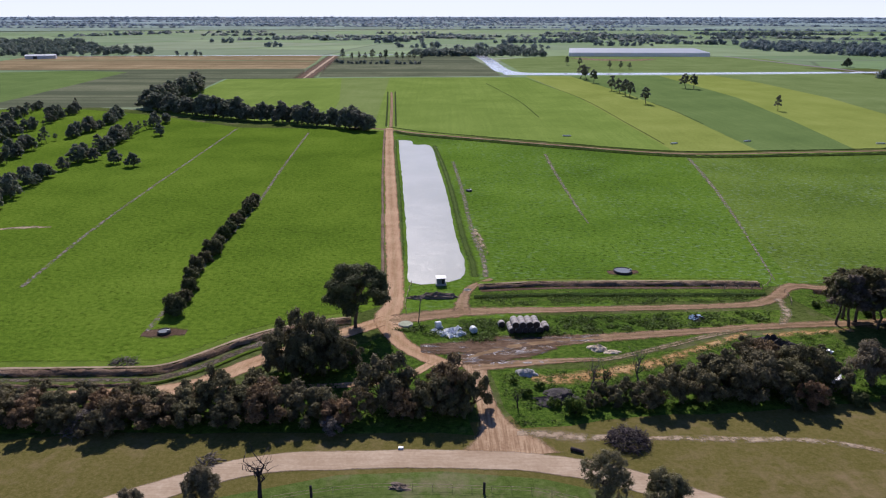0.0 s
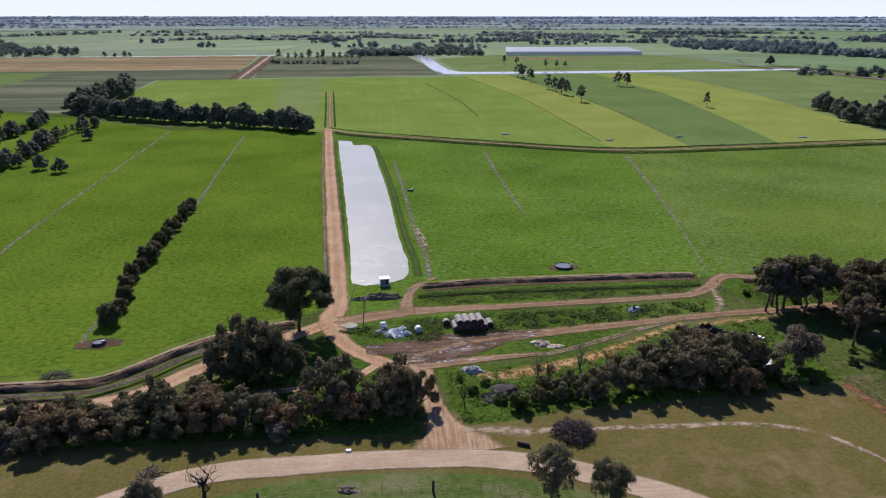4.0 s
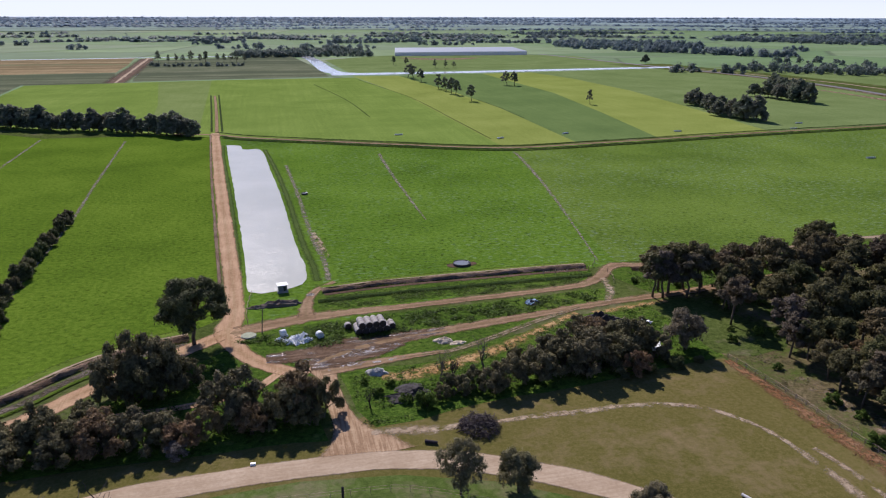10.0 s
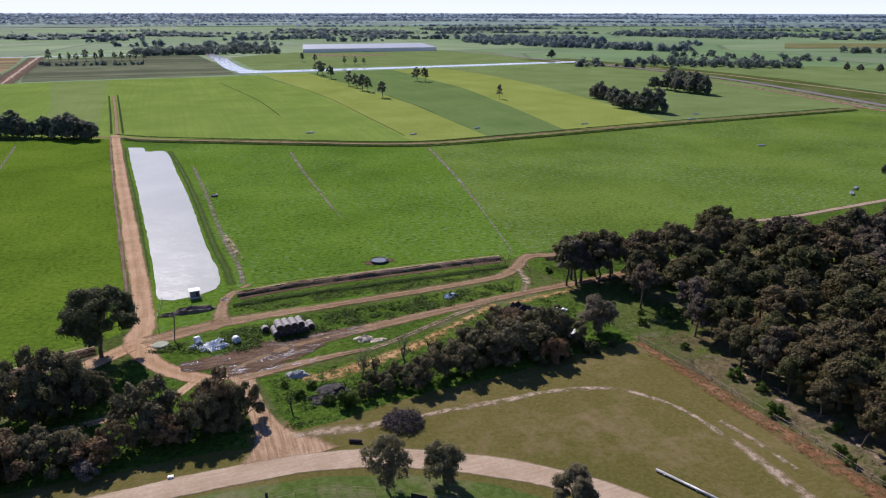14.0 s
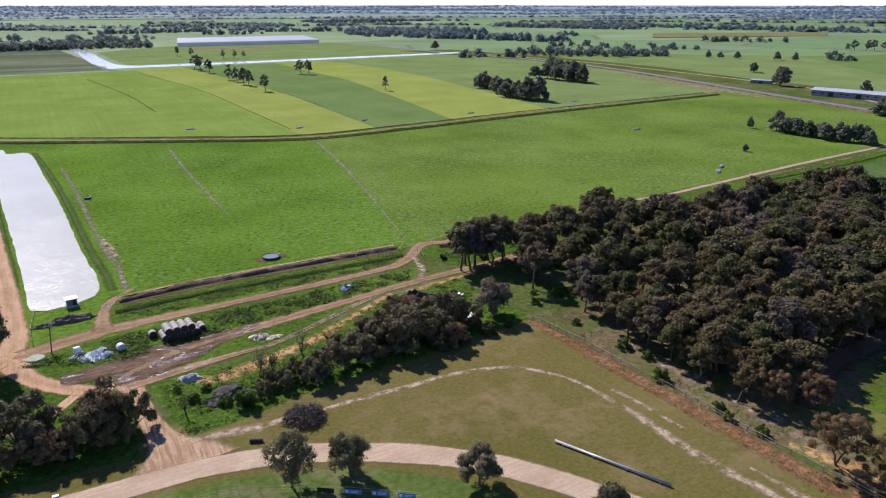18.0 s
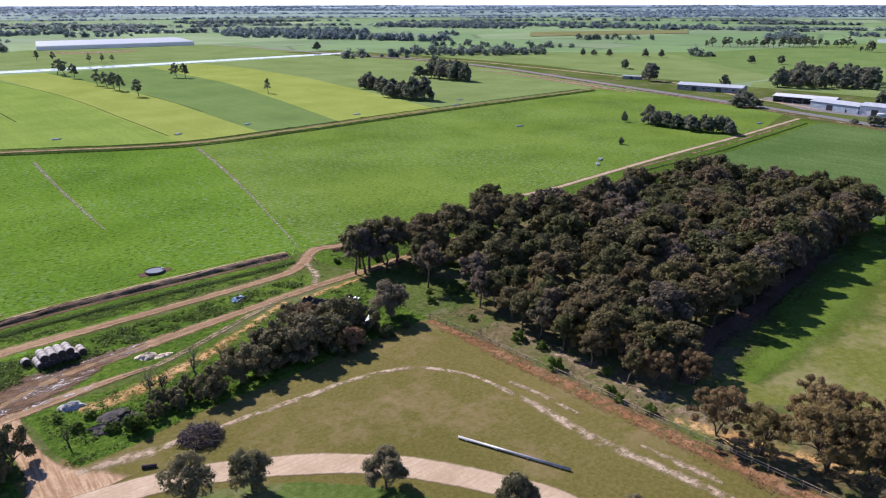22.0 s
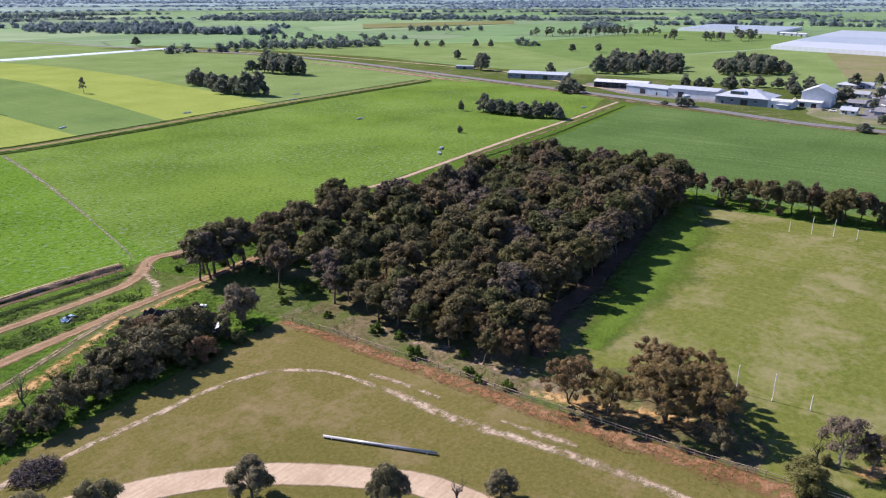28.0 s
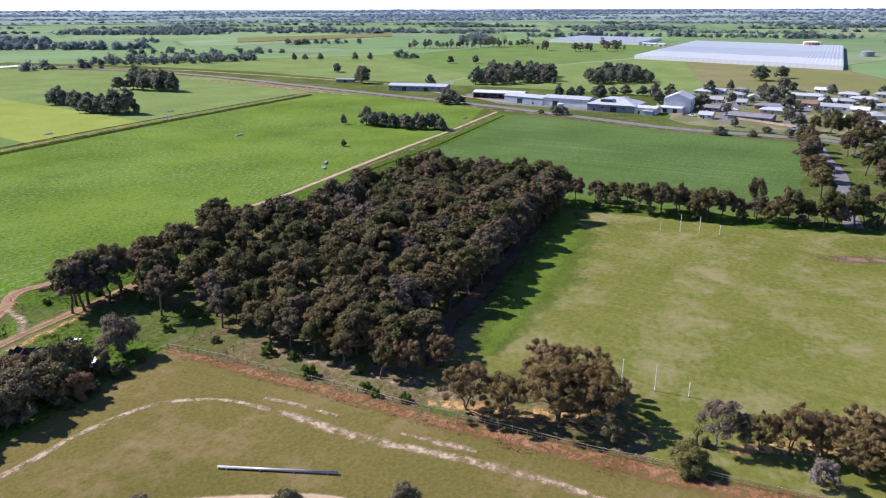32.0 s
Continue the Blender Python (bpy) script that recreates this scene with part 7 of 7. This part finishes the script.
heap("waste_mound", "dark heap of burnt scrap timber", 73, 142.6, 5.0, 2.4, 1.6, "dark_heap", 10, rough=0.8)
heap("spoil_mound", "grey-brown spoil beside the dam wall", -1.5, 171.2, 6.0, 1.7, 1.1, "earth_heap", 12, rough=0.6)
heap("spoil_mound", "brown spoil beside the dam wall", -7.2, 170.4, 2.2, 1.0, 0.6, "earth_heap", 13, rough=0.6)
heap("spoil_mound", "small pale spoil heap by the water", 6.5, 210 - 34, 1.2, 0.8, 0.4, "rubble", 14, rough=0.6)
branch_heap("tangled dark heap of burnt branches on the mown grass", 32.0, 105.2, 4.4, 2.6, "burnt_wood", 4, 460)
branch_heap("pale grey fallen branches beside the tree row", -64.3, 108.6, 3.6, 2.6, "dead_wood", 9, 130)
branch_heap("small heap of cut wood beside the drive", -38.8, 99.6, 2.2, 0.7, "dead_wood", 10, 50)
heap("rubble_mound", "pinkish heap of broken brick by the pipe fence", -7.0, 92.9, 1.8, 1.0, 0.4, "earth_heap", 23, rough=0.8)
branch_heap("grey heap of dead branches in the pasture", -67.2, 132.8, 3.8, 1.3, "dead_wood", 6, 170)
branch_heap("dark scrap timber thrown on a heap", 74, 142.8, 4.4, 1.8, "burnt_wood", 7, 110)


def sheet_scrap(name, label, x, y, w, d, turn, material, seed):
    """Buckled sheets lying over one another."""
    rng = random.Random(seed)
    root = thing(name, label, "scrap", at=pose(x, y, 0.08, 0, 0, turn))
    for k in range(3):
        n = 8
        v, f = [], []
        for i in range(n + 1):
            for j in range(n + 1):
                u, q = i / n - 0.5, j / n - 0.5
                v.append((u * w, q * d, 0.25 + 0.35 * noise.noise((u * 3 + seed + k, q * 3, k * 2.0)) + 0.12 * k))
        f = [(i * (n + 1) + j, (i + 1) * (n + 1) + j, (i + 1) * (n + 1) + j + 1, i * (n + 1) + j + 1) for i in range(n) for j in range(n)]
        ob = part("sheet", mesh_of("sheet", v, f), material, root)
        ob.matrix_basis = pose(rng.uniform(-0.6, 0.6), rng.uniform(-0.6, 0.6), 0, 0, 0, rng.uniform(0, 60))
        mod = ob.modifiers.new("thick", "SOLIDIFY")
        mod.thickness = 0.04
    return root


sheet_scrap("tarpaulin", "crumpled blue-grey tarpaulin and scrap in the weeds", 61.2, 157.2, 2.8, 1.6, 10, "tarp_blue", 1)
heap("waste_mound", "dark scrap under a tarpaulin in the weeds", 61.5, 157.4, 2.4, 1.3, 0.6, "dark_heap", 15, rough=0.8)
sheet_scrap("roof_sheet", "loose white roofing sheets on the ground", 79.2, 127.0, 3.6, 2.0, 20, "white_paint", 4)
sheet_scrap("roof_sheet", "loose grey sheets in the grass", 84, 140, 2.0, 1.0, 70, "galvanised", 6)

# round tank cover, pole, plank, log, pipe
tc = thing("tank_cover", "round pale concrete tank cover in the weeds", "tank", at=Matrix.Translation((-8.9, 153.8, 0.04)))
part("ring", cylinder(1.75, 0.26, (0, 0, 0.13), 30, bevel=0.05), "concrete", tc)
part("lid", cylinder(1.6, 0.1, (0, 0, 0.30), 30, bevel=0.03), "mossy_lid", tc, "pale greenish lid")
pole = thing("power_pole", "leaning grey timber pole beside the track", "pole", at=pose(-5.9, 155.0, 0, -3, 5, 0))
part("shaft", cylinder(0.13, 6.2, (0, 0, 3.0), 10, 0.10), "dead_wood", pole)
part("crossarm", box(1.2, 0.1, 0.1, (0, 0, 5.6), 0.01), "dead_wood", pole)
pl = part("paving_block", box(0.9, 0.6, 0.35, bevel=0.04), "white_paint")
pl.location = (-7.2, 103.2, 0.05)
tagged(pl, "pale block lying beside the gravel drive", "block")
lg = part("cut_log", cylinder(0.32, 2.2, (0, 0, 0.33), 14, 0.27, axis="X", bevel=0.03), "burnt_wood")
lg.matrix_world = pose(22.6, 102.4, 0.04, 0, 0, -25)
tagged(lg, "short dark cut log beside the drive", "log")


def steel_pipe():
    a, b = Vector((66.0, 77.7, 0)), Vector((74.0, 59.8, 0))
    d = b - a
    root = thing("steel_pipe", "long grey steel pipe lying on stands in the park", "pipe", at=Matrix.Translation((a + b) / 2) @ Matrix.Rotation(math.atan2(d.y, d.x), 4, "Z"))
    n, length, r = 24, d.length, 0.23
    v, f = [], []
    for x, rr in ((-length / 2, r), (length / 2, r), (length / 2, r - 0.05), (-length / 2, r - 0.05)):
        v += [(x, rr * math.cos(2 * math.pi * k / n), 0.36 + rr * math.sin(2 * math.pi * k / n)) for k in range(n)]
    for i in range(4):
        j = (i + 1) % 4
        f += [(i * n + k, i * n + (k + 1) % n, j * n + (k + 1) % n, j * n + k) for k in range(n)]
    part("tube", mesh_of("tube", v, f, True), "pipe_steel", root)
    for s in (-0.42, -0.14, 0.14, 0.42):
        part("stand", box(0.2, 0.6, 0.15, (s * length, 0, 0), 0.02), "concrete", root)
        part("bracket", box(0.12, 0.3, 0.16, (s * length, -0.28, 0.2), 0.02), "galvanised", root)


steel_pipe()


# ---------------------------------------------------------------- fences and goals
def rail_fence(name, label, points, gap, height, rails, post_w, material, rail_h=0.14, round_rail=False):
    """Posts at an even gap with rails between; every post and rail is a piece of its own."""
    line = spline(points, gap)
    root = thing(name, label, "fence")
    post = mesh_and(box(post_w, post_w, height + 0.3, (0, 0, -0.3), 0.02), material)
    gap = float(np.linalg.norm(line[1] - line[0]))
    rail = mesh_and(cylinder(0.022, gap, (gap / 2, 0, 0), 6, axis="X") if round_rail else box(gap, 0.06, rail_h, (gap / 2, 0, -rail_h / 2), 0.008), material)
    rng = random.Random(3)
    for k, (x, y) in enumerate(line):
        p = part("post", post, None, root)
        p.matrix_basis = pose(x, y, 0, rng.uniform(-2, 2), rng.uniform(-2, 2), rng.uniform(0, 20))
        if k + 1 < len(line):
            dx, dy = line[k + 1] - line[k]
            for z in rails:
                r = part("rail", rail, None, root)
                r.matrix_basis = pose(x, y, z + rng.uniform(-0.03, 0.03), 0, rng.uniform(-0.5, 0.5), math.degrees(math.atan2(dy, dx)))
    return root


def mesh_and(bm, material):
    me = bpy.data.meshes.new("piece")
    bm.to_mesh(me)
    bm.free()
    me.materials.append(M[material])
    return me


rail_fence("timber_fence", "weathered timber post and rail fence round the park", [(91.9, 119), (93.9, 104), (94.9, 89), (96.2, 75), (96.6, 62), (97.8, 48), (98.6, 36), (99.4, 26), (100.8, 16.5), (102, 4), (103.2, -8), (104.5, -20)], 2.6, 1.2, (0.55, 1.05), 0.13, "fence_timber", 0.1)
rail_fence("paling_fence", "pale pinkish paling fence along the town edge", [(497, 56), (489, 39), (478, 19)], 2.4, 1.7, (0.5, 1.0, 1.5), 0.12, "fence_timber", 0.42)
rail_fence("pipe_fence", "thin galvanised pipe fence inside the drive", [(-26, 89.4), (-20, 90.9), (-12.7, 92.2), (-3, 92.4), (6, 91.9), (14, 91.4), (20, 89.2), (28.4, 84.5), (35.4, 79.5), (40, 76)], 3.0, 1.1, (0.55, 1.08), 0.06, "fence_timber", round_rail=True)
rail_fence("paddock_fence", "old timber posts and wire beside the bank", [(72, 176.6), (79, 176.4), (84, 176.2), (87.5, 178.4), (90.4, 182.5)], 3.2, 1.3, (0.9,), 0.14, "fence_timber", 0.05)
rail_fence("paddock_fence", "old timber posts and wire beside the farm track", [(90.5, 174), (90, 170), (88.5, 166)], 2.4, 1.3, (0.9,), 0.14, "fence_timber", 0.05)
rail_fence("paddock_fence", "old timber posts and wire beside the dam road", [(-8.6, 180), (-9.4, 172), (-9.6, 166), (-9.2, 161)], 3.2, 1.2, (0.8,), 0.14, "fence_timber", 0.05)
for x, y in [(-20.2, 90.6), (6.3, 91.4)]:
    b = thing("bollard", "dark round timber bollard by the drive", "bollard", "bollards", at=Matrix.Translation((x, y, 0)))
    part("shaft", cylinder(0.2, 2.0, (0, 0, 1.0), 12), "burnt_wood", b)
    part("cap", cylinder(0.22, 0.12, (0, 0, 2.03), 12, 0.1), "burnt_wood", b)
for k, (x, y) in enumerate([(28.0, 84.3), (31.4, 82.0), (34.8, 79.6), (38.0, 77.2)]):
    b = thing("fence_banner", "dark blank banner on the pipe fence" if k == 0 else "blue and white banner on the pipe fence", "banner", "fence banners", at=pose(x, y, 0, 0, 0, -36))
    part("panel", box(2.6, 0.04, 0.85, (0, -0.06, 0.2), 0.01), "rubber" if k == 0 else "blue_board", b)
    if k:
        part("print", box(0.5, 0.012, 0.5, (-0.9, -0.09, 0.38)), "white_paint", b)
        part("print", box(1.3, 0.012, 0.10, (0.3, -0.09, 0.66)), "white_paint", b)
        part("print", box(1.1, 0.012, 0.08, (0.2, -0.09, 0.46)), "white_paint", b)


def goal_post(x, y, h, label):
    root = thing("goal_post", label, "goal post", "football goal posts", at=Matrix.Translation((x, y, 0)))
    part("shaft", cylinder(0.075, h, (0, 0, h / 2), 12), "white_paint", root)
    part("padding", cylinder(0.12, 0.5, (0, 0, 0.25), 12), "white_paint", root)
    part("cap", cylinder(0.08, 0.05, (0, 0, h), 12, 0.03), "white_paint", root)


for x, y, h in [(122.4, 34, 3.2), (123.3, 28, 5.6), (124.1, 21.8, 5.6), (124.8, 15.6, 3.2), (229.8, 44.4, 3.2), (231.3, 38.4, 5.6), (232.9, 32.6, 5.6), (233.7, 26.4, 3.2)]:
    goal_post(x, y, h, "tall white football goal post on the oval" if h > 4 else "short white behind post on the oval")


# ---------------------------------------------------------------- weeds and tussocks
def tussocks(name, poly, count, low, high, material, seed, label, cards=5):
    rng = np.random.default_rng(seed)
    xs, ys = [p[0] for p in poly], [p[1] for p in poly]
    verts, faces = [], []
    made = 0
    while made < count:
        x, y = rng.uniform(min(xs), max(xs)), rng.uniform(min(ys), max(ys))
        if not inside((x, y), poly) or noise.noise((x * 0.25, y * 0.25, seed)) < -0.05 + rng.normal() * 0.15:
            made += 0.2
            continue
        made += 1
        h = rng.uniform(low, high)
        for k in range(cards):
            c = np.array([x, y, 0.0]) + np.array([*(rng.normal(size=2) * h * 0.5), h * rng.uniform(0.15, 0.8)])
            n = np.array([*(rng.normal(size=2) * 0.55), 1.0])
            n /= np.linalg.norm(n)
            t = np.cross(n, rng.normal(size=3))
            t *= h * rng.uniform(0.25, 0.5) / np.linalg.norm(t)
            b = np.cross(n, t) * rng.uniform(0.4, 0.8)
            o = len(verts)
            verts += [tuple(c - t), tuple(c - b), tuple(c + t), tuple(c + b)]
            faces.append((o, o + 1, o + 2, o + 3))
    return tagged(part(name, mesh_of(name, verts, faces), material), label, "weeds", kind="stuff")


tussocks("weeds", [(-12, 151), (8, 157), (40, 159), (82, 162), (78, 155), (60, 152), (28, 148), (6, 144)], 4200, 0.25, 0.75, "weed_leaf", 1, "rank green weeds between the tracks")
tussocks("weeds", [(8, 165), (82, 168), (84, 175), (10, 174)], 2600, 0.2, 0.5, "weed_leaf", 2, "rank grass along the ditch")
tussocks("weeds", [(11, 130), (40, 132), (64, 145), (90, 150), (90, 121), (62, 117), (30, 112), (12, 110)], 4200, 0.18, 0.6, "weed_leaf", 3, "tall weeds among the bushes")
tussocks("weeds", [(-45, 120), (-18, 145), (-12.5, 139), (-6.5, 131.5), (0, 126), (4, 112), (-40, 114)], 1500, 0.25, 0.8, "weed_leaf", 4, "tall weeds under the dark trees")
tussocks("weeds", [(93, 172), (130, 171), (130, 160), (94, 158)], 900, 0.2, 0.7, "weed_leaf", 5, "rank weeds by the woodland")
tussocks("weeds", [(93, 120), (104, 118), (104, 60), (98, 60)], 1200, 0.12, 0.35, "olive_leaf", 6, "dry tussocks behind the timber fence")
tussocks("weeds", [(89, 117), (92.5, 117), (97, 48), (98, 20), (94, 20), (92, 60)], 2400, 0.10, 0.28, "rust_leaf", 7, "rust-brown weeds along the timber fence")
tussocks("weeds", [(100, 122), (110, 150), (240, 150), (250, 90), (140, 74), (108, 76)], 2600, 0.25, 0.7, "weed_leaf", 8, "grass and seedlings under the trees", 4)
tussocks("tussocks", [(-130, 132), (-16, 160), (-26, 320), (-135, 320)], 2600, 0.10, 0.30, "tuft_leaf", 9, "dark grass tussocks in the pasture", 4)
tussocks("tussocks", [(10, 185), (90, 184), (190, 192), (300, 205), (300, 350), (0, 350)], 4200, 0.10, 0.32, "tuft_leaf", 10, "dark grass tussocks in the pasture", 4)

# the patterns that the copies were made from
for root in (*(r for rs in KINDS.values() for r in rs), *CARS, *BALES.values()):
    for ob in (*root.children_recursive, root):
        bpy.data.objects.remove(ob)
